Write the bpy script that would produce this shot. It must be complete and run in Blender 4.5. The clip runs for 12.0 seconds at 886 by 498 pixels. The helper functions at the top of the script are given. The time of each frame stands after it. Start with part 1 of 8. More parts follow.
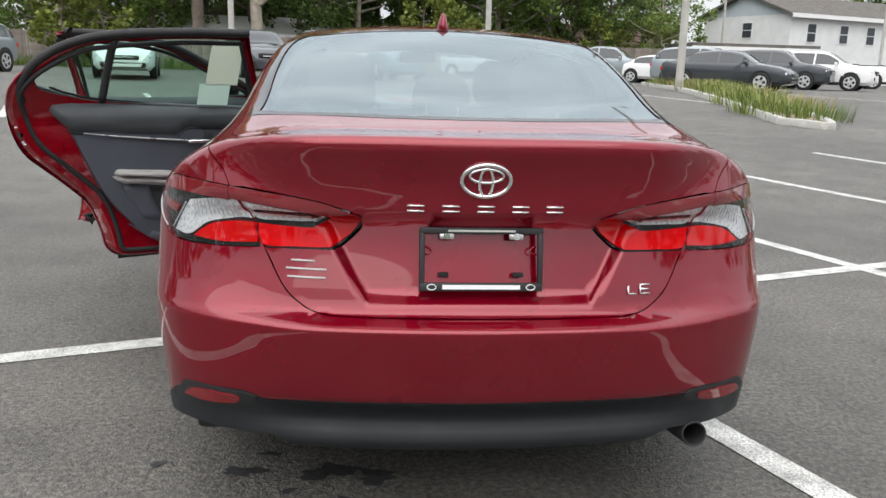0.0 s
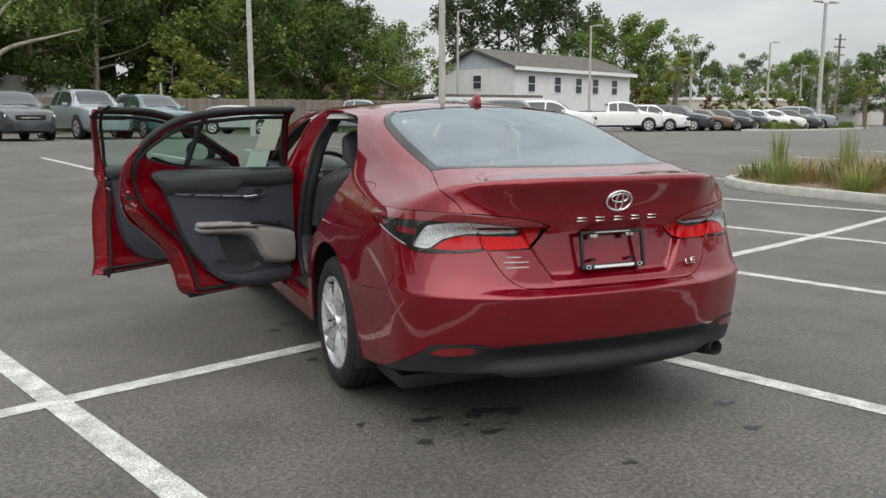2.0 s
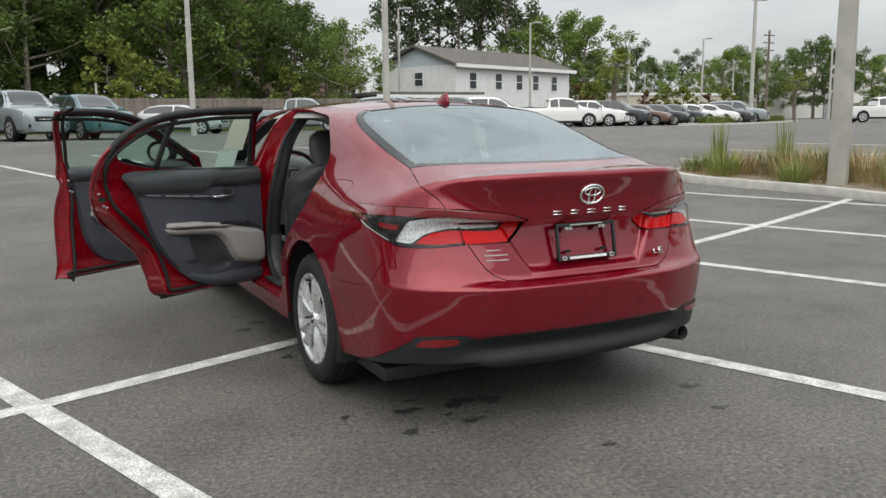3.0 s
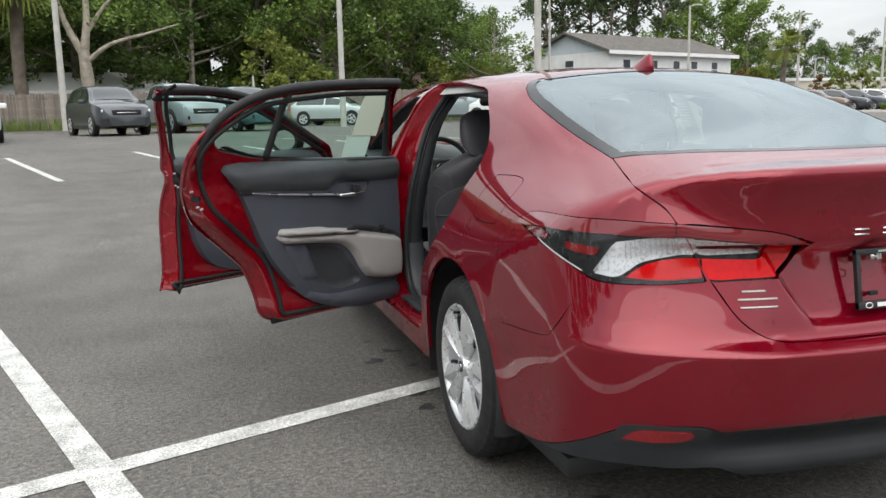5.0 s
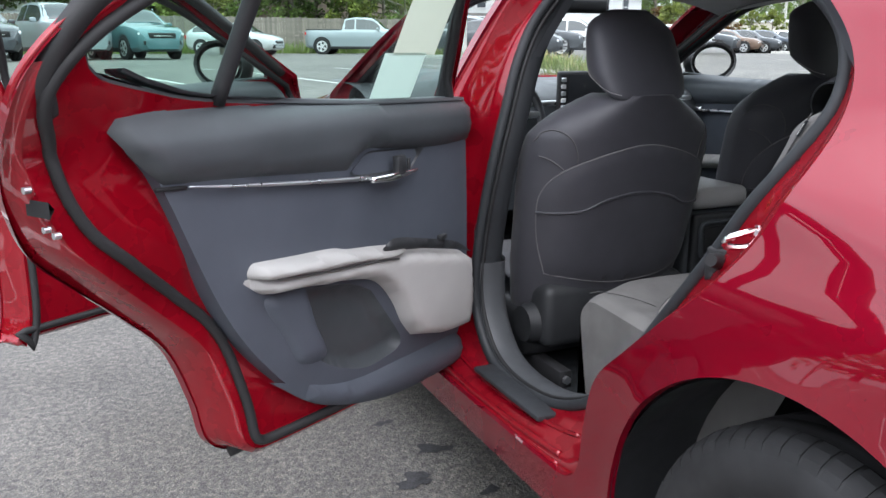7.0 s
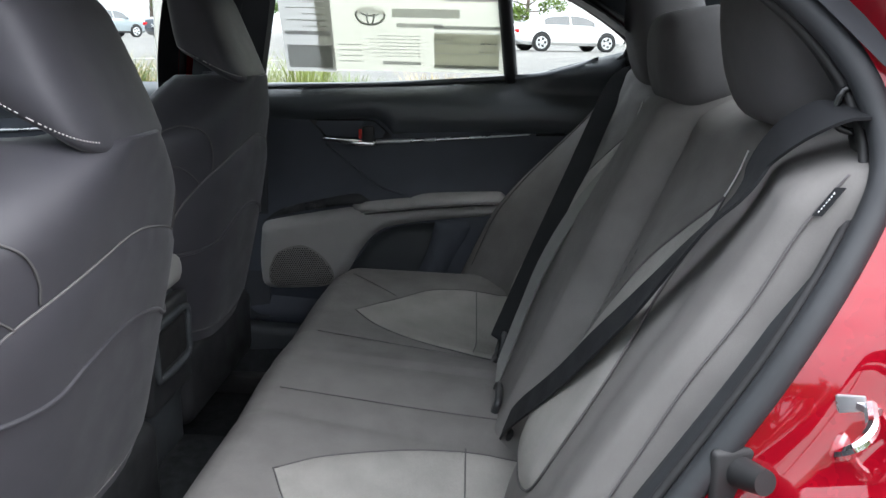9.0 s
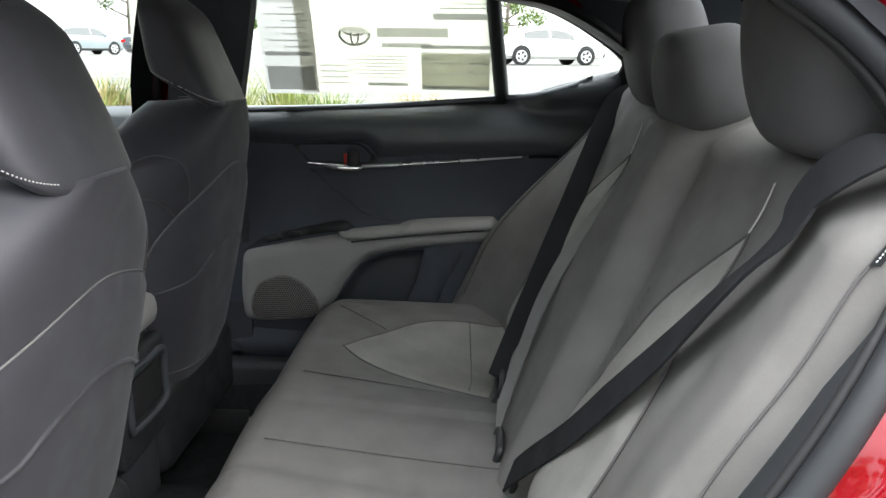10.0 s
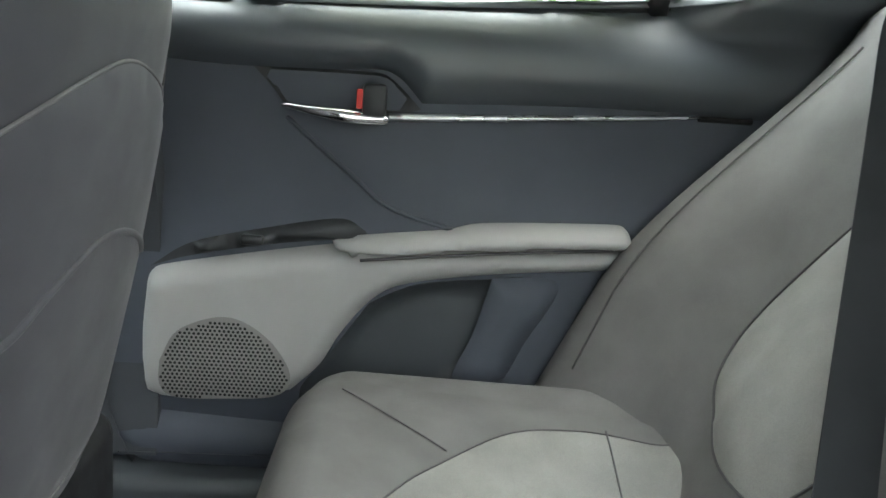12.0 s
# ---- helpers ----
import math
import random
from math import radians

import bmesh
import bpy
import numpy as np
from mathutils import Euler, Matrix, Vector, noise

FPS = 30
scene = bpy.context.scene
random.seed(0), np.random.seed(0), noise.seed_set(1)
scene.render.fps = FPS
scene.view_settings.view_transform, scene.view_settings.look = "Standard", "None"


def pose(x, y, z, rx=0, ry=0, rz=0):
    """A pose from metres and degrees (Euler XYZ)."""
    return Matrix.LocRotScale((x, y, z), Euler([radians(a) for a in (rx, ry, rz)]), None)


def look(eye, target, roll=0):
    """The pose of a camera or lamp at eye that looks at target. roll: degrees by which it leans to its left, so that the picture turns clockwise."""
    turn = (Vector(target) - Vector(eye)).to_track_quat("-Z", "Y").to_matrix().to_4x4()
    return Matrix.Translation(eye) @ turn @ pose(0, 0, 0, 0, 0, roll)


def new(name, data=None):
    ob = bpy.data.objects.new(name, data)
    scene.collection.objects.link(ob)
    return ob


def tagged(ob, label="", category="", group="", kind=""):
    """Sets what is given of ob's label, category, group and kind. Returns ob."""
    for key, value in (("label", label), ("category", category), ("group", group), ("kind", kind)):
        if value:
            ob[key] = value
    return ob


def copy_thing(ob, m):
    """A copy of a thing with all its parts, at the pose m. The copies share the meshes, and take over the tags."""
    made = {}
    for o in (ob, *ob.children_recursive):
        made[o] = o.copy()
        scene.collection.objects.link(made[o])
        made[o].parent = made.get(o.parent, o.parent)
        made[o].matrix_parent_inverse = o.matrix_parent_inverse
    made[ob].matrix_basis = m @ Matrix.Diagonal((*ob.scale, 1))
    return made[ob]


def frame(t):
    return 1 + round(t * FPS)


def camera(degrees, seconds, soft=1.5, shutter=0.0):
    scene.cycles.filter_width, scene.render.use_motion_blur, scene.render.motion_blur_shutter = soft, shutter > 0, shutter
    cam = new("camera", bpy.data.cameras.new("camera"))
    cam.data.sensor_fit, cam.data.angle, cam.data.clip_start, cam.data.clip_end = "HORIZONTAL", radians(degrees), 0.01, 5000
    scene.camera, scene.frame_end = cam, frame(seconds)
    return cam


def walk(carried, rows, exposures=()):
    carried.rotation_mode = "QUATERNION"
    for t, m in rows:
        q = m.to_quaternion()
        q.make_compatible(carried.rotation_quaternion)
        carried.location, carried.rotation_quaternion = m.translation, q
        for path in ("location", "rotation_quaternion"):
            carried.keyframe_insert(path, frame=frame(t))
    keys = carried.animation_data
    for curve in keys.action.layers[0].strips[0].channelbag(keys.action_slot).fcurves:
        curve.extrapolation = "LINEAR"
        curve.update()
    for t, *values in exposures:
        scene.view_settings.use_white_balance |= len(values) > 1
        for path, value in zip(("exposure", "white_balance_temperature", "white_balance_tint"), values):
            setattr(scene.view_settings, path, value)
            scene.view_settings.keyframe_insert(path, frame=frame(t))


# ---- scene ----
cam = camera(56.6, 12.0, soft=1.5, shutter=0.0)
PATH = [
    (0, (-0.282, -2.033, 1.273), (-0.102, -0.089, 0.838), 1.6),
    (0.5, (-0.842, -2.339, 1.299), (-0.426, -0.415, 0.946), 0.9),
    (1, (-1.321, -2.609, 1.308), (-0.73, -0.728, 0.971), 0.7),
    (1.5, (-1.723, -2.791, 1.318), (-1.008, -0.951, 0.995), 0.6),
    (2, (-1.981, -2.875, 1.327), (-1.204, -1.058, 1.019), 0.0),
    (2.5, (-2.137, -2.901, 1.335), (-1.266, -1.127, 1.023), -0.5),
    (2.7, (-2.173, -2.904, 1.336), (-1.261, -1.152, 1.023), -0.5),
    (4.3, (-1.989, -2.47, 1.286), (-1.287, -0.625, 0.963), -1.5),
    (4.5, (-1.939, -2.283, 1.28), (-1.271, -0.425, 0.96), -1.4),
    (5, (-1.809, -1.747, 1.261), (-1.234, 0.14, 0.93), -1.2),
    (5.5, (-1.722, -1.162, 1.244), (-1.262, 0.753, 0.892), -0.5),
    (6, (-1.703, -0.623, 1.225), (-1.231, 1.276, 0.812), -0.2),
    (6.5, (-1.705, -0.159, 1.203), (-1.182, 1.715, 0.737), -0.3),
    (7, (-1.731, 0.339, 1.174), (-0.945, 2.114, 0.691), 0.1),
    (7.5, (-1.684, 0.818, 1.164), (-0.402, 2.269, 0.662), -0.7),
    (7.7, (-1.624, 1.013, 1.17), (-0.13, 2.247, 0.675), -0.8),
    (9.3, (-1.4, 1.62, 1.181), (0.534, 1.672, 0.676), 1.2),
    (9.5, (-1.389, 1.618, 1.175), (0.545, 1.674, 0.668), 0.9),
    (10, (-1.317, 1.632, 1.193), (0.626, 1.703, 0.723), 0.7),
    (10.5, (-1.115, 1.665, 1.18), (0.829, 1.733, 0.712), 0.6),
    (11, (-0.803, 1.77, 1.115), (1.142, 1.817, 0.649), 1.4),
    (11.5, (-0.513, 1.861, 1.035), (1.43, 1.789, 0.566), 3.7),
    (12, (-0.361, 1.897, 0.978), (1.587, 1.776, 0.544), 4.7),
]
EXPOSURES = [(0, .4, 6550, 10), (.6, .33, 6600, 9), (1.2, 0, 6650, 9), (2.7, .05, 6700, 8), (4.4, .18, 6650, 8), (5, .36, 6600, 9), (5.5, .36, 6550, 9), (6.5, .85, 6400, 11), (7, 1.27, 6100, 13), (7.7, 1.72, 5850, 14),
             (9.3, 1.95, 6300, 11), (10, 2.2, 6500, 9), (10.5, 2.05, 6900, 7), (11, 1.6, 7200, 6), (11.5, 2.92, 6900, 4), (12, 3.78, 6500, 5)]
walk(cam, [(t, look(eye, target, roll)) for t, eye, target, roll in PATH], EXPOSURES)

# ---- overcast daylight ----
world = bpy.data.worlds.new("overcast_sky")
scene.world = world
world.use_nodes = True
nt = world.node_tree
nt.nodes.clear()
sky = nt.nodes.new("ShaderNodeTexSky")
sky.sky_type, sky.sun_disc = "NISHITA", False
sky.sun_elevation, sky.sun_rotation = radians(52), radians(200)
sky.air_density, sky.dust_density = 1.0, 3.0
coord = nt.nodes.new("ShaderNodeTexCoord")
stretch = nt.nodes.new("ShaderNodeMapping")
stretch.inputs["Scale"].default_value = (1.6, 1.6, 5.0)
billow = nt.nodes.new("ShaderNodeTexNoise")
billow.inputs["Scale"].default_value, billow.inputs["Detail"].default_value, billow.inputs["Roughness"].default_value = 2.2, 7, .55
tone = nt.nodes.new("ShaderNodeValToRGB")
tone.color_ramp.elements[0].position, tone.color_ramp.elements[0].color = .30, (5.9, 6.2, 6.6, 1)
tone.color_ramp.elements[1].position, tone.color_ramp.elements[1].color = .68, (8.8, 9.0, 9.2, 1)
cover = nt.nodes.new("ShaderNodeMix")
cover.data_type = "RGBA"
cover.inputs["Factor"].default_value = .88
back = nt.nodes.new("ShaderNodeBackground")
back.inputs["Strength"].default_value = .15
end = nt.nodes.new("ShaderNodeOutputWorld")
nt.links.new(coord.outputs["Generated"], stretch.inputs["Vector"])
nt.links.new(stretch.outputs["Vector"], billow.inputs["Vector"])
nt.links.new(billow.outputs["Fac"], tone.inputs["Fac"])
nt.links.new(sky.outputs["Color"], cover.inputs["A"])
split = nt.nodes.new("ShaderNodeSeparateXYZ")
rise = nt.nodes.new("ShaderNodeMapRange")  # an overcast sky is three times as bright overhead as at its foot
rise.inputs["From Min"].default_value, rise.inputs["From Max"].default_value = 0, 1
rise.inputs["To Min"].default_value, rise.inputs["To Max"].default_value = .50, 1.55
veil = nt.nodes.new("ShaderNodeVectorMath")
veil.operation = "SCALE"
nt.links.new(coord.outputs["Generated"], split.inputs[0])
nt.links.new(split.outputs["Z"], rise.inputs["Value"])
nt.links.new(tone.outputs["Color"], veil.inputs[0])
nt.links.new(rise.outputs["Result"], veil.inputs["Scale"])
nt.links.new(veil.outputs["Vector"], cover.inputs["B"])
nt.links.new(cover.outputs["Result"], back.inputs["Color"])
nt.links.new(back.outputs["Background"], end.inputs["Surface"])
sun = new("sun", bpy.data.lights.new("sun", "SUN"))
sun.data.energy, sun.data.angle, sun.data.color = 1.4, radians(80), (1, .97, .92)
sun.matrix_basis = look((-3, -7, 12), (0, 0, 0))
# ---- the car's outer form: one smooth solid from which all panels are taken ----
def spl(xs, ys):
    """A smooth curve through a few design stations."""
    xs, ys = np.array(xs, float), np.array(ys, float)
    d = np.diff(ys) / np.diff(xs)
    m = np.concatenate(([d[0]], np.where(d[1:] * d[:-1] > 0, 2 * d[1:] * d[:-1] / (d[1:] + d[:-1] + 1e-12), 0), [d[-1]]))

    def f(x):
        x = np.clip(x, xs[0], xs[-1])
        i = np.clip(np.searchsorted(xs, x) - 1, 0, len(xs) - 2)
        h = xs[i + 1] - xs[i]
        t = (x - xs[i]) / h
        return ((1 + 2 * t) * (1 - t) ** 2 * ys[i] + t * (1 - t) ** 2 * h * m[i] + t * t * (3 - 2 * t) * ys[i + 1] + t * t * (t - 1) * h * m[i + 1])
    return f


def smax(a, b, k):
    h = np.maximum(k - np.abs(a - b), 0)
    return np.maximum(a, b) + h * h / (4 * k)


def smin(a, b, k):
    return -smax(-a, -b, k)


def step(a, b, x):
    t = np.clip((x - a) / (b - a), 0, 1)
    return t * t * (3 - 2 * t)


AXLE_Y, AXLE_F, AXLE_Z = 1.057, 3.882, 0.33
side_w = spl([.15, .22, .30, .45, .62, .78, .88, .95, 1.05], [.84, .886, .896, .906, .918, .914, .905, .892, .87])
rear_y = spl([.15, .20, .26, .295, .315, .37, .41, .445, .50, .58, .636, .648, .668, .72, .86, .893, .905, .93, .98, 1.04, 1.085, 1.12],
             [.30, .12, .0, -.050, -.058, -.040, -.068, -.106, -.118, -.130, -.136, -.120, -.077, -.058, -.018, -.012, -.055, -.062, -.066, -.082, -.098, -.095])
corner_y = spl([.15, .20, .26, .33, .40, .50, .60, .640, .655, .72, .82, .92, 1.0, 1.12],
               [.16, .04, -.015, -.040, -.055, -.07, -.078, -.080, -.066, -.024, .012, .03, .04, .05])
deck_z = spl([-.2, -.06, .1, .35, .7, 1.2, 2.0, 3.2, 3.8, 4.4, 4.7, 4.9], [1.098, 1.108, 1.112, 1.122, 1.12, 1.10, 1.07, 1.05, 1.02, .95, .88, .76])
roof_z = spl([.1, .28, .44, 1.07, 1.17, 1.45, 1.9, 2.3, 2.7, 2.95, 3.15, 3.75, 3.95], [1.06, 1.122, 1.175, 1.373, 1.398, 1.428, 1.445, 1.445, 1.425, 1.385, 1.315, 1.04, .94])
house_w = spl([.0, .3, .44, 1.0, 1.56, 2.3, 3.0, 3.7], [.60, .665, .69, .755, .80, .825, .81, .75])


def form(x, y, z):
    """Below zero inside the car, above zero outside."""
    x = np.abs(x)
    arch = sum(np.exp(-((np.hypot(y - c, z - AXLE_Z) - .37) / .05) ** 2) for c in (AXLE_Y, AXLE_F)) * .010 * step(.2, .35, z)
    w = side_w(z) - .08 * np.clip(1.0 - y, 0, 2) ** 2 - .085 * np.clip(y - 3.5, 0, 2) ** 2 + arch
    c = step(.40, .74, x)
    r = rear_y(z) * (1 - c) + corner_y(z) * c + .17 * x ** 2
    inset = np.maximum(x - (.285 + .62 * (z - .70)), np.maximum(.70 - z, z - .90))
    r = r + .030 * step(.018, -.012, inset) * step(.91, .89, z)
    f = 4.78 - 1.2 * np.clip(.6 - z, 0, 1) ** 2 * .3 - .25 * np.clip(z - .6, 0, 1) - .24 * x ** 2.4
    top = deck_z(y) - .22 * (x / .9) ** 5
    low = smax(smax(x - w, r - y, .23), z - top, .022 + .118 * step(.1, 1.0, y))
    low = smax(low, y - f, .25)
    low = smax(low, .16 + .22 * np.clip(.25 - y, 0, 1) ** 1.3 - z, .03)
    g = house_w(y) - .47 * (z - 1.05) - .35 * np.clip(z - 1.2, 0, 1) ** 2
    ends = 1.2 * np.clip(.12 - y, 0, 9) + 1.2 * np.clip(y - 3.9, 0, 9)
    up = smax(x - g, z - (roof_z(y) - .13 * x * x - ends), .10)
    return smin(low, smax(up, .97 - z, .04), .10)


def cast(o, d, reach=3.0):
    """Where rays from o along d first enter the form."""
    o, d = np.asarray(o, float), np.asarray(d, float)
    d = d / np.linalg.norm(d, axis=-1, keepdims=True)
    t = np.zeros(len(o))
    for _ in range(70):
        p = o + d * t[:, None]
        v = form(p[:, 0], p[:, 1], p[:, 2])
        t = np.minimum(t + v * .6, reach * 2)
    return o + d * t[:, None]


# ---- small builders ----
def part(name, mesh, material, parent=None, label="", loc=None):
    """One mesh object under a thing; mesh is (verts, faces) or a bmesh or mesh data."""
    if isinstance(mesh, bmesh.types.BMesh):
        me = bpy.data.meshes.new(name)
        mesh.to_mesh(me)
        mesh.free()
    elif isinstance(mesh, tuple):
        me = bpy.data.meshes.new(name)
        me.from_pydata([tuple(map(float, v)) for v in mesh[0]], [], [tuple(map(int, f)) for f in mesh[1]])
        if len(mesh) > 2 and mesh[2] is not None:
            me.polygons.foreach_set("use_smooth", [True] * len(me.polygons))
            if len(mesh[2]):
                me.normals_split_custom_set_from_vertices([tuple(map(float, n)) for n in mesh[2]])
    else:
        me = mesh
    if material and not me.materials:
        me.materials.append(material)
    ob = new(name, me)
    if parent:
        ob.parent = parent
        if not any(o.get("local") for o in (parent, parent.parent) if o):
            ob.matrix_parent_inverse = world_of(parent).inverted()
    if label:
        tagged(ob, label)
    return ob


def world_of(ob):
    return (world_of(ob.parent) @ ob.matrix_parent_inverse @ ob.matrix_basis) if ob.parent else ob.matrix_basis.copy()


def thing(name, at, label, category, group="", kind=""):
    e = new(name)
    e.empty_display_size = .2
    e.matrix_basis = Matrix.Translation(at)
    return tagged(e, label, category, group, kind)


def smooth(bm, angle=40):
    for f in bm.faces:
        f.smooth = True
    for e in bm.edges:
        if len(e.link_faces) == 2 and e.calc_face_angle(0) > radians(angle):
            e.smooth = False
    return bm


def box(a, b, r=0.0, seg=2, m=None, taper=None):
    """A bevelled box from corner to corner."""
    bm = bmesh.new()
    bmesh.ops.create_cube(bm, size=1)
    for v in bm.verts:
        v.co = [a[i] + (v.co[i] + .5) * (b[i] - a[i]) for i in range(3)]
    if taper:
        taper(bm)
    if r:
        bmesh.ops.bevel(bm, geom=bm.edges[:], offset=r, segments=seg, profile=.5, affect="EDGES")
    if m:
        bm.transform(m)
    bmesh.ops.recalc_face_normals(bm, faces=bm.faces)
    return smooth(bm)


def merge(*bms):
    """Several shapes as one mesh."""
    out = bmesh.new()
    for b in bms:
        me = bpy.data.meshes.new("t")
        b.to_mesh(me)
        b.free()
        out.from_mesh(me)
        bpy.data.meshes.remove(me)
    return out


def cyl(p, q, r, r2=None, seg=16, caps=True):
    p, q = Vector(p), Vector(q)
    bm = bmesh.new()
    bmesh.ops.create_cone(bm, cap_ends=caps, segments=seg, radius1=r, radius2=r if r2 is None else r2, depth=(q - p).length)
    bm.transform(Matrix.Translation((p + q) / 2) @ (q - p).to_track_quat("Z", "Y").to_matrix().to_4x4())
    return smooth(bm)


def cr(pts, n=10):
    """A smooth line through a few points."""
    p = np.array(pts, float)
    e = np.vstack((2 * p[0] - p[1], p, 2 * p[-1] - p[-2]))
    out = []
    for i in range(len(p) - 1):
        a, b, c, d = e[i:i + 4]
        for t in np.linspace(0, 1, n, endpoint=False):
            out.append(.5 * (2 * b + (c - a) * t + (2 * a - 5 * b + 4 * c - d) * t * t + (3 * b - a - 3 * c + d) * t ** 3))
    return np.array(out + [p[-1]])


def ring(*runs):
    """A closed loop of runs, end to end."""
    return np.vstack([r[:-1] for r in runs])


def tube(path, r, seg=8, closed=False, flat=1.0, up=(0, 0, 1)):
    """A round or flattened bar along a path."""
    p = np.array(path, float)
    n = len(p)
    t = np.roll(p, -1, 0) - np.roll(p, 1, 0) if closed else np.gradient(p, axis=0)
    t /= np.linalg.norm(t, axis=1, keepdims=True) + 1e-9
    u = np.cross(t, np.array(up, float))
    u /= np.linalg.norm(u, axis=1, keepdims=True) + 1e-9
    w = np.cross(u, t)
    rr = np.broadcast_to(np.asarray(r, float), (n,))
    vs = np.vstack([p + (u * math.cos(a) * flat + w * math.sin(a)) * rr[:, None] for a in np.linspace(0, 2 * math.pi, seg, endpoint=False)])
    fs = []
    for k in range(seg):
        k2 = (k + 1) % seg
        for i in range(n if closed else n - 1):
            j = (i + 1) % n
            fs.append((k * n + i, k2 * n + i, k2 * n + j, k * n + j))
    if not closed:
        fs += [tuple(k * n for k in range(seg))[::-1], tuple(k * n + n - 1 for k in range(seg))]
    return vs, fs, []


def loft(rows, close_u=False, close_v=False):
    """A skin over rows of points."""
    r = np.array(rows, float)
    a, b = r.shape[:2]
    fs = [(i * b + j, i * b + (j + 1) % b, (i + 1) % a * b + (j + 1) % b, (i + 1) % a * b + j)
          for i in range(a if close_u else a - 1) for j in range(b if close_v else b - 1)]
    return r.reshape(-1, 3), fs, []


def mirrored(mesh):
    v, f, *n = mesh
    v = np.array(v, float) * (-1, 1, 1)
    f = [tuple(q)[::-1] for q in f]
    return (v, f, np.array(n[0]) * (-1, 1, 1) if n and len(n[0]) else []) if n else (v, f)


def inside(poly, q):
    x, y = q[:, 0], q[:, 1]
    res = np.zeros(len(q), bool)
    a, b = poly, np.roll(poly, -1, 0)
    for (x1, y1), (x2, y2) in zip(a, b):
        if y1 != y2:
            res ^= ((y1 > y) != (y2 > y)) & (x < (x2 - x1) * (y - y1) / (y2 - y1) + x1)
    return res


def shrink(poly, d):
    """Move a closed outline inwards by d."""
    t = np.roll(poly, -1, 0) - np.roll(poly, 1, 0)
    n = np.stack((-t[:, 1], t[:, 0]), 1) / (np.linalg.norm(t, axis=1, keepdims=True) + 1e-9)
    area = np.sum(poly[:, 0] * np.roll(poly[:, 1], -1) - np.roll(poly[:, 0], -1) * poly[:, 1])
    return poly + n * d * (1 if area > 0 else -1)


def resample(poly, h):
    p = np.vstack((poly, poly[:1]))
    s = np.concatenate(([0], np.cumsum(np.linalg.norm(np.diff(p, axis=0), axis=1))))
    k = max(8, int(s[-1] / h))
    q = np.linspace(0, s[-1], k, endpoint=False)
    return np.stack([np.interp(q, s, p[:, i]) for i in range(p.shape[1])], 1)


def fill(loops, h):
    """Triangles over a flat outline with holes."""
    from mathutils.geometry import delaunay_2d_cdt
    outer = loops[0]
    lo, hi = outer.min(0), outer.max(0)
    gx, gy = np.meshgrid(np.arange(lo[0] + h / 2, hi[0], h), np.arange(lo[1] + h / 2, hi[1], h))
    gx[::2] += h / 2
    g = np.stack((gx.ravel(), gy.ravel()), 1)
    keep = inside(outer, g)
    for l in loops[1:]:
        keep &= ~inside(l, g)
    edge = np.vstack(loops)
    far = np.ones(len(g), bool)
    for i in range(0, len(edge), 400):
        far &= (np.linalg.norm(g[:, None] - edge[None, i:i + 400], axis=2).min(1) > h * .55)
    g = g[keep & far]
    pts, eds, k = [], [], 0
    for l in loops:
        pts += [Vector(p) for p in l]
        eds += [(k + i, k + (i + 1) % len(l)) for i in range(len(l))]
        k += len(l)
    pts += [Vector(p) for p in g]
    v, e, f, *_ = delaunay_2d_cdt(pts, eds, [], 0, 1e-6)
    v = np.array([tuple(p) for p in v])
    f = np.array([tuple(q) for q in f])
    c = v[f].mean(1)
    ok = inside(outer, c)
    for l in loops[1:]:
        ok &= ~inside(l, c)
    return v, f[ok]


def slope(p):
    e = 2e-3
    g = np.stack([form(*(p + d).T) - form(*(p - d).T) for d in np.eye(3) * e], 1)
    return g / (np.linalg.norm(g, axis=1, keepdims=True) + 1e-9)


class Chart:
    """A flat chart of the car's skin: kind 'ray' looks along one way, 'round' in towards an upright axis."""

    def __init__(self, way=None, side=None, axis_y=None, ahead=-1):
        self.axis_y, self.ahead = axis_y, ahead
        if axis_y is None:
            self.d = np.array(way, float) / np.linalg.norm(way)
            self.u = np.array(side, float)
            self.v = np.cross(self.u, self.d)
            if self.v[2] < 0 or (abs(self.v[2]) < 1e-6 and self.v[1] < 0):
                self.v = -self.v

    def flat(self, p):
        p = np.asarray(p, float)
        if self.axis_y is None:
            return np.stack((p @ self.u, p @ self.v), 1)
        return np.stack((np.arctan2(p[:, 0], self.ahead * (p[:, 1] - self.axis_y)) * .9, p[:, 2]), 1)

    def lift(self, q):
        if self.axis_y is None:
            o = q[:, :1] * self.u + q[:, 1:] * self.v - self.d * 3
            return cast(o, np.broadcast_to(self.d, o.shape))
        a = q[:, 0] / .9
        w = np.stack((np.sin(a), self.ahead * np.cos(a), 0 * a), 1)
        o = np.stack((0 * a, 0 * a + self.axis_y, q[:, 1]), 1) + w * 2.5
        return cast(o, -w)


DIAG = Chart((.82, 0, -.57), (0, 1, 0))
SIDE = Chart((1, 0, 0), (0, 1, 0))
TOP = Chart((0, 0, -1), (1, 0, 0))
BACK = Chart((0, .88, -.47), (1, 0, 0))
ROUND = Chart(axis_y=1.0)


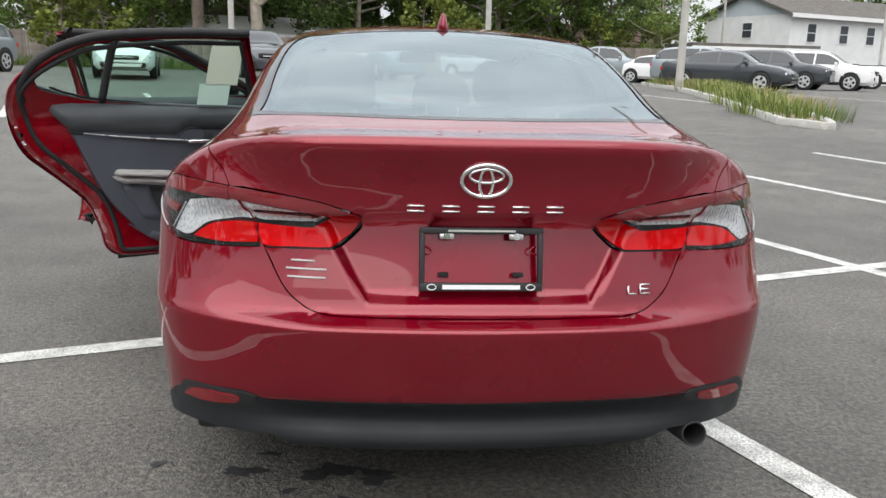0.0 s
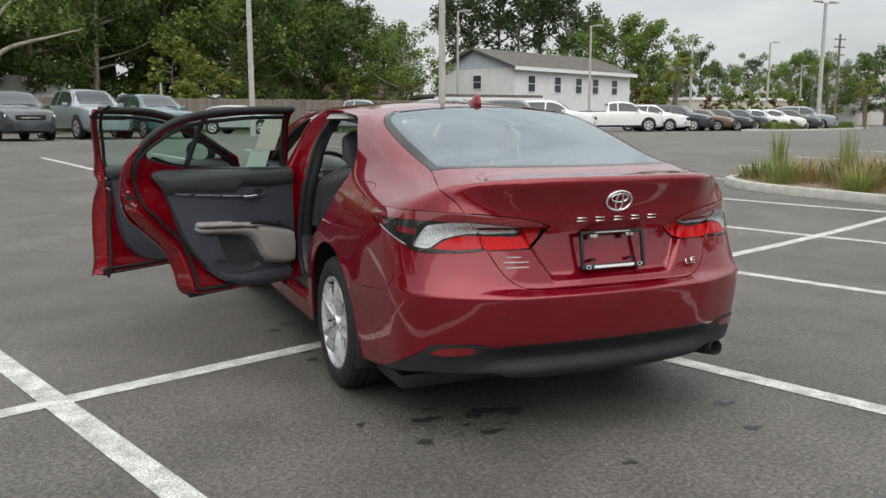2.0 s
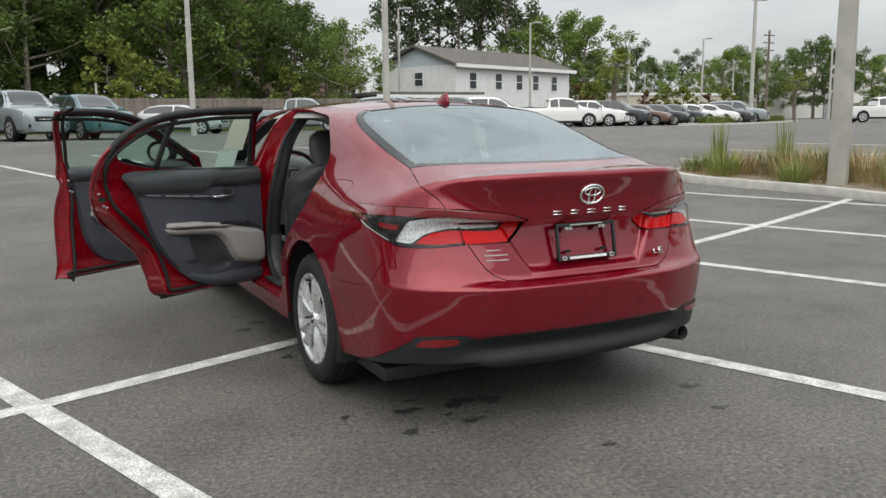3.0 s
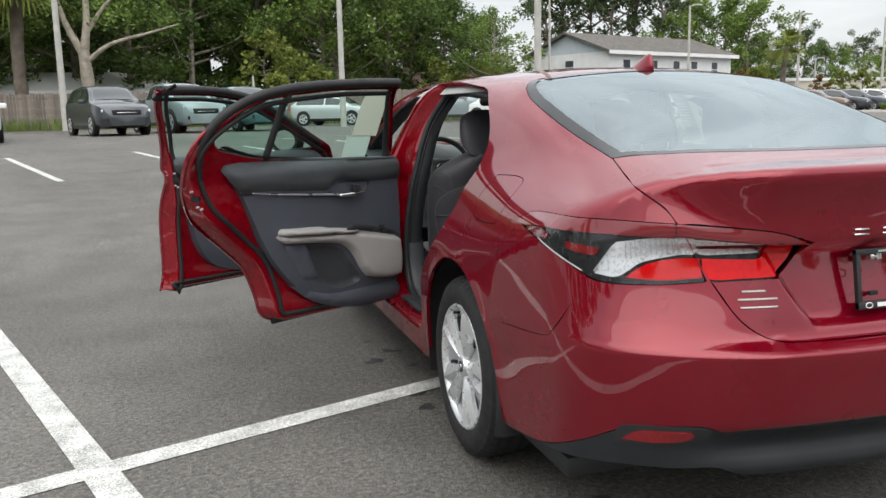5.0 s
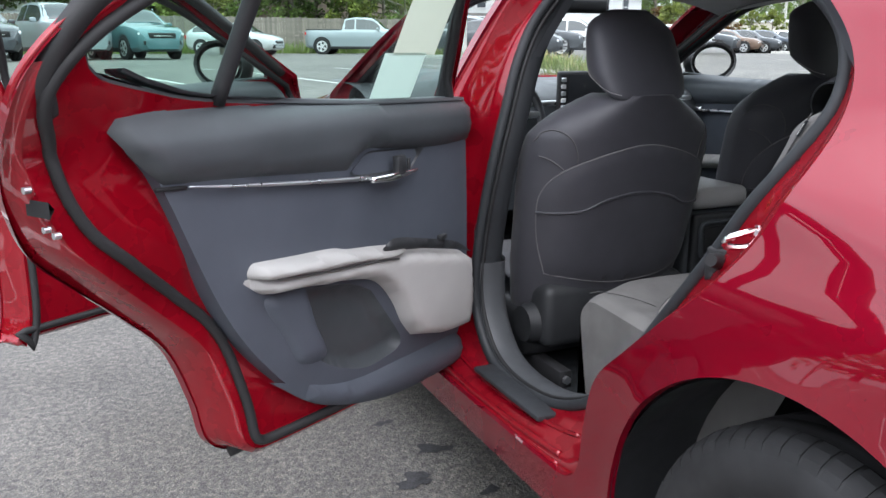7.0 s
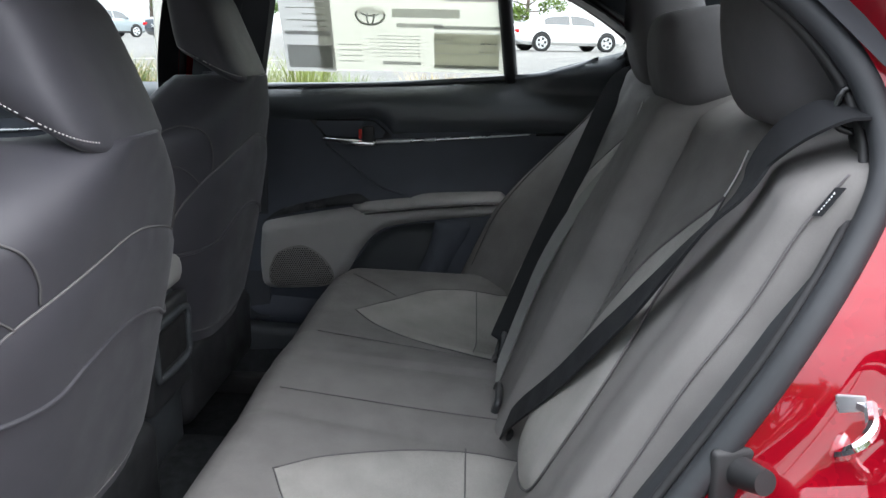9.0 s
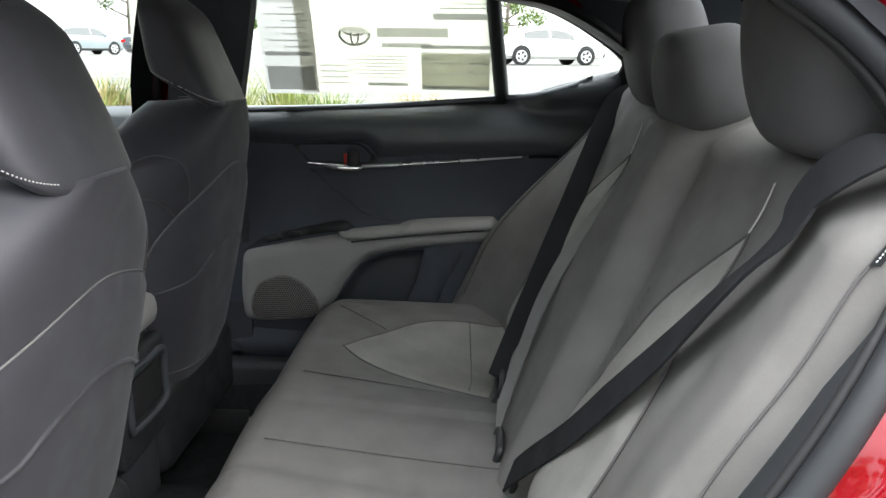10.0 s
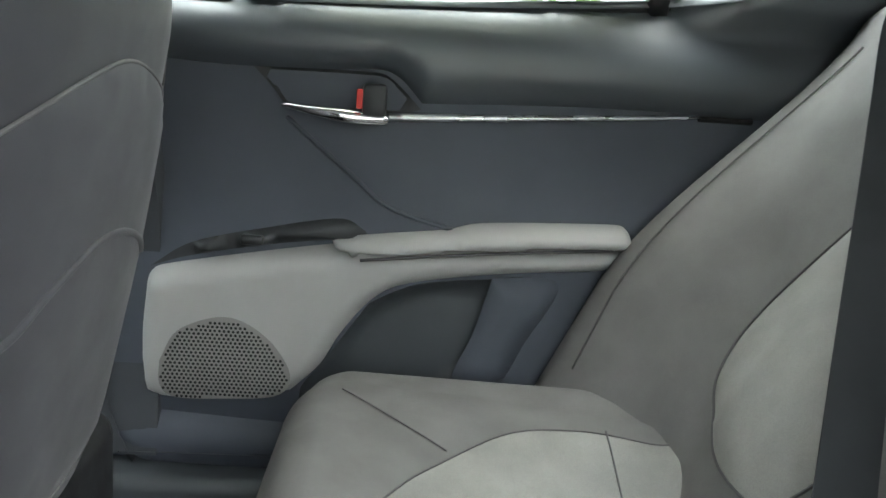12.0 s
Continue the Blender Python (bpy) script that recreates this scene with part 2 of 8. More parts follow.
def skin(chart, loops, h=.025, gap=.002, fold=.014, out=0.0, flip=False):
    """A panel of the car's skin inside the given outlines, with its edges turned in."""
    flats = [chart.flat(l) for l in loops]
    flats = [resample(shrink(f, gap if i == 0 else -gap), h * .5) for i, f in enumerate(flats)]
    v2, f = fill(flats, h)
    p = chart.lift(v2)
    n = slope(p)
    p = p + n * out
    a, b, c = p[f[:, 0]], p[f[:, 1]], p[f[:, 2]]
    if np.sum(np.cross(b - a, c - a) * n[f[:, 0]]) < 0:
        f = f[:, ::-1]
    verts, faces, norms = [p], [tuple(q) for q in f], [n]
    k = len(p)
    if fold:
        for l in flats:
            q = chart.lift(l)
            m = slope(q)
            q = q + m * out
            t = np.roll(q, -1, 0) - np.roll(q, 1, 0)
            side = np.cross(m, t)
            side /= np.linalg.norm(side, axis=1, keepdims=True) + 1e-9
            verts += [q, q - m * fold]
            norms += [side, side]
            j = len(q)
            faces += [(k + i, k + (i + 1) % j, k + j + (i + 1) % j, k + j + i) for i in range(j)]
            k += 2 * j
    return np.vstack(verts), faces, np.vstack(norms)


def seated(p, chart=None, out=0.0):
    """Points put down on the car's skin along a chart's rays."""
    q = (chart or SIDE).lift((chart or SIDE).flat(np.asarray(p, float)))
    return q + slope(q) * out if out else q


def face_to_up(mesh):
    v, f, *_ = mesh
    v = np.asarray(v, float)
    s = sum(float(np.cross(v[q[1]] - v[q[0]], v[q[2]] - v[q[0]])[2]) for q in f)
    return (v, f if s > 0 else [tuple(q)[::-1] for q in f], [])


# ---- materials ----
def mat(name, col, rough=.5, metal=0.0, var=.12, scale=12.0, bump=0.0, fine=300.0, coat=0.0, spec=.5, grain=0.0, rvar=0.08, trans=0.0, ior=1.45, glow=None, vary=0.0, coat_ior=1.5):
    """A surface with colour that drifts, a fine grain and a bump."""
    m = bpy.data.materials.new(name)
    m.use_nodes = True
    t = m.node_tree
    b = t.nodes["Principled BSDF"]
    b.inputs["Base Color"].default_value = (*col, 1)
    b.inputs["Roughness"].default_value, b.inputs["Metallic"].default_value = rough, metal
    b.inputs["Specular IOR Level"].default_value, b.inputs["IOR"].default_value = spec, ior
    b.inputs["Coat Weight"].default_value, b.inputs["Coat Roughness"].default_value = coat, .015
    b.inputs["Coat IOR"].default_value = coat_ior
    b.inputs["Transmission Weight"].default_value = trans
    if glow:
        b.inputs["Emission Color"].default_value, b.inputs["Emission Strength"].default_value = (*glow[:3], 1), glow[3]
    co = t.nodes.new("ShaderNodeTexCoord")
    out = None

    def noise_at(s, detail=4):
        n = t.nodes.new("ShaderNodeTexNoise")
        n.inputs["Scale"].default_value, n.inputs["Detail"].default_value = s, detail
        t.links.new(co.outputs["Object"], n.inputs["Vector"])
        return n.outputs["Fac"]

    def spread(src, lo, hi, a=.3, z=.7):
        r = t.nodes.new("ShaderNodeMapRange")
        r.inputs["From Min"].default_value, r.inputs["From Max"].default_value = a, z
        r.inputs["To Min"].default_value, r.inputs["To Max"].default_value = lo, hi
        t.links.new(src, r.inputs["Value"])
        return r.outputs["Result"]
    if var or grain or vary:
        f = spread(noise_at(scale), 1 - var, 1 + var)
        for amount, src in ((grain, lambda: noise_at(fine, 2)), (vary, lambda: None)):
            if amount:
                if src() is None:
                    info = t.nodes.new("ShaderNodeObjectInfo")
                    g = spread(info.outputs["Random"], 1 - amount, 1 + amount, 0, 1)
                else:
                    g = spread(src(), 1 - amount, 1 + amount, .35, .65)
                mul = t.nodes.new("ShaderNodeMath")
                mul.operation = "MULTIPLY"
                t.links.new(f, mul.inputs[0]), t.links.new(g, mul.inputs[1])
                f = mul.outputs[0]
        vm = t.nodes.new("ShaderNodeVectorMath")
        vm.operation = "SCALE"
        vm.inputs[0].default_value = col
        t.links.new(f, vm.inputs["Scale"])
        t.links.new(vm.outputs["Vector"], b.inputs["Base Color"])
    if rvar:
        t.links.new(spread(noise_at(scale * 1.7), max(rough - rvar, .01), min(rough + rvar, 1)), b.inputs["Roughness"])
    if bump:
        k = t.nodes.new("ShaderNodeBump")
        k.inputs["Strength"].default_value, k.inputs["Distance"].default_value = bump, .6 / fine
        t.links.new(noise_at(fine, 3), k.inputs["Height"])
        t.links.new(k.outputs["Normal"], b.inputs["Normal"])
    return m


PAINT = mat("red_pearl_paint", (.202, .0016, .0125), .28, .45, var=.03, scale=3, coat=1.0, rvar=.02, grain=.10, fine=2500, spec=0.0, coat_ior=1.58)
PAINT_IN = mat("red_paint_inside", (.225, .0022, .009), .28, .3, var=.08, scale=9, coat=1.0, rvar=.05, spec=0.0, coat_ior=1.58)
BLACKTRIM = mat("black_plastic", (.022, .023, .025), .5, var=.15, bump=.15, fine=900)
VALANCE = mat("charcoal_textured_plastic", (.016, .018, .021), .5, var=.12, bump=.2, fine=1200)
RUBBER = mat("black_rubber", (.014, .014, .015), .62, var=.2, bump=.1, fine=400)
TYRE = mat("tyre_rubber", (.014, .014, .015), .7, var=.25, scale=18, bump=.15, fine=500)
ALLOY = mat("silver_alloy", (.66, .67, .68), .30, .55, var=.05, coat=.4)
ALLOYDIM = mat("silver_alloy_recess", (.42, .43, .44), .38, .5, var=.06)
DARKALLOY = mat("dark_wheel_well", (.03, .03, .032), .55, .2)
CHROME = mat("chrome", (.86, .86, .87), .07, 1.0, var=0, rvar=.02)
SATIN = mat("satin_silver", (.62, .63, .65), .3, .95, var=.03)


def pane(name, tint, ior, rough=0.0, sheen=(1, 1, 1)):
    """Thin glass: clear through, with a sheen that grows towards the edge-on view."""
    m = bpy.data.materials.new(name)
    m.use_nodes = True
    t = m.node_tree
    t.nodes.clear()
    o, mx, tr, gl, lw, pw, ma = (t.nodes.new(k) for k in ("ShaderNodeOutputMaterial", "ShaderNodeMixShader", "ShaderNodeBsdfTransparent", "ShaderNodeBsdfGlossy", "ShaderNodeLayerWeight", "ShaderNodeMath", "ShaderNodeMath"))
    tr.inputs["Color"].default_value, gl.inputs["Color"].default_value = (*tint, 1), (*sheen, 1)
    gl.inputs["Roughness"].default_value = rough
    f0 = ((ior - 1) / (ior + 1)) ** 2
    lw.inputs["Blend"].default_value = .5
    pw.operation, ma.operation = "POWER", "MULTIPLY_ADD"
    pw.inputs[1].default_value, ma.inputs[1].default_value, ma.inputs[2].default_value = 5.0, 1 - f0, f0
    t.links.new(lw.outputs["Facing"], pw.inputs[0]), t.links.new(pw.outputs[0], ma.inputs[0]), t.links.new(ma.outputs[0], mx.inputs["Fac"])
    t.links.new(tr.outputs[0], mx.inputs[1]), t.links.new(gl.outputs[0], mx.inputs[2]), t.links.new(mx.outputs[0], o.inputs["Surface"])
    return m


GLASS = pane("window_glass", (.90, .95, .93), 1.5)
GREENGLASS = pane("tinted_window_glass", (.72, .88, .82), 1.5)
TINT = pane("rear_window_glass", (.42, .49, .495), 2.9, .03, (.86, .965, 1.0))
FRIT = mat("black_glass_border", (.01, .011, .012), .06, var=0, rvar=.02)
LENS = pane("clear_lamp_lens", (.93, .94, .95), 1.5)
REDLENS = mat("red_lamp_lens", (.60, .003, .006), .12, var=.1, scale=60, coat=.6, rvar=.03, spec=0.0)
REARREFLECTOR = mat("dark_red_reflector", (.20, .006, .010), .10, var=.2, scale=120, coat=1.0, rvar=.03)
SMOKE = mat("smoked_red_lens", (.17, .012, .018), .06, var=.05, coat=1.0, rvar=.02)
REFLECT = mat("lamp_reflector", (.72, .73, .745), .30, .35, var=.10, scale=60, bump=.2, fine=300)
LAMPDARK = mat("lamp_housing", (.015, .015, .017), .25, .2)
DASH = mat("charcoal_soft_trim", (.045, .050, .055), .46, var=.10, scale=8, bump=.25, fine=1500)
# Paler copy of DASH: window light on the closed doors' pads, in the colour.
DASHLIT = mat("charcoal_soft_trim_lit", (.056, .064, .073), .40, var=.08, scale=7, bump=.18, fine=1500, spec=.9)
FOOTTRIM = mat("dark_grey_sill_trim", (.060, .063, .068), .55, var=.10, scale=9, bump=.2, fine=1300)
TRIM = mat("dark_slate_trim", (.056, .063, .079), .6, var=.08, scale=7, bump=.18, fine=1500)
GREYTRIM = mat("light_grey_trim", (.33, .32, .31), .55, var=.05, scale=8, bump=.15, fine=1300)
CLOTH = mat("charcoal_seat_cloth", (.140, .134, .130), .85, var=.12, scale=14, bump=.35, fine=1700, grain=.10, spec=.25)
CLOTHLIGHT = mat("light_grey_seat_cloth", (.240, .231, .219), .9, var=.10, scale=16, bump=.4, fine=1500, grain=.16, spec=.2)
HEADCLOTH = mat("dark_headrest_cloth", (.095, .092, .096), .8, var=.10, scale=14, bump=.3, fine=1700, grain=.10, spec=.25)
CLOTHBACK = mat("seat_back_cloth", (.043, .042, .050), .55, var=.08, scale=9, bump=.2, fine=1400)
CLOTHBACK.node_tree.nodes["Principled BSDF"].inputs["Sheen Weight"].default_value = .11
CLOTHBACK.node_tree.nodes["Principled BSDF"].inputs["Sheen Roughness"].default_value = .45
SEAM = mat("seat_seam", (.078, .075, .076), .8, var=0)
PIPING = mat("seat_piping", (.125, .12, .122), .8, var=0)
STITCH = mat("pale_stitching", (.5, .48, .47), .8, var=0)
WELT = mat("black_opening_welt", (.020, .022, .025), .6, var=.12, bump=.2, fine=900)
BELT = mat("seat_belt_webbing", (.019, .020, .022), .7, var=.1, bump=.4, fine=1400, spec=.12)
CARPET = mat("black_carpet", (.022, .024, .026), .95, var=.3, scale=40, bump=.8, fine=900, spec=.1)
HEADLINER = mat("grey_headliner", (.42, .42, .41), .9, var=.04, bump=.2, fine=1200)
DARKPILLAR = mat("dark_pillar_trim", (.055, .058, .064), .75, var=.06, bump=.15, fine=1300, spec=.15)
GRILLE = mat("speaker_mesh", (.20, .19, .18), .6, var=.05)
HOLE = mat("dark_hole", (.008, .008, .009), .8, var=0)
SCREEN = mat("screen_glass", (.03, .032, .036), .12, var=.1)
REDBIT = mat("red_plastic", (.55, .02, .015), .4)
INKSOFT = mat("faint_print", (.52, .53, .50), .8, var=.05)
BADGEGREY = mat("pale_badge_print", (.50, .49, .49), .4, var=0)
WHITE = mat("white_print", (.8, .8, .8), .5, var=0)


def paper(name, col):
    m = mat(name, col, .8, var=.03)
    t = m.node_tree
    b, o = t.nodes["Principled BSDF"], t.nodes["Material Output"]
    tl, mx = t.nodes.new("ShaderNodeBsdfTranslucent"), t.nodes.new("ShaderNodeMixShader")
    tl.inputs["Color"].default_value = (*col, 1)
    mx.inputs["Fac"].default_value = .55
    t.links.new(b.outputs[0], mx.inputs[1]), t.links.new(tl.outputs[0], mx.inputs[2]), t.links.new(mx.outputs[0], o.inputs["Surface"])
    return m


PAPER, PAPERGREEN = paper("window_sheet_paper", (.55, .55, .46)), paper("pale_green_sheet", (.50, .60, .54))
PRINT, PRINTSOFT = paper("grey_print_on_paper", (.52, .53, .52)), paper("faint_print_on_paper", (.68, .69, .66))
GREYPAPER = paper("grey_sheet_paper", (.42, .42, .40))


# ---- ground ----
def ground_z(x, y):
    r = np.hypot(np.asarray(x, float) - 0, np.asarray(y, float) - 1)
    return .66 * step(5, 28, r)


def asphalt():
    m = bpy.data.materials.new("worn_asphalt")
    m.use_nodes = True
    t = m.node_tree
    b = t.nodes["Principled BSDF"]
    co = t.nodes.new("ShaderNodeTexCoord")

    def tex(kind, scale, detail=3):
        n = t.nodes.new(kind)
        n.inputs["Scale"].default_value = scale
        if "Detail" in n.inputs:
            n.inputs["Detail"].default_value = detail
        t.links.new(co.outputs["Object"], n.inputs["Vector"])
        return n

    def ramp(src, stops):
        r = t.nodes.new("ShaderNodeValToRGB")
        els = r.color_ramp.elements
        while len(els) < len(stops):
            els.new(.5)
        for e, (p, c) in zip(els, stops):
            e.position, e.color = p, (c[0], c[1], c[2], 1)
        t.links.new(src, r.inputs["Fac"])
        return r.outputs["Color"]

    def mix(kind, a, c, f):
        n = t.nodes.new("ShaderNodeMix")
        n.data_type, n.blend_type = "RGBA", kind
        n.inputs["Factor"].default_value = f
        t.links.new(a, n.inputs["A"]), t.links.new(c, n.inputs["B"])
        return n.outputs["Result"]
    big = ramp(tex("ShaderNodeTexNoise", .35, 5).outputs["Fac"], [(.30, (.108, .105, .100)), (.55, (.141, .137, .130)), (.75, (.170, .165, .155))])
    patch = ramp(tex("ShaderNodeTexNoise", 1.7, 6).outputs["Fac"], [(.32, (.78, .78, .78)), (.6, (1.1, 1.1, 1.1))])
    stones = ramp(tex("ShaderNodeTexVoronoi", 95).outputs["Distance"], [(.0, (1.6, 1.57, 1.52)), (.30, (1.0, 1.0, 1.0)), (.65, (.42, .42, .43))])
    grit = ramp(tex("ShaderNodeTexNoise", 260, 2).outputs["Fac"], [(.36, (.5, .5, .5)), (.5, (1, 1, 1)), (.66, (2.1, 2.05, 1.95))])
    c = mix("MULTIPLY", big, patch, 1.0)
    c = mix("MULTIPLY", c, stones, 1.0)
    c = mix("MULTIPLY", c, grit, 1.0)
    clump = ramp(tex("ShaderNodeTexNoise", 48, 3).outputs["Fac"], [(.36, (.68, .68, .69)), (.5, (1.0, 1.0, 1.0)), (.64, (1.50, 1.48, 1.42))])
    c = mix("MULTIPLY", c, clump, 1.0)
    pebble = ramp(tex("ShaderNodeTexVoronoi", 34).outputs["Distance"], [(.0, (2.5, 2.42, 2.28)), (.12, (2.0, 1.95, 1.86)), (.17, (1.0, 1.0, 1.0))])
    c = mix("MULTIPLY", c, pebble, 1.0)
    chips = ramp(tex("ShaderNodeTexVoronoi", 80).outputs["Color"], [(.25, (.62, .62, .63)), (.5, (.96, .96, .95)), (.78, (1.75, 1.71, 1.62))])
    c = mix("MULTIPLY", c, chips, 1.0)
    t.links.new(c, b.inputs["Base Color"])
    b.inputs["Roughness"].default_value = .62
    b.inputs["Specular IOR Level"].default_value = .5
    bump = t.nodes.new("ShaderNodeBump")
    bump.inputs["Strength"].default_value, bump.inputs["Distance"].default_value = .8, .006
    t.links.new(tex("ShaderNodeTexVoronoi", 95).outputs["Distance"], bump.inputs["Height"])
    t.links.new(bump.outputs["Normal"], b.inputs["Normal"])
    return m


ASPHALT = asphalt()
LINE = mat("worn_white_line_paint", (.47, .47, .45), .75, var=.30, scale=9, grain=.45, fine=160, bump=.4)
KERB = mat("pale_concrete", (.42, .41, .38), .85, var=.18, scale=5, bump=.3, fine=120, grain=.15)
radii = np.concatenate(([.01], np.arange(1, 30, 1.0), np.arange(32, 70, 4), [80, 100, 140, 220, 420, 900]))
rows = [[(r * math.cos(a), 1 + r * math.sin(a), float(ground_z(r * math.cos(a), 1 + r * math.sin(a)))) for a in np.linspace(0, 2 * math.pi, 96, endpoint=False)] for r in radii]
ground = tagged(part("ground", face_to_up(loft(rows, close_v=True)), ASPHALT), "worn grey asphalt car park", "ground", kind="structure")


# ---- the red car ----
car = thing("red_sedan", (0, 2.4, 0), "glossy dark red four-door sedan with two doors open", "car")
SHUT = np.array([(-.637, .40, 1.116), (-.668, .25, 1.07), (-.676, .15, 1.035), (-.65, .09, 1.0), (-.625, .06, .955), (-.556, .04, .83), (-.50, -.005, .73), (-.455, -.035, .685), (-.40, -.055, .664), (-.30, -.07, .66), (0, -.08, .66)])
SHUT = np.vstack((seated(SHUT[:4], DIAG), seated(SHUT[4:], ROUND)))
low_shut = cr(SHUT[4:], 12)
lamp_top = cr([(-.858, .575, .935), (-.84, .52, .957), (-.83, .42, .967), (-.80, .223, .970), (-.72, .12, .968), (-.632, .068, .964)])
lamp_low = cr([(-.556, .04, .812), (-.66, .09, .806), (-.777, .145, .806), (-.822, .195, .818), (-.857, .288, .862), (-.872, .40, .893), (-.868, .50, .913), (-.858, .575, .935)])
mid_shut = cr([(-.632, .068, .964), (-.60, .055, .90), (-.556, .04, .812)])
glass_side = cr([(-.505, 1.25, 1.39), (-.56, 1.20, 1.36), (-.597, 1.12, 1.325), (-.616, 1.0, 1.28), (-.63, .70, 1.19), (-.637, .40, 1.116)])
lamp_top, lamp_low, mid_shut = (seated(l, ROUND) for l in (lamp_top, lamp_low, mid_shut))
glass_side = seated(glass_side, DIAG)
ARCH = .398


def arch_run(cy, a0, a1, r=ARCH, x=-.92, n=40):
    return np.array([(x, cy + r * math.cos(radians(a)), AXLE_Z + r * math.sin(radians(a))) for a in np.linspace(a0, a1, n)])


seam_run = cr([(-.822, .195, .818), (-.852, .225, .74), (-.876, .28, .66), (-.885, .345, .627), (-.903, .56, .606), (-.918, .732, .590)])
door_rear = ring(
    cr([(-.63, 1.62, 1.372), (-.63, 1.45, 1.34), (-.69, 1.285, 1.25), (-.72, 1.195, 1.16), (-.76, 1.167, 1.075), (-.83, 1.178, .985), (-.86, 1.205, .90), (-.89, 1.25, .825), (-.91, 1.315, .762), (-.915, 1.42, .665), (-.91, 1.50, .58), (-.90, 1.545, .46), (-.895, 1.565, .37), (-.89, 1.615, .325), (-.89, 1.70, .316)]),
    cr([(-.89, 1.70, .316), (-.89, 2.29, .305)]), cr([(-.89, 2.29, .305), (-.90, 2.335, .34), (-.91, 2.355, .45), (-.91, 2.365, .8), (-.80, 2.345, 1.06), (-.68, 2.255, 1.31), (-.61, 2.205, 1.40)]),
    cr([(-.61, 2.205, 1.40), (-.61, 1.9, 1.395), (-.63, 1.62, 1.372)]))
door_front = ring(
    cr([(-.61, 2.245, 1.40), (-.68, 2.295, 1.31), (-.80, 2.385, 1.06), (-.91, 2.405, .8), (-.91, 2.395, .45), (-.90, 2.37, .33), (-.89, 2.36, .312)]),
    cr([(-.89, 2.36, .312), (-.89, 3.40, .30)]), cr([(-.89, 3.40, .30), (-.90, 3.47, .36), (-.90, 3.55, .55), (-.88, 3.60, .80), (-.84, 3.60, .96), (-.78, 3.52, 1.065)]),
    cr([(-.78, 3.52, 1.065), (-.69, 3.22, 1.21), (-.60, 2.9, 1.345), (-.585, 2.6, 1.395), (-.60, 2.245, 1.40)]))
outline = ring(
    lamp_top[::-1], lamp_low[::-1][:len(lamp_low) - 30], seam_run, arch_run(AXLE_Y, 140.5, -8),
    cr([(-.88, 1.451, .275), (-.88, 1.50, .225), (-.88, 1.6, .215), (-.88, 3.3, .21), (-.88, 3.44, .23), (-.88, 3.484, .31)]),
    arch_run(AXLE_F, 183, 132)[:18], cr([(-.90, 3.555, .545), (-.90, 3.605, .70), (-.88, 3.64, .85), (-.80, 3.66, 1.0), (-.74, 3.70, 1.05)]),
    cr([(-.74, 3.70, 1.05), (-.66, 3.38, 1.2), (-.55, 2.98, 1.36), (-.505, 2.7, 1.405), (-.50, 1.9, 1.415), (-.505, 1.25, 1.39)]),
    glass_side, cr(SHUT[:5], 10))
fuel = cr([(-.774, .96, 1.035), (-.767, .81, 1.042), (-.775, .735, 1.028), (-.822, .735, .97), (-.868, .735, .905), (-.875, .80, .89), (-.873, .93, .892), (-.861, .985, .915), (-.825, .992, .975), (-.774, .96, 1.035)], 8)[:-1]
for sx in (1, -1):
    holes = [door_rear, door_front] + ([fuel] if sx > 0 else [])
    me = skin(DIAG, [outline, *holes], h=.022, gap=.0014)
    part("side_panel", me if sx > 0 else mirrored(me), PAINT, car)
part("fuel_flap", skin(DIAG, [fuel], h=.02), PAINT, car)

# bumper, trunk lid, valance
b_top = np.vstack((low_shut[::-1], lamp_low[:len(lamp_low) - 40], seam_run[1:]))
val_line = cr([(0, -.10, .440), (-.21, -.096, .441), (-.46, -.05, .436), (-.535, -.035, .425), (-.60, -.018, .446), (-.73, .053, .438), (-.79, .10, .415), (-.83, .19, .365), (-.855, .40, .285), (-.86, .64, .25)])
arch_low = arch_run(AXLE_Y, 191, 140.5, n=20)
left_edge = np.vstack((val_line, arch_low[1:], b_top[::-1][1:]))
bumper = np.vstack((left_edge[:-1], (left_edge[1:] * (-1, 1, 1))[::-1]))
part("rear_bumper", skin(ROUND, [bumper], h=.011, gap=.0012), PAINT, car)
val_low = cr([(0, 0, .276), (-.3, .0, .279), (-.44, .03, .290), (-.52, .03, .318), (-.62, .05, .318), (-.78, .12, .318), (-.84, .42, .278), (-.86, .66, .256)])
vl = np.vstack((val_line, val_low[::-1]))
part("lower_valance", skin(ROUND, [np.vstack((vl[:-1], (vl[1:-1] * (-1, 1, 1))[::-1]))], h=.02, gap=.001), VALANCE, car)
refl = cr([(-.768, .09, .40), (-.74, .06, .428), (-.67, .01, .432), (-.615, -.01, .428), (-.628, 0, .405), (-.70, .04, .397), (-.768, .09, .40)], 6)[:-1]
deck_edge = cr([(-.637, .40, 1.116), (-.5, .30, 1.13), (-.25, .215, 1.13), (0, .19, 1.13)])
lid_in = cr([(-.632, .068, .964), (-.47, -.016, .950), (-.38, -.039, .934), (-.298, -.035, .902)])
lid_in2 = cr([(-.298, -.035, .902), (-.33, -.02, .86), (-.372, -.003, .815)])
lid_in3 = cr([(-.372, -.003, .815), (-.46, .02, .810), (-.556, .04, .812)])
inner_lamp = ring(lid_in, lid_in2, lid_in3, mid_shut[::-1])
lamp_cut = np.vstack((cr(SHUT, 12)[:48], lid_in[2:], lid_in2[1:], lid_in3[1:-1], cr(SHUT, 12)[66:]))
t_low = np.vstack((lamp_cut[::-1], deck_edge[1:]))
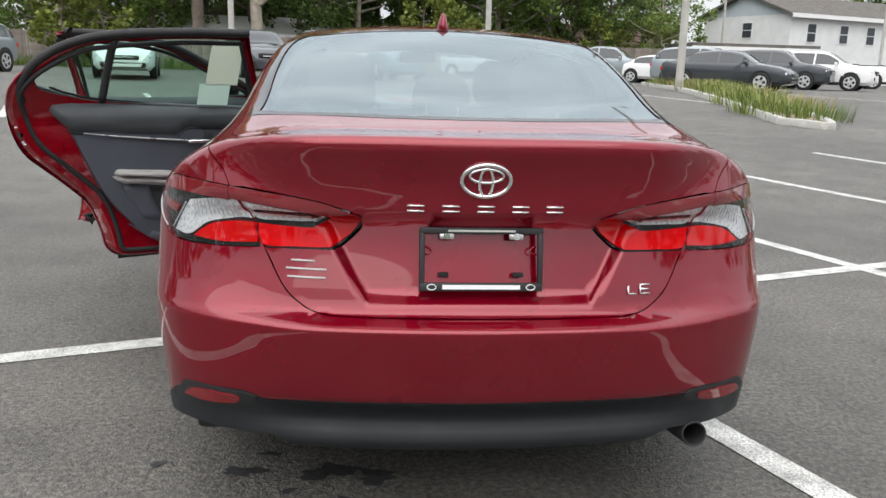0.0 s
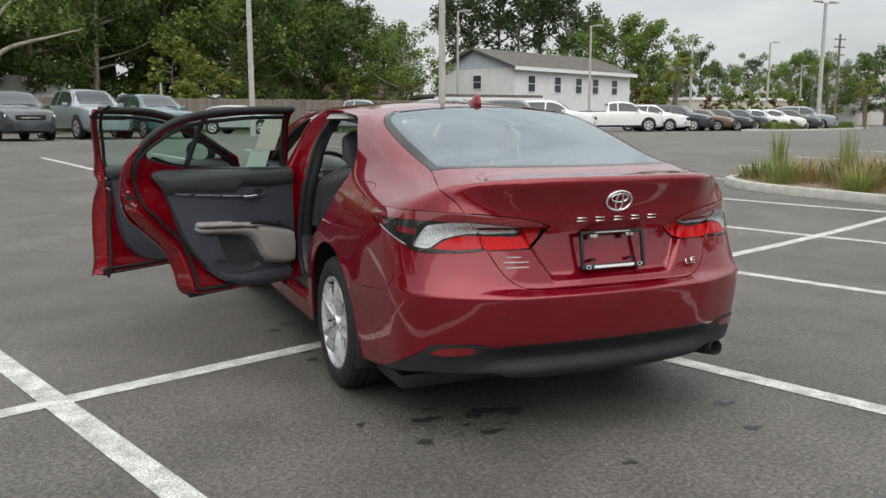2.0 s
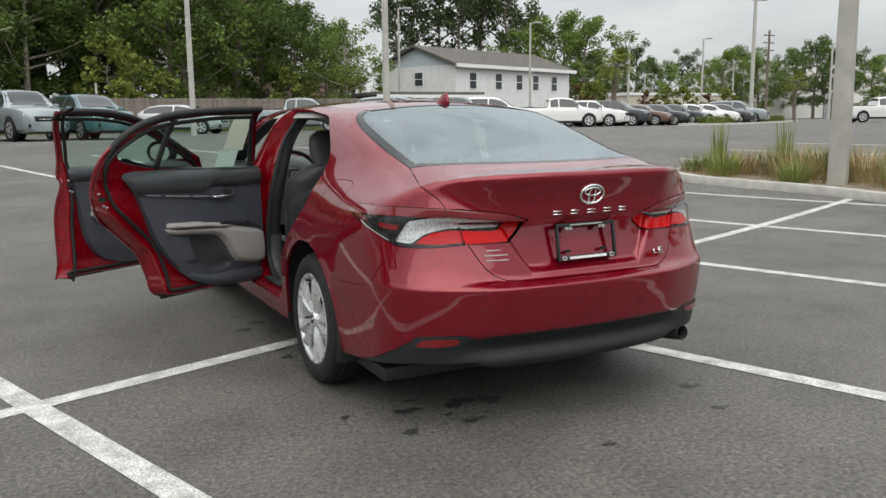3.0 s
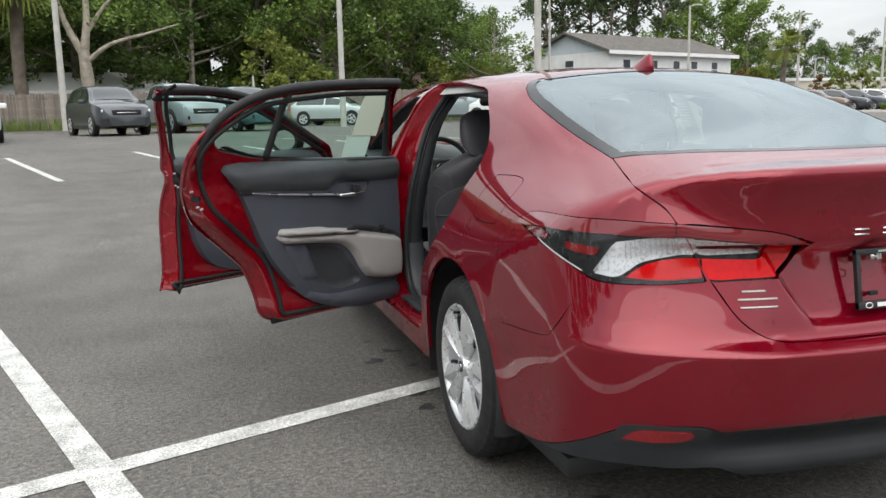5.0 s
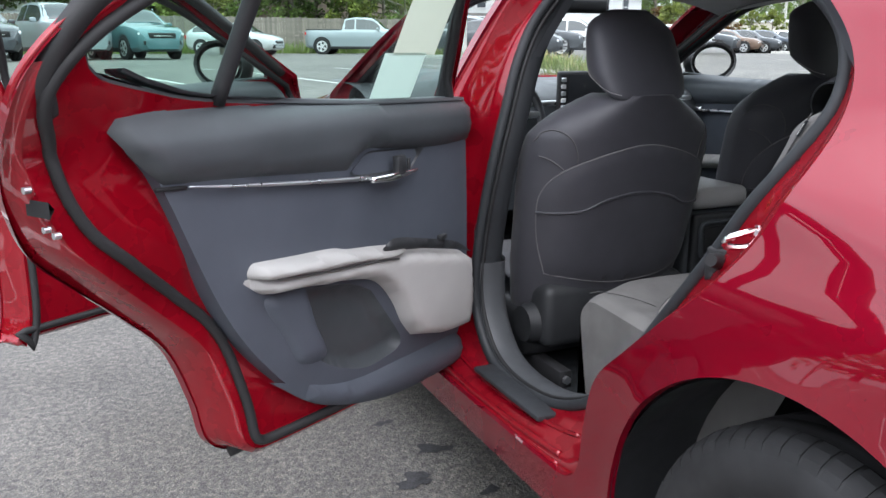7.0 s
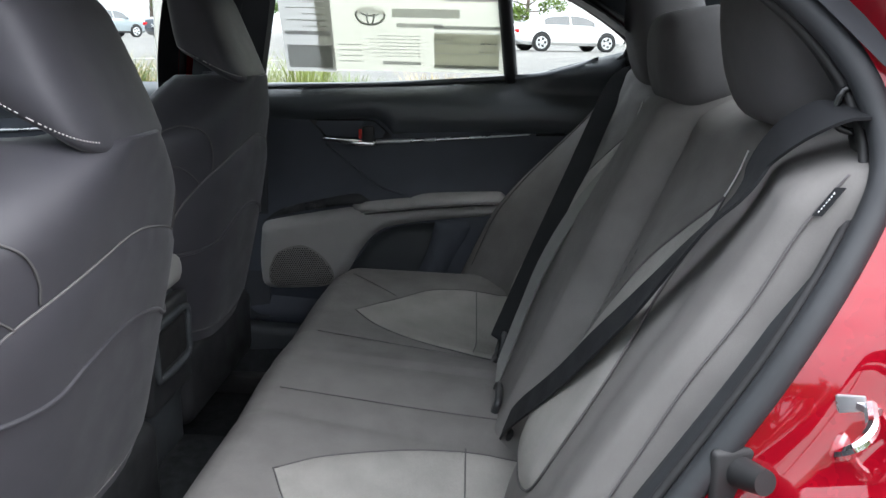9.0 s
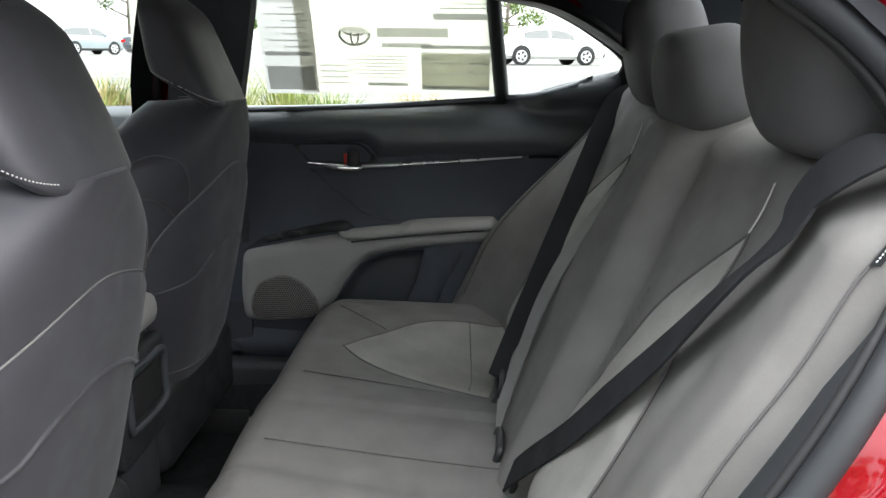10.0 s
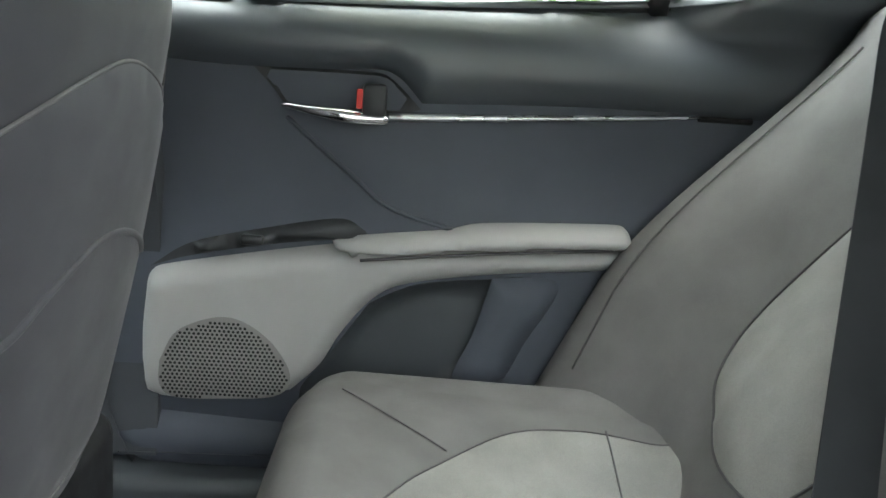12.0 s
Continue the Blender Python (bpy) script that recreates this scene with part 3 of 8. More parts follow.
lid = np.vstack((t_low[:-1], (t_low[1:-1] * (-1, 1, 1))[::-1]))
trunk = part("trunk_lid", skin(BACK, [lid], h=.016), PAINT, car)
outer_lamp = ring(lamp_top, mid_shut, lamp_low)


for sx in (1, -1):
    M = (lambda m: m) if sx > 0 else mirrored
    for nm, lp, top in (("tail_lamp", outer_lamp, lamp_top), ("tail_lamp", inner_lamp, lid_in)):
        lamp = part(nm, M(skin(ROUND, [lp], h=.014, gap=.0015, out=-.012, fold=.02)), LAMPDARK, car, "tail lamp with clear, red and smoked lenses")
        low = top - (0, 0, .038 if lp is outer_lamp else .034)
        lo2 = low.copy()
        w = np.linspace(0, 1, len(top))
        fade = (np.clip(w * 5, 0, 1) if lp is outer_lamp else np.clip((1 - w) * 4, 0, 1))[:, None]
        lo2 = top + (low - top) * (.35 + .65 * fade)
        part("smoked_band", M(skin(ROUND, [np.vstack((top, lo2[::-1]))], h=.012, gap=.001, out=.001, fold=.012)), SMOKE, lamp)
    # red and clear pieces of the lamps
    outer = [o for o in car.children if o.name.startswith("tail_lamp")][-2]
    inner = [o for o in car.children if o.name.startswith("tail_lamp")][-1]
    red_o = ring(cr([(-.572, .045, .872), (-.62, .075, .873), (-.68, .105, .862), (-.715, .118, .845), (-.742, .130, .822)]), cr([(-.742, .130, .822), (-.66, .09, .816), (-.566, .04, .822)]), cr([(-.566, .04, .822), (-.576, .045, .872)]))
    part("red_lens", M(skin(ROUND, [red_o], h=.012, gap=.001, out=-.003, fold=.012)), REDLENS, outer, "glossy red lens")
    clear_o = ring(cr([(-.592, .05, .926), (-.68, .10, .923), (-.758, .157, .914)]), cr([(-.758, .157, .914), (-.784, .175, .871), (-.806, .187, .828)]), cr([(-.806, .187, .828), (-.765, .142, .822), (-.735, .124, .840), (-.70, .112, .862), (-.62, .07, .880), (-.582, .05, .883), (-.592, .05, .926)]))
    part("reflector", M(skin(ROUND, [clear_o], h=.012, gap=.001, out=-.008, fold=.01)), REFLECT, outer, "silvery ribbed lamp reflector")
    on_lamp = lambda pts, n=8: ROUND.lift(ROUND.flat(cr(pts, n)))
    for a, b, r in (((-.866, .40, .899), (-.826, .212, .832), .0030), ((-.762, .160, .905), (-.803, .186, .834), .003)):
        part("chrome_bar", M(tube(on_lamp([a, tuple((np.array(a) + b) / 2), b]), r * .7, 6, up=(0, 0, 1))), ALLOYDIM, outer)
    for x, z0, z1 in [(-.60 - .0165 * k, .884 - .004 * max(k - 6, 0), .924 - .002 * max(k - 6, 0)) for k in range(11)]:
        part("lens_flute", M(tube(on_lamp([(x, .10, z0), (x - .004, .10, (z0 + z1) / 2), (x - .006, .10, z1)], 3) , .0011, 5, up=(1, 0, 0))), ALLOYDIM, outer)
    strip = ring(cr([(-.843, .285, .905), (-.815, .22, .900), (-.790, .184, .894)]), cr([(-.790, .184, .894), (-.800, .190, .874)]), cr([(-.800, .190, .874), (-.825, .225, .876), (-.846, .275, .884)]), cr([(-.846, .275, .884), (-.843, .285, .905)]))
    part("side_strip", M(skin(ROUND, [strip], h=.012, gap=.001, out=-.006, fold=.006)), REARREFLECTOR, outer, "dark red side strip")
    part("lens_cover", M(skin(ROUND, [outer_lamp], h=.014, gap=.0015, out=-.0008, fold=0)), LENS, outer)
    dark_o = cr([(-.85, .545, .928), (-.845, .42, .93), (-.855, .36, .905), (-.868, .43, .902), (-.85, .545, .928)], 6)[:-1]
    part("side_marker", M(skin(ROUND, [dark_o], h=.012, gap=.001, out=-.004, fold=.006)), SMOKE, outer)
    clear_i = ring(cr([(-.60, .05, .922), (-.48, -.005, .912), (-.40, -.03, .903)]), cr([(-.40, -.03, .903), (-.42, -.02, .885), (-.44, -.01, .881)]), cr([(-.44, -.01, .881), (-.50, .02, .880), (-.575, .05, .882), (-.60, .05, .922)]))
    part("reflector", M(skin(ROUND, [clear_i], h=.01, gap=.001, out=-.008, fold=.01)), REFLECT, inner, "silvery ribbed lamp reflector")
    part("lens_cover", M(skin(ROUND, [clear_i], h=.012, gap=0, out=.0005, fold=0)), LENS, inner)
    red_i = ring(cr([(-.573, .04, .872), (-.45, -.01, .868), (-.425, -.02, .875), (-.385, -.03, .905), (-.365, -.03, .915), (-.307, -.03, .905)]), cr([(-.307, -.03, .905), (-.335, -.02, .86), (-.375, 0, .820)]), cr([(-.375, 0, .820), (-.46, .02, .818), (-.555, .04, .82), (-.573, .04, .872)]))
    part("red_lens", M(skin(ROUND, [red_i], h=.012, gap=.001, out=-.002, fold=.012)), REDLENS, inner, "glossy red lens")
    bez = cr([(-.79, .10, .385), (-.775, .08, .438), (-.67, .01, .445), (-.57, -.03, .437), (-.60, -.01, .40), (-.68, .03, .388), (-.79, .10, .385)], 6)[:-1]
    bz = part("reflector_housing", M(skin(ROUND, [bez], h=.02, gap=.001, out=.003, fold=.012)), BLACKTRIM, car)
    part("rear_reflector", M(skin(ROUND, [refl], h=.015, gap=.001, out=.007, fold=.008)), REARREFLECTOR, bz, "small red bumper reflector")

# glass, roof, windscreen, bonnet, wings, nose
gl = np.vstack((glass_side, deck_edge[1:]))
g_top = cr([(0, 1.235, 1.405), (-.25, 1.235, 1.402), (-.43, 1.235, 1.40), (-.505, 1.245, 1.39)])
pane = np.vstack((g_top, gl[1:]))
pane = np.vstack((pane[:-1], (pane[1:-1] * (-1, 1, 1))[::-1]))
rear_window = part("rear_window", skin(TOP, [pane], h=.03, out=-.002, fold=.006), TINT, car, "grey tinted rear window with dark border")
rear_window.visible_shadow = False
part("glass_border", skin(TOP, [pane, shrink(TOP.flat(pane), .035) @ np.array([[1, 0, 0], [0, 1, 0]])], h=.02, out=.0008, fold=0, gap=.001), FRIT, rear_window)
r_side = cr([(-.505, 1.25, 1.39), (-.50, 1.9, 1.415), (-.505, 2.7, 1.405), (-.55, 2.98, 1.36)])
r_front = cr([(-.55, 2.98, 1.36), (-.3, 2.93, 1.39), (0, 2.92, 1.40)])
rl = np.vstack((g_top, r_side[1:], r_front[1:]))
part("roof", skin(TOP, [np.vstack((rl[:-1], (rl[1:-1] * (-1, 1, 1))[::-1]))], h=.04), PAINT, car)
w_side = cr([(-.55, 2.98, 1.36), (-.66, 3.38, 1.2), (-.74, 3.70, 1.05)])
w_low = cr([(-.74, 3.70, 1.05), (-.4, 3.80, 1.04), (0, 3.83, 1.04)])
wl = np.vstack((r_front[::-1], w_side[1:], w_low[1:]))
wind = part("windscreen", skin(TOP, [np.vstack((wl[:-1], (wl[1:-1] * (-1, 1, 1))[::-1]))], h=.05, fold=0), GLASS, car, "clear windscreen")
wind.visible_shadow = False
h_side = cr([(-.74, 3.70, 1.05), (-.76, 3.9, .99), (-.74, 4.3, .95), (-.66, 4.55, .9)])
h_front = cr([(-.66, 4.55, .9), (-.3, 4.68, .88), (0, 4.7, .88)])
hl = np.vstack((w_low[::-1], h_side[1:], h_front[1:]))
part("bonnet", skin(TOP, [np.vstack((hl[:-1], (hl[1:-1] * (-1, 1, 1))[::-1]))], h=.05), PAINT, car)
wing = ring(arch_run(AXLE_F, 132, 20), cr([(-.90, 4.256, .466), (-.86, 4.40, .62), (-.80, 4.5, .75), (-.68, 4.54, .88)]), h_side[::-1], cr([(-.74, 3.70, 1.05), (-.80, 3.66, 1.0), (-.88, 3.64, .85), (-.90, 3.605, .70), (-.90, 3.62, .626)]))
NOSE = Chart(axis_y=3.9, ahead=1)
for sx in (1, -1):
    me = skin(DIAG, [wing], h=.03)
    part("front_wing", me if sx > 0 else mirrored(me), PAINT, car)
n_side = np.vstack((cr([(0, 4.75, .86), (-.3, 4.7, .86), (-.66, 4.56, .88)]), cr([(-.68, 4.54, .87), (-.80, 4.5, .75), (-.86, 4.40, .62), (-.90, 4.262, .46)]), arch_run(AXLE_F, 18, -18)[1:], cr([(-.86, 4.26, .2), (-.5, 4.6, .2), (0, 4.7, .2)])))
part("front_bumper", skin(NOSE, [np.vstack((n_side, (n_side[1:-1] * (-1, 1, 1))[::-1]))], h=.04), PAINT, car)

# wheels with tyres, ten-spoke rims and wells
def lathe(profile, seg=48):
    rows = [[(x, r * math.cos(a), r * math.sin(a)) for x, r in profile] for a in np.linspace(0, 2 * math.pi, seg, endpoint=False)]
    return loft(rows, close_u=True)


def wheel(cx, cy, sgn):
    """sgn -1: the outer face looks to -x."""
    e = new("wheel")
    e.parent, e.matrix_parent_inverse = car, car.matrix_basis.inverted()
    e.matrix_basis = pose(cx, cy, AXLE_Z, 0, 0, 0 if sgn < 0 else 180)
    e["local"] = 1
    R = AXLE_Z + .003
    prof = [(.10, .226), (.11, .26), (.105, .29), (.09, .318), (.07, R - .004), (.055, R), (.046, R - .008), (.038, R), (.012, R + .001), (.006, R - .008), (-.006, R - .008), (-.012, R + .001), (-.038, R), (-.046, R - .008), (-.055, R), (-.075, R - .006), (-.092, .316), (-.104, .296), (-.109, .276), (-.107, .256), (-.100, .236), (-.09, .229)]
    part("tyre", lathe(prof, 72), TYRE, e, "black road tyre")
    for i in range(60):
        a = math.radians(i * 6)
        rib = np.array([(x, y, z) for x, top in ((-.058, R + .0005), (-.075, R - .0040), (-.0925, .318), (-.099, .304)) for y, z in ((-.0138, top - .014), (-.0138, top), (.0138, top), (.0138, top - .014))])
        faces = [(4 * i + j, 4 * i + j + 1, 4 * i + j + 5, 4 * i + j + 4) for i in range(3) for j in range(3)] + [(3, 2, 1, 0), (12, 13, 14, 15)]
        part("tread_block", (rib @ np.array(Matrix.Rotation(a, 3, "X")).T, faces), TYRE, e)
    rim = part("rim", lathe([(-.094, .234), (-.101, .229), (-.100, .221), (-.082, .215), (.02, .208), (.08, .22)], 64), ALLOY, e, "silver multi-spoke alloy rim")
    part("rim_dish", lathe([(-.076, .030), (-.070, .09), (-.062, .16), (-.066, .205), (-.080, .217)], 48), ALLOYDIM, rim)
    for i in range(5):
        for da in (-.20, .20):
            a = i * 2 * math.pi / 5 + math.pi / 10 + math.pi / 10 + da * .55
            slot = box((-.080, -.008, .130), (-.058, .008, .190), .005, 2)
            slot.transform(Matrix.Rotation(a, 4, "X"))
            part("rim_window", slot, HOLE, rim)
    part("brake_disc", merge(cyl((-.005, 0, 0), (.012, 0, 0), .15, seg=40), cyl((.03, 0, 0), (.05, 0, 0), .197, seg=40)), DARKALLOY, e)
    for i in range(10):
        a = i * 2 * math.pi / 10 + (-.10 if i % 2 else .10)
        lean = 1 if i % 2 else -1
        rows = []
        for s in np.linspace(0, 1, 8):
            r = .034 + s * .190
            hw = .013 + .029 * s ** 1.15
            x = -.080 - .014 * math.sin(s * math.pi * .75)
            ridge = .35 * hw * lean
            rows.append([(x + .020, -hw, r), (x + .006, -hw, r), (x - .008 - .004 * s, ridge - .0015, r), (x - .008 - .004 * s, ridge + .0015, r), (x + .006, hw, r), (x + .020, hw, r)])
        v, f, _ = loft(rows)
        v = v @ np.array(Matrix.Rotation(a, 3, "X")).T
        bm = bmesh.new()
        vs = [bm.verts.new(p) for p in v]
        for q in f:
            bm.faces.new([vs[k] for k in q])
        bmesh.ops.recalc_face_normals(bm, faces=bm.faces)
        part("spoke", smooth(bm, 25), ALLOY, rim)
    part("hub_boss", cyl((-.097, 0, 0), (-.06, 0, 0), .036, .046, 28), ALLOY, rim)
    part("hub_cap", cyl((-.1005, 0, 0), (-.08, 0, 0), .021, .023, 28), DARKALLOY, rim)
    part("hub_emblem", tube([(-.1010, .015 * math.cos(a), .010 * math.sin(a)) for a in np.linspace(0, 6.2832, 24, endpoint=False)], .0022, 6, True, up=(1, 0, 0)), CHROME, rim)
    for i in range(5):
        a = i * 2 * math.pi / 5 + .3
        part("wheel_nut", cyl((-.085, .056 * math.cos(a), .056 * math.sin(a)), (-.066, .056 * math.cos(a), .056 * math.sin(a)), .010, seg=6), SATIN, rim)
    a = 1.2
    part("valve", cyl((-.10, .20 * math.cos(a), .20 * math.sin(a)), (-.075, .20 * math.cos(a), .20 * math.sin(a)), .005, seg=8), RUBBER, rim)


for cy in (AXLE_Y, AXLE_F):
    for sgn in (-1, 1):
        wheel(sgn * .805, cy - (.024 if cy == AXLE_Y else 0), sgn)
        a = np.linspace(radians(200), radians(-20), 30)
        rows = [[(sgn * x, cy + r * math.cos(b), AXLE_Z + r * math.sin(b)) for b in a] for x, r in ((.905, ARCH - .002), (.88, ARCH + .012), (.62, ARCH + .012), (.60, .05))]
        part("wheel_well", loft(rows), BLACKTRIM, car)

# underbody, exhaust, aerial
part("underbody", box((-.80, .35, .17), (.80, 4.4, .24), .02), BLACKTRIM, car)
ex = part("exhaust_pipe", lathe([(.0, .036), (-.16, .036), (-.165, .033), (-.16, .030), (.0, .030)], 24), DARKALLOY, car, "dark chrome exhaust tail pipe")
ex.data.transform(pose(.62, .17, .268, 0, 10, 90))
part("exhaust_silencer", box((.25, .30, .22), (.75, .62, .36), .05), DARKALLOY, car)


def fin():
    rows = []
    for s in np.linspace(0, 1, 9):
        y0, y1 = -.02 + .0 * s, .15
        h = s
        length = .15 * (1 - s) ** .8 + .012
        back_y = -.03 + .035 * s ** 1.5 - .012 * s
        w = .024 * (1 - s) ** .7 + .003
        zc = .06 * s
        rows.append([(w * math.cos(b), back_y + length / 2 + length / 2 * math.sin(b), zc) for b in np.linspace(0, 2 * math.pi, 16, endpoint=False)])
    v, f, n = loft(rows, close_v=True)
    k = 8 * 16
    return v, f + [tuple(k + i for i in range(16))], n


aer = part("shark_fin_aerial", fin(), PAINT, car, "red shark fin aerial on the roof")
aer.data.transform(pose(0, 1.27, roof_z(np.array(1.30)) - .004, 4, 0, 0))


# badges, plate frame
def ellipse(cx, cz, a, b, n=28):
    return [(cx + a * math.cos(t), cz + b * math.sin(t)) for t in np.linspace(0, 2 * math.pi, n, endpoint=False)]


def on_rear(pts, out):
    p = np.array([(x, -.1, z) for x, z in pts])
    o = np.stack((p[:, 0], p[:, 1] * 0 - 2, p[:, 2]), 1)
    q = cast(o, np.tile((0, 1., 0), (len(o), 1)))
    return q + (0, -out, 0)


emblem = part("oval_emblem", tube(on_rear(ellipse(0, 1.004, .060, .040), .004), .0055, 8, True, up=(0, 1, 0)), CHROME, trunk, "chrome oval emblem")
part("emblem_loop", tube(on_rear(ellipse(0, 1.016, .041, .017), .005), .004, 8, True, up=(0, 1, 0)), CHROME, emblem)
part("emblem_loop", tube(on_rear(ellipse(0, .999, .016, .036), .005), .004, 8, True, up=(0, 1, 0)), CHROME, emblem)
def strokes(lines, ox, oz, w, h, r, name, parent, material, label, out=.004):
    base = None
    for i, ln in enumerate(lines):
        q = on_rear([(ox + x * w, oz + y * h) for x, y in ln], out)
        part(name, tube(q, r, 6, up=(0, 1, 0)), material, parent, label if i == 0 else "")


for k in range(5):
    strokes([[(0, 0), (1, 0)], [(0, 1), (1, 1)]], -.19 + k * .086, .926, .042, .013, .0028, "badge_bar", trunk, CHROME, "chrome bar of the model badge")
strokes([[(0, 1), (0, 0), (.8, 0)]], .385, .712, .03, .022, .003, "badge_letter", trunk, CHROME, "chrome letter L")
strokes([[(.9, 1), (0, 1), (0, 0), (.9, 0)], [(0, .5), (.8, .5)]], .418, .712, .03, .022, .003, "badge_letter", trunk, CHROME, "chrome letter E")
for k, (a, b) in enumerate(((-.475, -.415), (-.488, -.386), (-.484, -.388))):
    z = .787 - k * .020
    q = on_rear([(x, z) for x in np.linspace(a, b, 5)], .001)
    part("dealer_bar", tube(q, .0050, 6, up=(0, 1, 0), flat=.5), BADGEGREY, trunk, "white dealer lettering bar")
pf = thing("plate_frame", (0, -.05, .72), "empty black licence plate frame on the trunk lid", "plate frame")
tilt = pose(0, -.034, .80, -9, 0, 0)
w2, h2 = .156, .080
def fr_box(a, b, r=.003):
    return box(a, b, r, 2, tilt)


part("frame_side", fr_box((-w2, -.012, -h2), (-w2 + .013, .004, h2)), BLACKTRIM, pf)
part("frame_side", fr_box((w2 - .013, -.012, -h2), (w2, .004, h2)), BLACKTRIM, pf)
part("frame_top", fr_box((-w2, -.0125, h2 - .016), (w2, .004, h2)), BLACKTRIM, pf)
part("frame_bottom", fr_box((-w2, -.0125, -h2), (w2, .004, -h2 + .021)), BLACKTRIM, pf)
part("frame_letters", fr_box((-.098, -.0135, -h2 + .005), (.098, -.011, -h2 + .016), 0), WHITE, pf, "white lettering bar")
part("frame_letters", fr_box((-.085, -.0135, h2 - .011), (.085, -.011, h2 - .006), 0), INKSOFT, pf, "faint web address bar")
for s in (-1, 1):
    part("frame_logo", tube([tuple(tilt @ Vector((s * .125 + .011 * math.cos(a), -.0135, -h2 + .0105 + .007 * math.sin(a)))) for a in np.linspace(0, 6.283, 18, endpoint=False)], .0014, 5, True, up=(0, 1, 0)), WHITE, pf)
    part("fixing_tab", fr_box((s * .088 - .018, -.008, h2 - .03), (s * .088 + .018, -.002, h2 - .016), .002), SATIN, pf)
    part("screw", cyl(tilt @ Vector((s * .088, -.014, h2 - .022)), tilt @ Vector((s * .088, 0, h2 - .022)), .0085, seg=14), CHROME, pf)
    part("fixing_hole", fr_box((s * .095 - .013, -.001, -.045), (s * .095 + .013, .012, -.034), .001), HOLE, pf)
    part("side_clip", tube([tuple(tilt @ Vector((s * (.142 - .016 * math.sin(a)), .004, .022 + .010 * math.cos(a)))) for a in np.linspace(0, math.pi, 8)], .002, 5, up=(0, 1, 0)), PAINT_IN, pf)


# ---- doors, their jambs and door cards ----
def puff(loop, height, r, place, h=.02, skirt=True):
    """A padded shape: flat outline, rounded up to its height within r of the edge. place turns (flat points, rise) into space."""
    loop = resample(np.asarray(loop, float), h * .6)
    v2, f = fill([loop], h)
    d = np.full(len(v2), 9.)
    a, b = loop, np.roll(loop, -1, 0)
    for p, q in zip(a, b):
        e = q - p
        t = np.clip(((v2 - p) @ e) / (e @ e + 1e-12), 0, 1)
        d = np.minimum(d, np.linalg.norm(v2 - (p + t[:, None] * e), axis=1))
    t = np.clip(d / r, 0, 1)
    rise = height * np.sqrt(np.clip(1 - (1 - t) ** 2, 0, 1))
    return np.asarray(place(v2, rise)), [tuple(q) for q in f], []


def face_to(mesh, away):
    """Turn the faces so that they look along away."""
    v, f, *n = mesh
    v = np.asarray(v, float)
    s = sum(float(np.dot(np.cross(v[q[1]] - v[q[0]], v[q[2]] - v[q[0]]), away)) for q in f)
    return (v, f if s > 0 else [tuple(q)[::-1] for q in f], [])


def door_depth(q):
    q = np.asarray(q, float)
    x = SIDE.lift(q)[:, 0]
    return np.clip(np.minimum(.115 - .080 * step(.98, 1.09, q[:, 1]), -.782 - x), .025, .2)


def card_x(y, z):
    return -(.752 + .02 * step(.55, .35, z) + .006 * np.sin((z - .5) * 4) + .03 * step(1.0, 1.07, z) - .02 * step(2.2, 2.9, y) * 0)


def yz(loop3):
    return np.asarray(loop3)[:, 1:]


def lifted(q, depth):
    """Points of the side chart, set in from the skin by depth."""
    p = SIDE.lift(np.asarray(q, float))
    p[:, 0] += depth
    return p


REAR_AP = ring(cr([(2.285, 1.045), (1.95, 1.052), (1.56, 1.078), (1.40, 1.105), (1.315, 1.125)]), cr([(1.315, 1.125), (1.285, 1.155), (1.305, 1.20), (1.40, 1.275), (1.52, 1.322), (1.70, 1.348), (1.95, 1.362), (2.17, 1.366)]), cr([(2.17, 1.366), (2.215, 1.25), (2.285, 1.045)]))
FRONT_AP = ring(cr([(2.44, 1.045), (2.9, 1.04), (3.40, 1.055)]), cr([(3.40, 1.055), (3.12, 1.20), (2.88, 1.31), (2.6, 1.362), (2.29, 1.368)]), cr([(2.29, 1.368), (2.36, 1.25), (2.44, 1.045)]))


def sweep_rings(loop, steps, close=True):
    """Rings set in from an outline, (inset, depth) each, joined into a skin."""
    rows = []
    for inset, depth in steps:
        q = shrink(loop, inset) if np.ndim(inset) == 0 else shrink(loop, np.asarray(inset)[:, None])
        rows.append(lifted(q, depth(q) if callable(depth) else depth))
    v, f, n = loft(rows, close_v=True)
    return v, f, n


def solid(mesh, angle=35):
    v, f, *_ = mesh
    bm = bmesh.new()
    vs = [bm.verts.new(tuple(map(float, p))) for p in v]
    for q in f:
        try:
            bm.faces.new([vs[int(k)] for k in q])
        except ValueError:
            pass
    bmesh.ops.recalc_face_normals(bm, faces=bm.faces)
    return smooth(bm, angle)


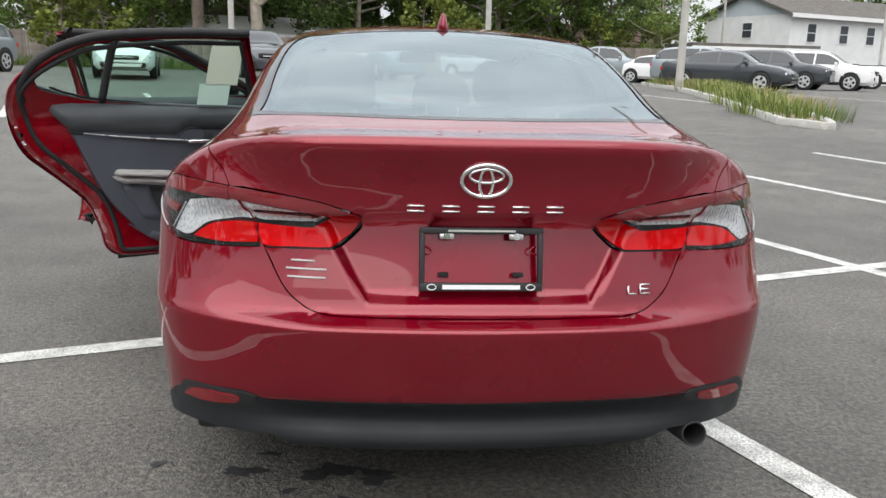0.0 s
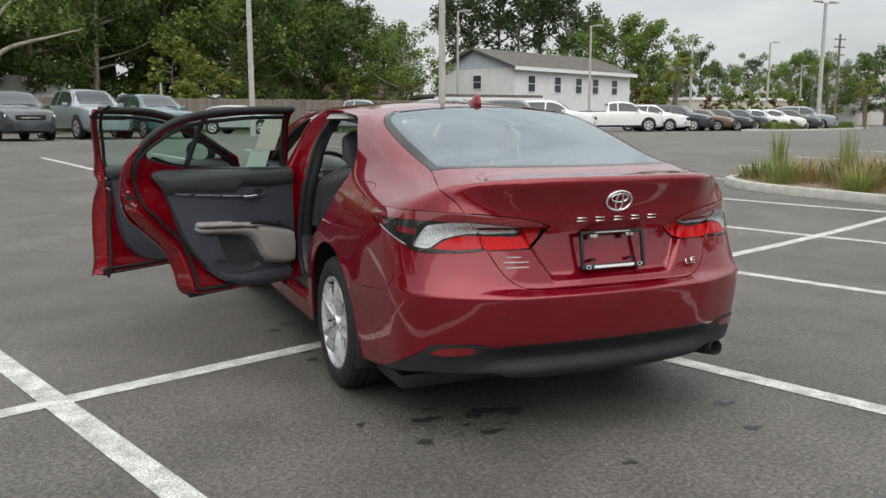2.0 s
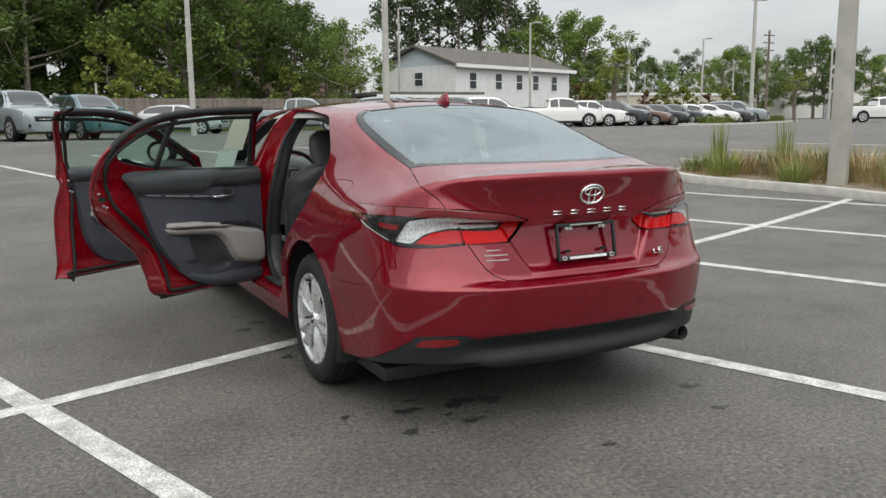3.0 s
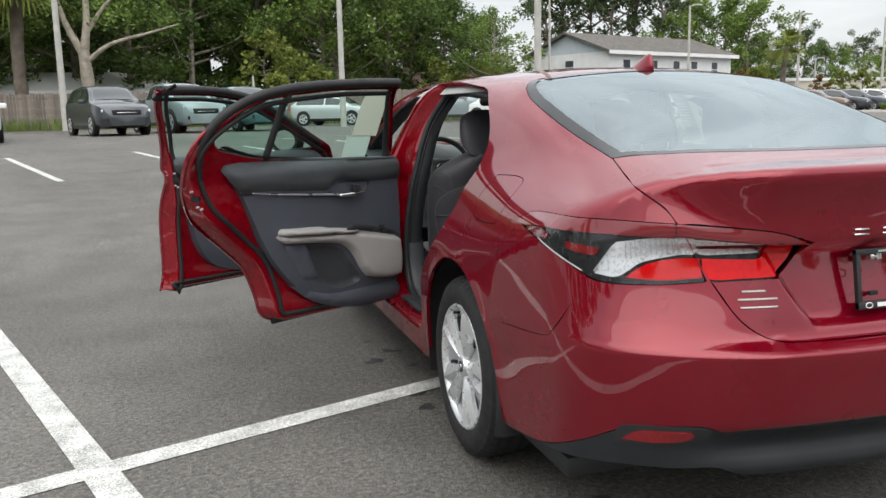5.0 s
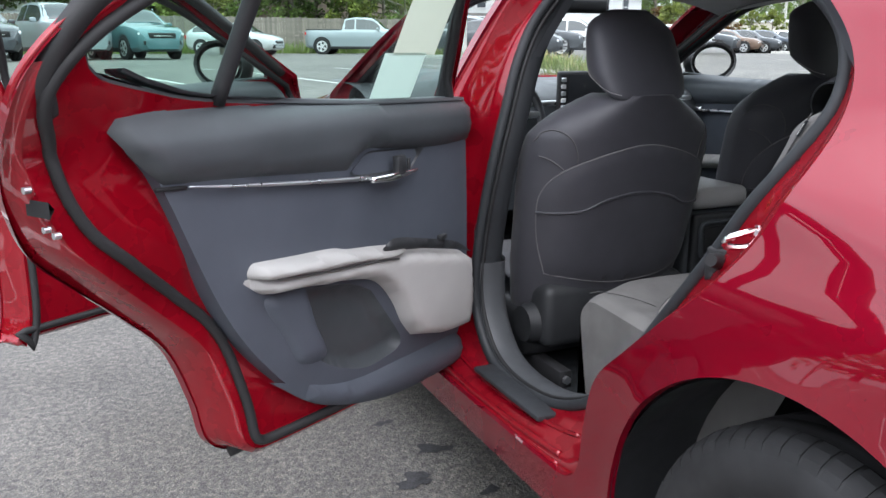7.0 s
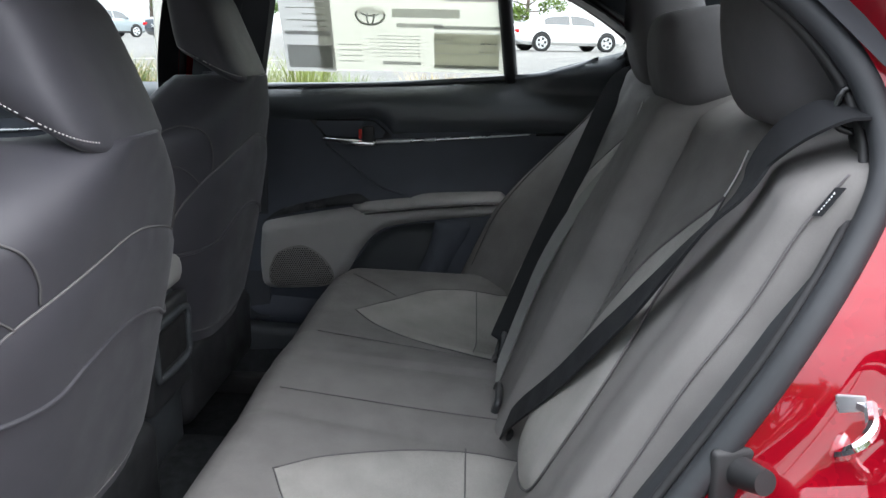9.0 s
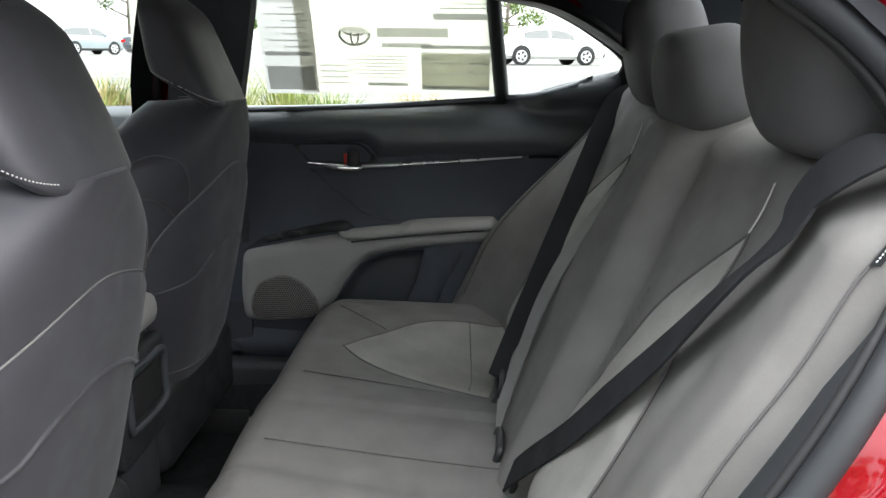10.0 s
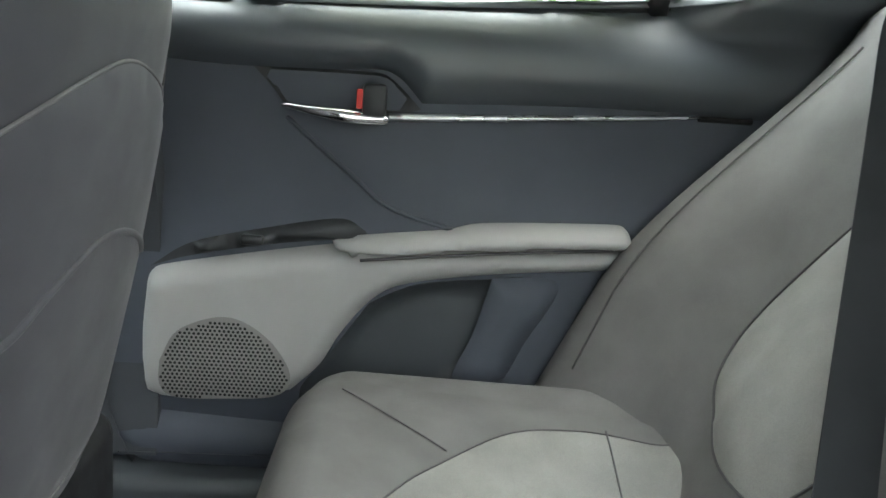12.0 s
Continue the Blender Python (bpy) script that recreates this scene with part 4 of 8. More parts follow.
def build_door(kind, sx, hinge, angle):
    M = (lambda m: m) if sx > 0 else mirrored
    line3 = door_rear if kind == "rear" else door_front
    ap = REAR_AP if kind == "rear" else FRONT_AP
    line = resample(yz(line3), .02)
    open_side = sx > 0
    door = part(f"{kind}_door", M(skin(SIDE, [line3, np.column_stack((ap[:, 0] * 0 - .7, shrink(ap, -.012)))], h=.028, gap=.004, fold=.02)), PAINT, car,
                "open red rear door showing its dark and light grey inside" if kind == "rear" and open_side else "open red front door" if open_side else "closed red door with dark grey inner panel")
    P = lambda n, m, mt, par=door, lb="": part(n, m, mt, par, lb)
    # red inner shell with its edge faces
    dd = door_depth
    edge = sweep_rings(line, [(.005, .004), (.006, .018), (.018, lambda q: dd(q) * .35), (.022, lambda q: dd(q) * .9), (.034, dd)])
    P("door_edge", M(edge), PAINT_IN)
    inner = [shrink(line, .034), shrink(ap, -.006)]
    v2, f = fill([resample(l, .025) for l in inner], .04)
    P("inner_shell", solid(M(face_to((lifted(v2, dd(v2)), [tuple(q) for q in f]), (1, 0, 0)))), PAINT_IN if open_side else BLACKTRIM)
    ap_r = resample(ap, .02)
    P("window_frame", solid(M(loft([lifted(shrink(ap_r, -.012), .003), lifted(shrink(ap_r, -.004), .012), lifted(ap_r, .02), lifted(shrink(ap_r, -.006), dd(ap_r))], close_v=True))), BLACKTRIM)
    # seal round the inside of the door
    s = shrink(line, .052 + (.022 * step(1.62, 1.45, line[:, 0]) * step(1.12, 1.0, line[:, 1]))[:, None] if kind == "rear" else .052)
    s = s[(s[:, 1] > .36) | (s[:, 0] < 5)]
    P("door_seal", M(tube(lifted(s, dd(s) + .004), .011, 8, True, up=(1, 0, 0))), RUBBER, lb="black rubber door seal")
    top = cr([(1.235, 1.075), (1.225, 1.135), (1.29, 1.24), (1.42, 1.322), (1.60, 1.366), (1.9, 1.388), (2.195, 1.394)]) if kind == "rear" else cr([(2.29, 1.394), (2.6, 1.388), (2.9, 1.335), (3.2, 1.205), (3.45, 1.075)])
    P("top_seal", M(tube(lifted(top, .012), .020, 8, up=(1, 0, 0))), RUBBER)
    # glass
    g2, gf = fill([resample(shrink(ap, -.006), .05)], .08)
    gl = P("door_glass", M((lifted(g2, .016), [tuple(q) for q in gf], [])), GREENGLASS if open_side else GLASS, lb="green tinted door window glass")
    gl.visible_shadow = False
    if kind == "rear":
        bar = np.array([(1.565, 1.07), (1.60, 1.345)])
        b3 = lifted(cr(bar, 8), .018)
        P("window_divider", M(tube(b3, .015, 6, up=(1, 0, 0), flat=1.2)), BLACKTRIM)
    # handle outside
    hy = 1.42 if kind == "rear" else 2.52
    hp = lifted([(hy + k * .055, .90 + .006 * math.sin(k)) for k in range(5)], -.028)
    hp[0, 0] += .03
    hp[-1, 0] += .03
    P("outer_handle", M(tube(cr(hp, 5), .012, 8, up=(1, 0, 0), flat=.8)), PAINT)
    # latch and fixings on the edge face
    ly = 1.268 if kind == "rear" else 2.42
    lz = .93
    near = line[line[:, 0] < line[:, 0].min() + .35]
    near = near[(near[:, 1] > .7) & (near[:, 1] < 1.1)]
    near = near[np.argsort(near[:, 1])]
    edge_y = lambda z: np.interp(z, near[:, 1], near[:, 0])
    ly = float(edge_y(lz)) + .008
    base = lifted([(ly + .02, lz)], .06)[0]
    lx = base[0]
    P("latch_slot", solid(M(((np.array([(lx - .01, ly + .012, lz - .012), (lx + .05, ly + .016, lz - .012), (lx + .05, ly + .016, lz + .014), (lx - .01, ly + .012, lz + .014), (lx, ly + .03, lz), (lx + .04, ly + .03, lz)])), [(0, 1, 2, 3), (0, 4, 5, 1), (3, 2, 5, 4)]))), HOLE)
    for dx, dz in ((.0, .03), (.0, -.035), (.022, -.042)):
        ey = float(edge_y(lz + dz)) + .021
        c = M((np.array([(lx + .012 + dx, ey - .004, lz + dz), (lx + .012 + dx, ey + .02, lz + dz)]), []))[0]
        P("latch_screw", cyl(c[0], c[0] + (c[1] - c[0]) * .45, .0055, seg=10), SATIN)
    # door card
    if kind == "rear":
        card = ring(cr([(2.335, 1.03), (1.95, 1.042), (1.56, 1.07), (1.42, 1.10), (1.30, 1.135)]), cr([(1.30, 1.135), (1.322, 1.08), (1.378, 1.0), (1.425, .93), (1.535, .68), (1.64, .53), (1.77, .415), (1.90, .372), (2.05, .355)]), cr([(2.05, .355), (2.22, .36), (2.31, .40), (2.345, .50)]), cr([(2.345, .50), (2.348, .8), (2.335, 1.03)]))
    else:
        card = ring(cr([(2.45, 1.035), (2.9, 1.03), (3.42, 1.05)]), cr([(3.42, 1.05), (3.53, .9), (3.52, .6), (3.44, .40)]), cr([(3.44, .40), (3.0, .36), (2.70, .40), (2.56, .52), (2.50, .75), (2.45, 1.035)]))
    if kind == "rear" and not open_side:
        card = ring(cr([(2.335, 1.03), (1.95, 1.042), (1.56, 1.07), (1.42, 1.10), (1.285, 1.125)]), cr([(1.285, 1.125), (1.30, 1.05), (1.35, .93), (1.48, .68), (1.62, .53), (1.77, .415), (1.90, .372), (2.05, .355)]), cr([(2.05, .355), (2.22, .36), (2.31, .40), (2.345, .50)]), cr([(2.345, .50), (2.348, .8), (2.335, 1.03)]))
    flat_place = lambda q, r: np.column_stack((card_x(q[:, 0], q[:, 1]) + r, q[:, 0], q[:, 1]))
    def kc(pts, n=8):
        """Trim lines of the rear doors; on the open one they sit a little further forward."""
        p = np.array(pts, float)
        if kind == "rear" and open_side:
            y = np.interp(p[:, 0], [1.3, 1.45, 1.57, 2.235, 2.35], [1.3, 1.44, 1.53, 2.325, 2.352])
            p = np.column_stack((y, p[:, 1] - np.interp(y, [1.4, 2.3], [.002, .028]) * (1 - step(.95, 1.01, p[:, 1])) * (1 + .6 * step(.62, .48, p[:, 1]))))
        return cr(p, n)
    pocket = kc([(1.925, .645), (1.86, .676), (1.755, .69), (1.70, .69), (1.72, .60), (1.80, .515), (1.90, .47), (1.97, .475), (2.02, .50), (1.975, .57), (1.925, .645)], 6)[:-1]
    loops = [resample(shrink(card, .004), .02)] + ([resample(pocket, .02)] if kind == "rear" else [])
    v2, f = fill(loops, .03)
    k = len(v2)
    rim = loops[0]
    cardv = np.vstack((flat_place(v2, 0), flat_place(rim, 0), np.column_stack((lifted(rim, 0)[:, 0] + dd(rim) - .002, shrink(rim, -.004)))))
    n = len(rim)
    cf = [tuple(q) for q in f] + [(k + i, k + (i + 1) % n, k + n + (i + 1) % n, k + n + i) for i in range(n)]
    P("door_card", solid(M((cardv, cf)), 50), TRIM, lb="dark slate inner door panel")
    sill = ring(kc([(2.34, 1.04), (1.95, 1.052), (1.56, 1.08), (1.42, 1.108), (1.298, 1.142)]), kc([(1.298, 1.142), (1.318, 1.08), (1.372, 1.0), (1.437, .942)]), kc([(1.437, .942), (1.62, .939), (1.872, .926)]), kc([(1.872, .926), (1.90, .955), (1.93, .966), (1.99, .962), (2.13, .957), (2.26, .962), (2.345, .965)]), kc([(2.345, .965), (2.35, 1.0), (2.34, 1.04)])) if kind == "rear" else \
        ring(cr([(2.44, 1.045), (2.9, 1.04), (3.42, 1.06)]), kc([(3.42, 1.06), (3.5, .95), (3.4, .92)]), kc([(3.4, .92), (2.9, .94), (2.455, .95)]), kc([(2.455, .95), (2.43, 1.0), (2.44, 1.045)]))
    if kind == "rear" and not open_side:
        sill = ring(kc([(2.34, 1.04), (1.95, 1.052), (1.56, 1.082), (1.42, 1.116), (1.265, 1.156)]), kc([(1.265, 1.156), (1.285, 1.05), (1.35, .938)]), kc([(1.36, .938), (1.62, .939), (1.872, .926)]), kc([(1.872, .926), (1.90, .955), (1.93, .966), (1.99, .962), (2.13, .957), (2.26, .962), (2.345, .965)]), kc([(2.345, .965), (2.35, 1.0), (2.34, 1.04)]))
    if kind == "rear":
        bq = cr([(2.335, 1.040), (1.95, 1.052), (1.56, 1.080), (1.42, 1.108), (1.35, 1.132)], 10)
        lean_in = (lambda q: np.zeros(len(q))) if open_side else (lambda q: .052 * step(1.04, 1.10, q[:, 1]) * step(1.66, 1.42, q[:, 0]))
        P("belt_seal", M(face_to(loft([lifted(bq, .018), lifted(bq, .030) + (0, 0, .006), np.column_stack((card_x(bq[:, 0], bq[:, 1]) + lean_in(bq) + .012, bq[:, 0], bq[:, 1] + .003)), np.column_stack((card_x(bq[:, 0], bq[:, 1]) + lean_in(bq) + .014, bq[:, 0], bq[:, 1] - .004))]), (0, 0, 1))), DASH if angle else DASHLIT)
    # The closed doors' pad and belt seal take the paler copy, as if lit.
    P("upper_pad", M(face_to(puff(sill, .024, .03, (lambda q, r: flat_place(q, r + lean_in(q))) if kind == "rear" else flat_place, .02), (1, 0, 0))), DASH if angle else DASHLIT, lb="charcoal soft upper door pad")
    if kind == "rear":
        recess = ring(kc([(2.095, .958), (1.95, .962), (1.915, .956), (1.872, .918)]), kc([(1.872, .918), (1.915, .908), (2.05, .908)]), kc([(2.05, .908), (2.072, .935), (2.095, .958)]))
        P("handle_recess", M(face_to(puff(recess, -.016, .015, lambda q, r: np.column_stack((card_x(q[:, 0], q[:, 1]) + .004 + r, q[:, 0], q[:, 1])), .015), (1, 0, 0))), BLACKTRIM)
        sp = kc([(1.915, .905), (1.75, .916), (1.60, .928), (1.495, .9365)], 8)
        s3 = np.column_stack((card_x(sp[:, 0], sp[:, 1]) + .012, sp))
        P("trim_strip", M(tube(s3, np.linspace(.0085, .002, len(s3)), 8, up=(1, 0, 0), flat=.7)), SATIN, lb="bright satin metal trim strip")
        sp2 = kc([(1.495, .9345), (1.42, .936)], 6)
        P("strip_groove", M(tube(np.column_stack((card_x(sp2[:, 0], sp2[:, 1]) + .003, sp2)), .004, 6, up=(1, 0, 0))), HOLE)
        lev = kc([(1.915, .902), (1.96, .903), (2.01, .907), (2.055, .912)], 6)
        l3 = np.column_stack((card_x(lev[:, 0], lev[:, 1]) + .020 + .006 * np.sin(np.linspace(0, 3, len(lev))), lev))
        P("inner_handle", M(tube(l3, np.concatenate((np.linspace(.010, .0135, 8), np.linspace(.0135, .004, len(l3) - 8))), 8, up=(1, 0, 0), flat=.8)), CHROME, lb="chrome inner door handle")
        fy, fz = (.103, -.018) if open_side else (0, 0)
        cupb = M((np.array([(-.742, 1.918 + fy, .905 + fz), (-.722, 1.95 + fy, .948 + fz)]), []))[0]
        lo, hi = cupb.min(0), cupb.max(0)
        P("lock_lever", box(lo, hi, .006, 2), BLACKTRIM)
        rb = M((np.array([(-.724, 1.949 + fy, .915 + fz), (-.718, 1.957 + fy, .94 + fz)]), []))[0]
        P("lock_mark", box(rb.min(0), rb.max(0), .001, 1), BLACKTRIM if open_side else REDBIT)
        beige = ring(kc([(2.232, .655), (2.225, .672), (2.19, .686), (1.98, .726), (1.86, .738)], 8), kc([(1.86, .738), (1.58, .752), (1.575, .730), (1.60, .713)]), kc([(1.60, .713), (1.75, .698), (1.87, .677), (1.92, .652), (1.962, .60), (1.99, .55), (2.03, .508)]), kc([(2.03, .508), (2.12, .492), (2.212, .488), (2.235, .51)]), kc([(2.235, .51), (2.238, .58), (2.232, .655)]))
        arm_short = (lambda q: np.column_stack((2.325 - (2.325 - np.asarray(q)[:, 0]) * .91, np.asarray(q)[:, 1] - .012 * step(2.0, 1.6, np.asarray(q)[:, 0])))) if open_side else np.asarray
        beige = arm_short(beige)
        P("armrest_panel", M(face_to(puff(beige, .046 if open_side else .034, .022, flat_place, .014), (1, 0, 0))), GREYTRIM, lb="light grey armrest panel")
        arm = ring(kc([(1.985, .735), (1.955, .712), (1.80, .728), (1.60, .745)]), kc([(1.60, .745), (1.572, .750), (1.566, .763), (1.575, .776)]), kc([(1.575, .776), (1.60, .780), (1.77, .770), (1.825, .757), (1.90, .747), (1.985, .735)]))
        arm = arm_short(arm)
        P("armrest", M(face_to(puff(arm, .066, .026, flat_place, .012), (1, 0, 0))), GREYTRIM, lb="light grey padded armrest")
        sm = arm_short(kc([(1.94, .716), (1.80, .733), (1.60, .753)], 8))
        P("armrest_seam", M(tube(np.column_stack((card_x(sm[:, 0], sm[:, 1]) + .047, sm)), .0022, 5, up=(1, 0, 0))), SEAM)
        sw = kc([(2.228, .678), (2.17, .716), (2.06, .745), (1.975, .762), (1.945, .752), (1.94, .737), (2.05, .722), (2.17, .697), (2.228, .678)], 6)[:-1]
        P("switch_panel", M(face_to(puff(sw, .012 if open_side else .028, .012, (lambda q, r: flat_place(q, r + .032)) if open_side else flat_place, .014), (1, 0, 0))), BLACKTRIM, lb="black window switch panel")
        b = M((np.array([(-.728, 2.07 + fy, .725 + fz), (-.716, 2.10 + fy, .738 + fz)]), []))[0]
        P("window_switch", box(b.min(0), b.max(0), .003, 2), BLACKTRIM)
        # Shallow pocket: the shade of a deeper one put into its darker trim.
        P("door_pocket", M(face_to(puff(pocket, -.024, .02, flat_place, .016), (1, 0, 0))), DASH)
        rail = kc([(1.755, .692), (1.66, .690), (1.70, .60), (1.735, .535), (1.80, .535), (1.775, .61), (1.755, .692)], 5)[:-1]
        P("pocket_panel", M(face_to(puff(rail, .012, .01, flat_place, .016), (1, 0, 0))), TRIM)
        if not open_side:
            spk = kc([(2.205, .555), (2.18, .60), (2.115, .622), (2.06, .595), (2.027, .545), (2.045, .512), (2.12, .503), (2.185, .502), (2.205, .52), (2.205, .555)], 6)[:-1]
            P("speaker_grille", M(face_to(puff(spk, .003, .01, lambda q, r: np.column_stack((card_x(q[:, 0], q[:, 1]) + .0345 + r, q[:, 0], q[:, 1])), .014), (1, 0, 0))), GRILLE, lb="perforated oval speaker grille")
            gy, gz = np.meshgrid(np.arange(2.025, 2.21, .0062), np.arange(.50, .625, .0054))
            gy[::2] += .0031
            q = np.stack((gy.ravel(), gz.ravel()), 1)
            q = q[inside(shrink(spk, .004), q)]
            dv, df = [], []
            for y, z in q:
                i = len(dv)
                dv += [(card_x(y, z) + .0382, y + .0021 * math.cos(a), z + .0021 * math.sin(a)) for a in np.linspace(0, 6.283, 6, endpoint=False)]
                df.append(tuple(range(i, i + 6)))
            P("grille_perforation", M(face_to((np.array(dv), df), (1, 0, 0))), HOLE)["kind"] = "stuff"
        crs = kc([(2.05, .895), (1.961, .824), (1.905, .782), (1.817, .756)], 8)
        if not open_side:
            P("panel_crease", M(tube(np.column_stack((card_x(crs[:, 0], crs[:, 1]) + .001, crs)), .0035, 6, up=(1, 0, 0))), TRIM)
        low = ring(kc([(1.66, .52), (1.85, .452), (2.05, .455), (2.22, .465)]), kc([(2.22, .465), (2.30, .43), (2.24, .375)]), kc([(2.24, .375), (2.0, .365), (1.80, .415), (1.66, .52)]))
        P("lower_pocket_lip", M(face_to(puff(low, .022, .03, flat_place, .02), (1, 0, 0))), TRIM)
    else:
        arm = ring(cr([(3.30, .70), (2.9, .735), (2.62, .765), (2.58, .75), (2.60, .70), (2.9, .68), (3.3, .64), (3.30, .70)]),)
        P("armrest", M(face_to(puff(arm, .06, .025, flat_place, .02), (1, 0, 0))), GREYTRIM, lb="light grey padded armrest")
        sp = cr([(3.2, .90), (2.9, .91), (2.56, .937)], 8)
        P("trim_strip", M(tube(np.column_stack((card_x(sp[:, 0], sp[:, 1]) + .012, sp)), np.linspace(.0085, .003, len(sp)), 8, up=(1, 0, 0), flat=.7)), SATIN)
        lev = cr([(3.16, .905), (3.24, .907), (3.30, .915)], 5)
        P("inner_handle", M(tube(np.column_stack((card_x(lev[:, 0], lev[:, 1]) + .024, lev)), .011, 8, up=(1, 0, 0))), CHROME)
        mirror_box = loft([[(-.80 - .10 - w * math.cos(a), 3.30 + dy, 1.10 + hgt * math.sin(a)) for a in np.linspace(0, 2 * math.pi, 20, endpoint=False)] for dy, w, hgt in ((.0, .120, .078), (-.006, .130, .088), (.03, .134, .092), (.07, .112, .076), (.10, .06, .036))], close_v=True)
        v, f, nn = mirror_box
        mb = P("door_mirror", solid(M((v, f + [tuple(range(80, 100))])), 60), BLACKTRIM, lb="black door mirror")
        ms = np.array([(-.90 - .103 * math.cos(a), 3.301, 1.10 + .063 * math.sin(a)) for a in np.linspace(0, 2 * math.pi, 28, endpoint=False)])
        part("mirror_glass", M((ms, [tuple(range(28))])), mat("mirror", (.9, .9, .9), .01, 1.0, var=0, rvar=0), door)
        part("mirror_stalk", M(tube([(-.80, 3.36, 1.075), (-.84, 3.34, 1.07), (-.88, 3.33, 1.06)], .022, 8)), BLACKTRIM, door)
    # low black sill seal
    bl = np.array([(y, .335) for y in np.linspace(1.62, 2.31, 14)]) if kind == "rear" else np.array([(y, .33) for y in np.linspace(2.42, 3.38, 18)])
    P("bottom_seal", M(tube(lifted(bl, .03), .014, 6, up=(1, 0, 0), flat=1.6)), RUBBER)
    if angle:
        hm = Matrix.Translation(hinge) @ Matrix.Rotation(radians(-angle), 4, "Z") @ Matrix.Translation(-Vector(hinge))
        door.matrix_basis = hm @ door.matrix_basis
    return door


DOOR_TURN = Matrix.Translation((-.86, 2.35, 0)) @ Matrix.Rotation(radians(-60), 4, "Z") @ Matrix.Translation((.86, -2.35, 0))
build_door("rear", 1, (-.86, 2.35, 0), 60)
build_door("rear", -1, (.86, 2.35, 0), 0)
build_door("front", 1, (-.90, 3.70, 0), 57)
build_door("front", -1, (.90, 3.70, 0), 0)

# body jambs round the openings
for sx in (1, -1):
    M = (lambda m: m) if sx > 0 else mirrored
    for nm, line3 in ((("rear", door_rear), ("front", door_front)) if sx < 0 else (("front", door_front),)):
        ln = resample(yz(line3), .02)
        wide = .035 + (.055 * step(1.85, 1.40, ln[:, 0]) * step(.42, .60, ln[:, 1]) * step(1.13, .93, ln[:, 1]) if nm == "rear" else 0)
        wide = wide + .03 * step(.50, .36, ln[:, 1])
        deep = .070 * step(1.75, 1.50, ln[:, 0]) * step(.36, .50, ln[:, 1]) * step(1.26, 1.08, ln[:, 1]) if nm == "rear" else np.zeros(len(ln))
        rows = [(.0, .004), (.004, .02), (.010, .030), (wide * .85, .062 + deep), (wide, .070 + deep), (wide + .008, .10 + deep)]
        part("door_jamb", solid(M(sweep_rings(ln, rows))), PAINT_IN, car, "red painted door opening" if sx > 0 else "")
        s = shrink(ln, (wide + .006)[:, None] if np.ndim(wide) else wide + .006)
        part("body_seal", M(tube(lifted(s, .085 + deep), .013, 8, True, up=(1, 0, 0))), RUBBER, car, "black rubber opening seal")
        ease = 1 - .75 * deep / .070
        shut_in = .17 * step(1.70, 1.50, ln[:, 0]) * step(1.05, 1.11, ln[:, 1]) if nm == "rear" else 0 * deep
        g = [lifted(shrink(ln, (wide + w * ease)[:, None]), d + deep + (shut_in if w > .035 else 0)) for w, d in ((.010, .095), (.018, .115), (.03, .13), (.034, .16), (.036, .165))]
        part("opening_trim", solid(M(loft(g, close_v=True)), 60), WELT, car, "dark plastic trim inside the door opening")
# the open left rear doorway: pressed red frame from the skin's edge to the black welt
WELT_LINE = cr([(-.575, 2.20, 1.335), (-.64, 2.235, 1.23), (-.685, 2.235, 1.13), (-.72, 2.225, 1.02), (-.752, 2.222, .90), (-.77, 2.236, .78), (-.78, 2.255, .65), (-.785, 2.26, .54), (-.785, 2.243, .46), (-.785, 2.195, .395), (-.785, 2.13, .356), (-.785, 2.02, .342),
                (-.785, 1.88, .355), (-.785, 1.757, .398), (-.785, 1.675, .447), (-.783, 1.612, .51), (-.778, 1.558, .592), (-.765, 1.478, .708), (-.748, 1.402, .823), (-.735, 1.343, .918), (-.705, 1.290, 1.003), (-.680, 1.262, 1.06), (-.658, 1.258, 1.105), (-.63, 1.280, 1.165), (-.605, 1.335, 1.225), (-.588, 1.43, 1.28), (-.575, 1.6, 1.32), (-.568, 1.9, 1.342), (-.566, 2.13, 1.346), (-.575, 2.20, 1.335)], 8)[:-1]


def by_angle(loop3, n=220, centre=(1.75, .80)):
    """A closed loop sampled at even angles round the doorway's middle."""
    q = resample(np.asarray(loop3, float), .006)
    a = np.arctan2(q[:, 2] - centre[1], q[:, 1] - centre[0])
    o = np.argsort(a)
    w = np.linspace(-math.pi, math.pi, n, endpoint=False)
    return np.stack([np.interp(w, a[o], q[o, i], period=2 * math.pi) for i in range(3)], 1)


edge_l = by_angle(seated(door_rear, SIDE))
edge_l[:, 0] += .006
welt_l = by_angle(WELT_LINE)
low_part = step(.42, .36, edge_l[:, 2])
frame_rows = []
for sy, ux, up in ((0, 0, 0), (.015, .05, 0), (.05, .10, 0), (.12, .115, .2), (.17, .17, .35), (.22, .27, .2), (.28, .36, .55), (.40, .55, .7), (.54, .78, .5), (.60, .85, .9), (.66, .89, 1), (.85, .95, .6), (1, 1, 0), (1.005, 1.12, 0)):
    p = edge_l + (welt_l - edge_l) * np.array((0, sy, sy))
    p[:, 0] = edge_l[:, 0] + (welt_l[:, 0] - edge_l[:, 0]) * ux
    p[:, 2] += .016 * up * low_part
    frame_rows.append(p)
part("door_jamb", solid(loft(frame_rows, close_v=True), 38), PAINT_IN, car, "red painted door opening")
mid_w = welt_l.mean(0)
inw = np.column_stack((np.zeros(len(welt_l)), mid_w[1] - welt_l[:, 1], mid_w[2] - welt_l[:, 2]))
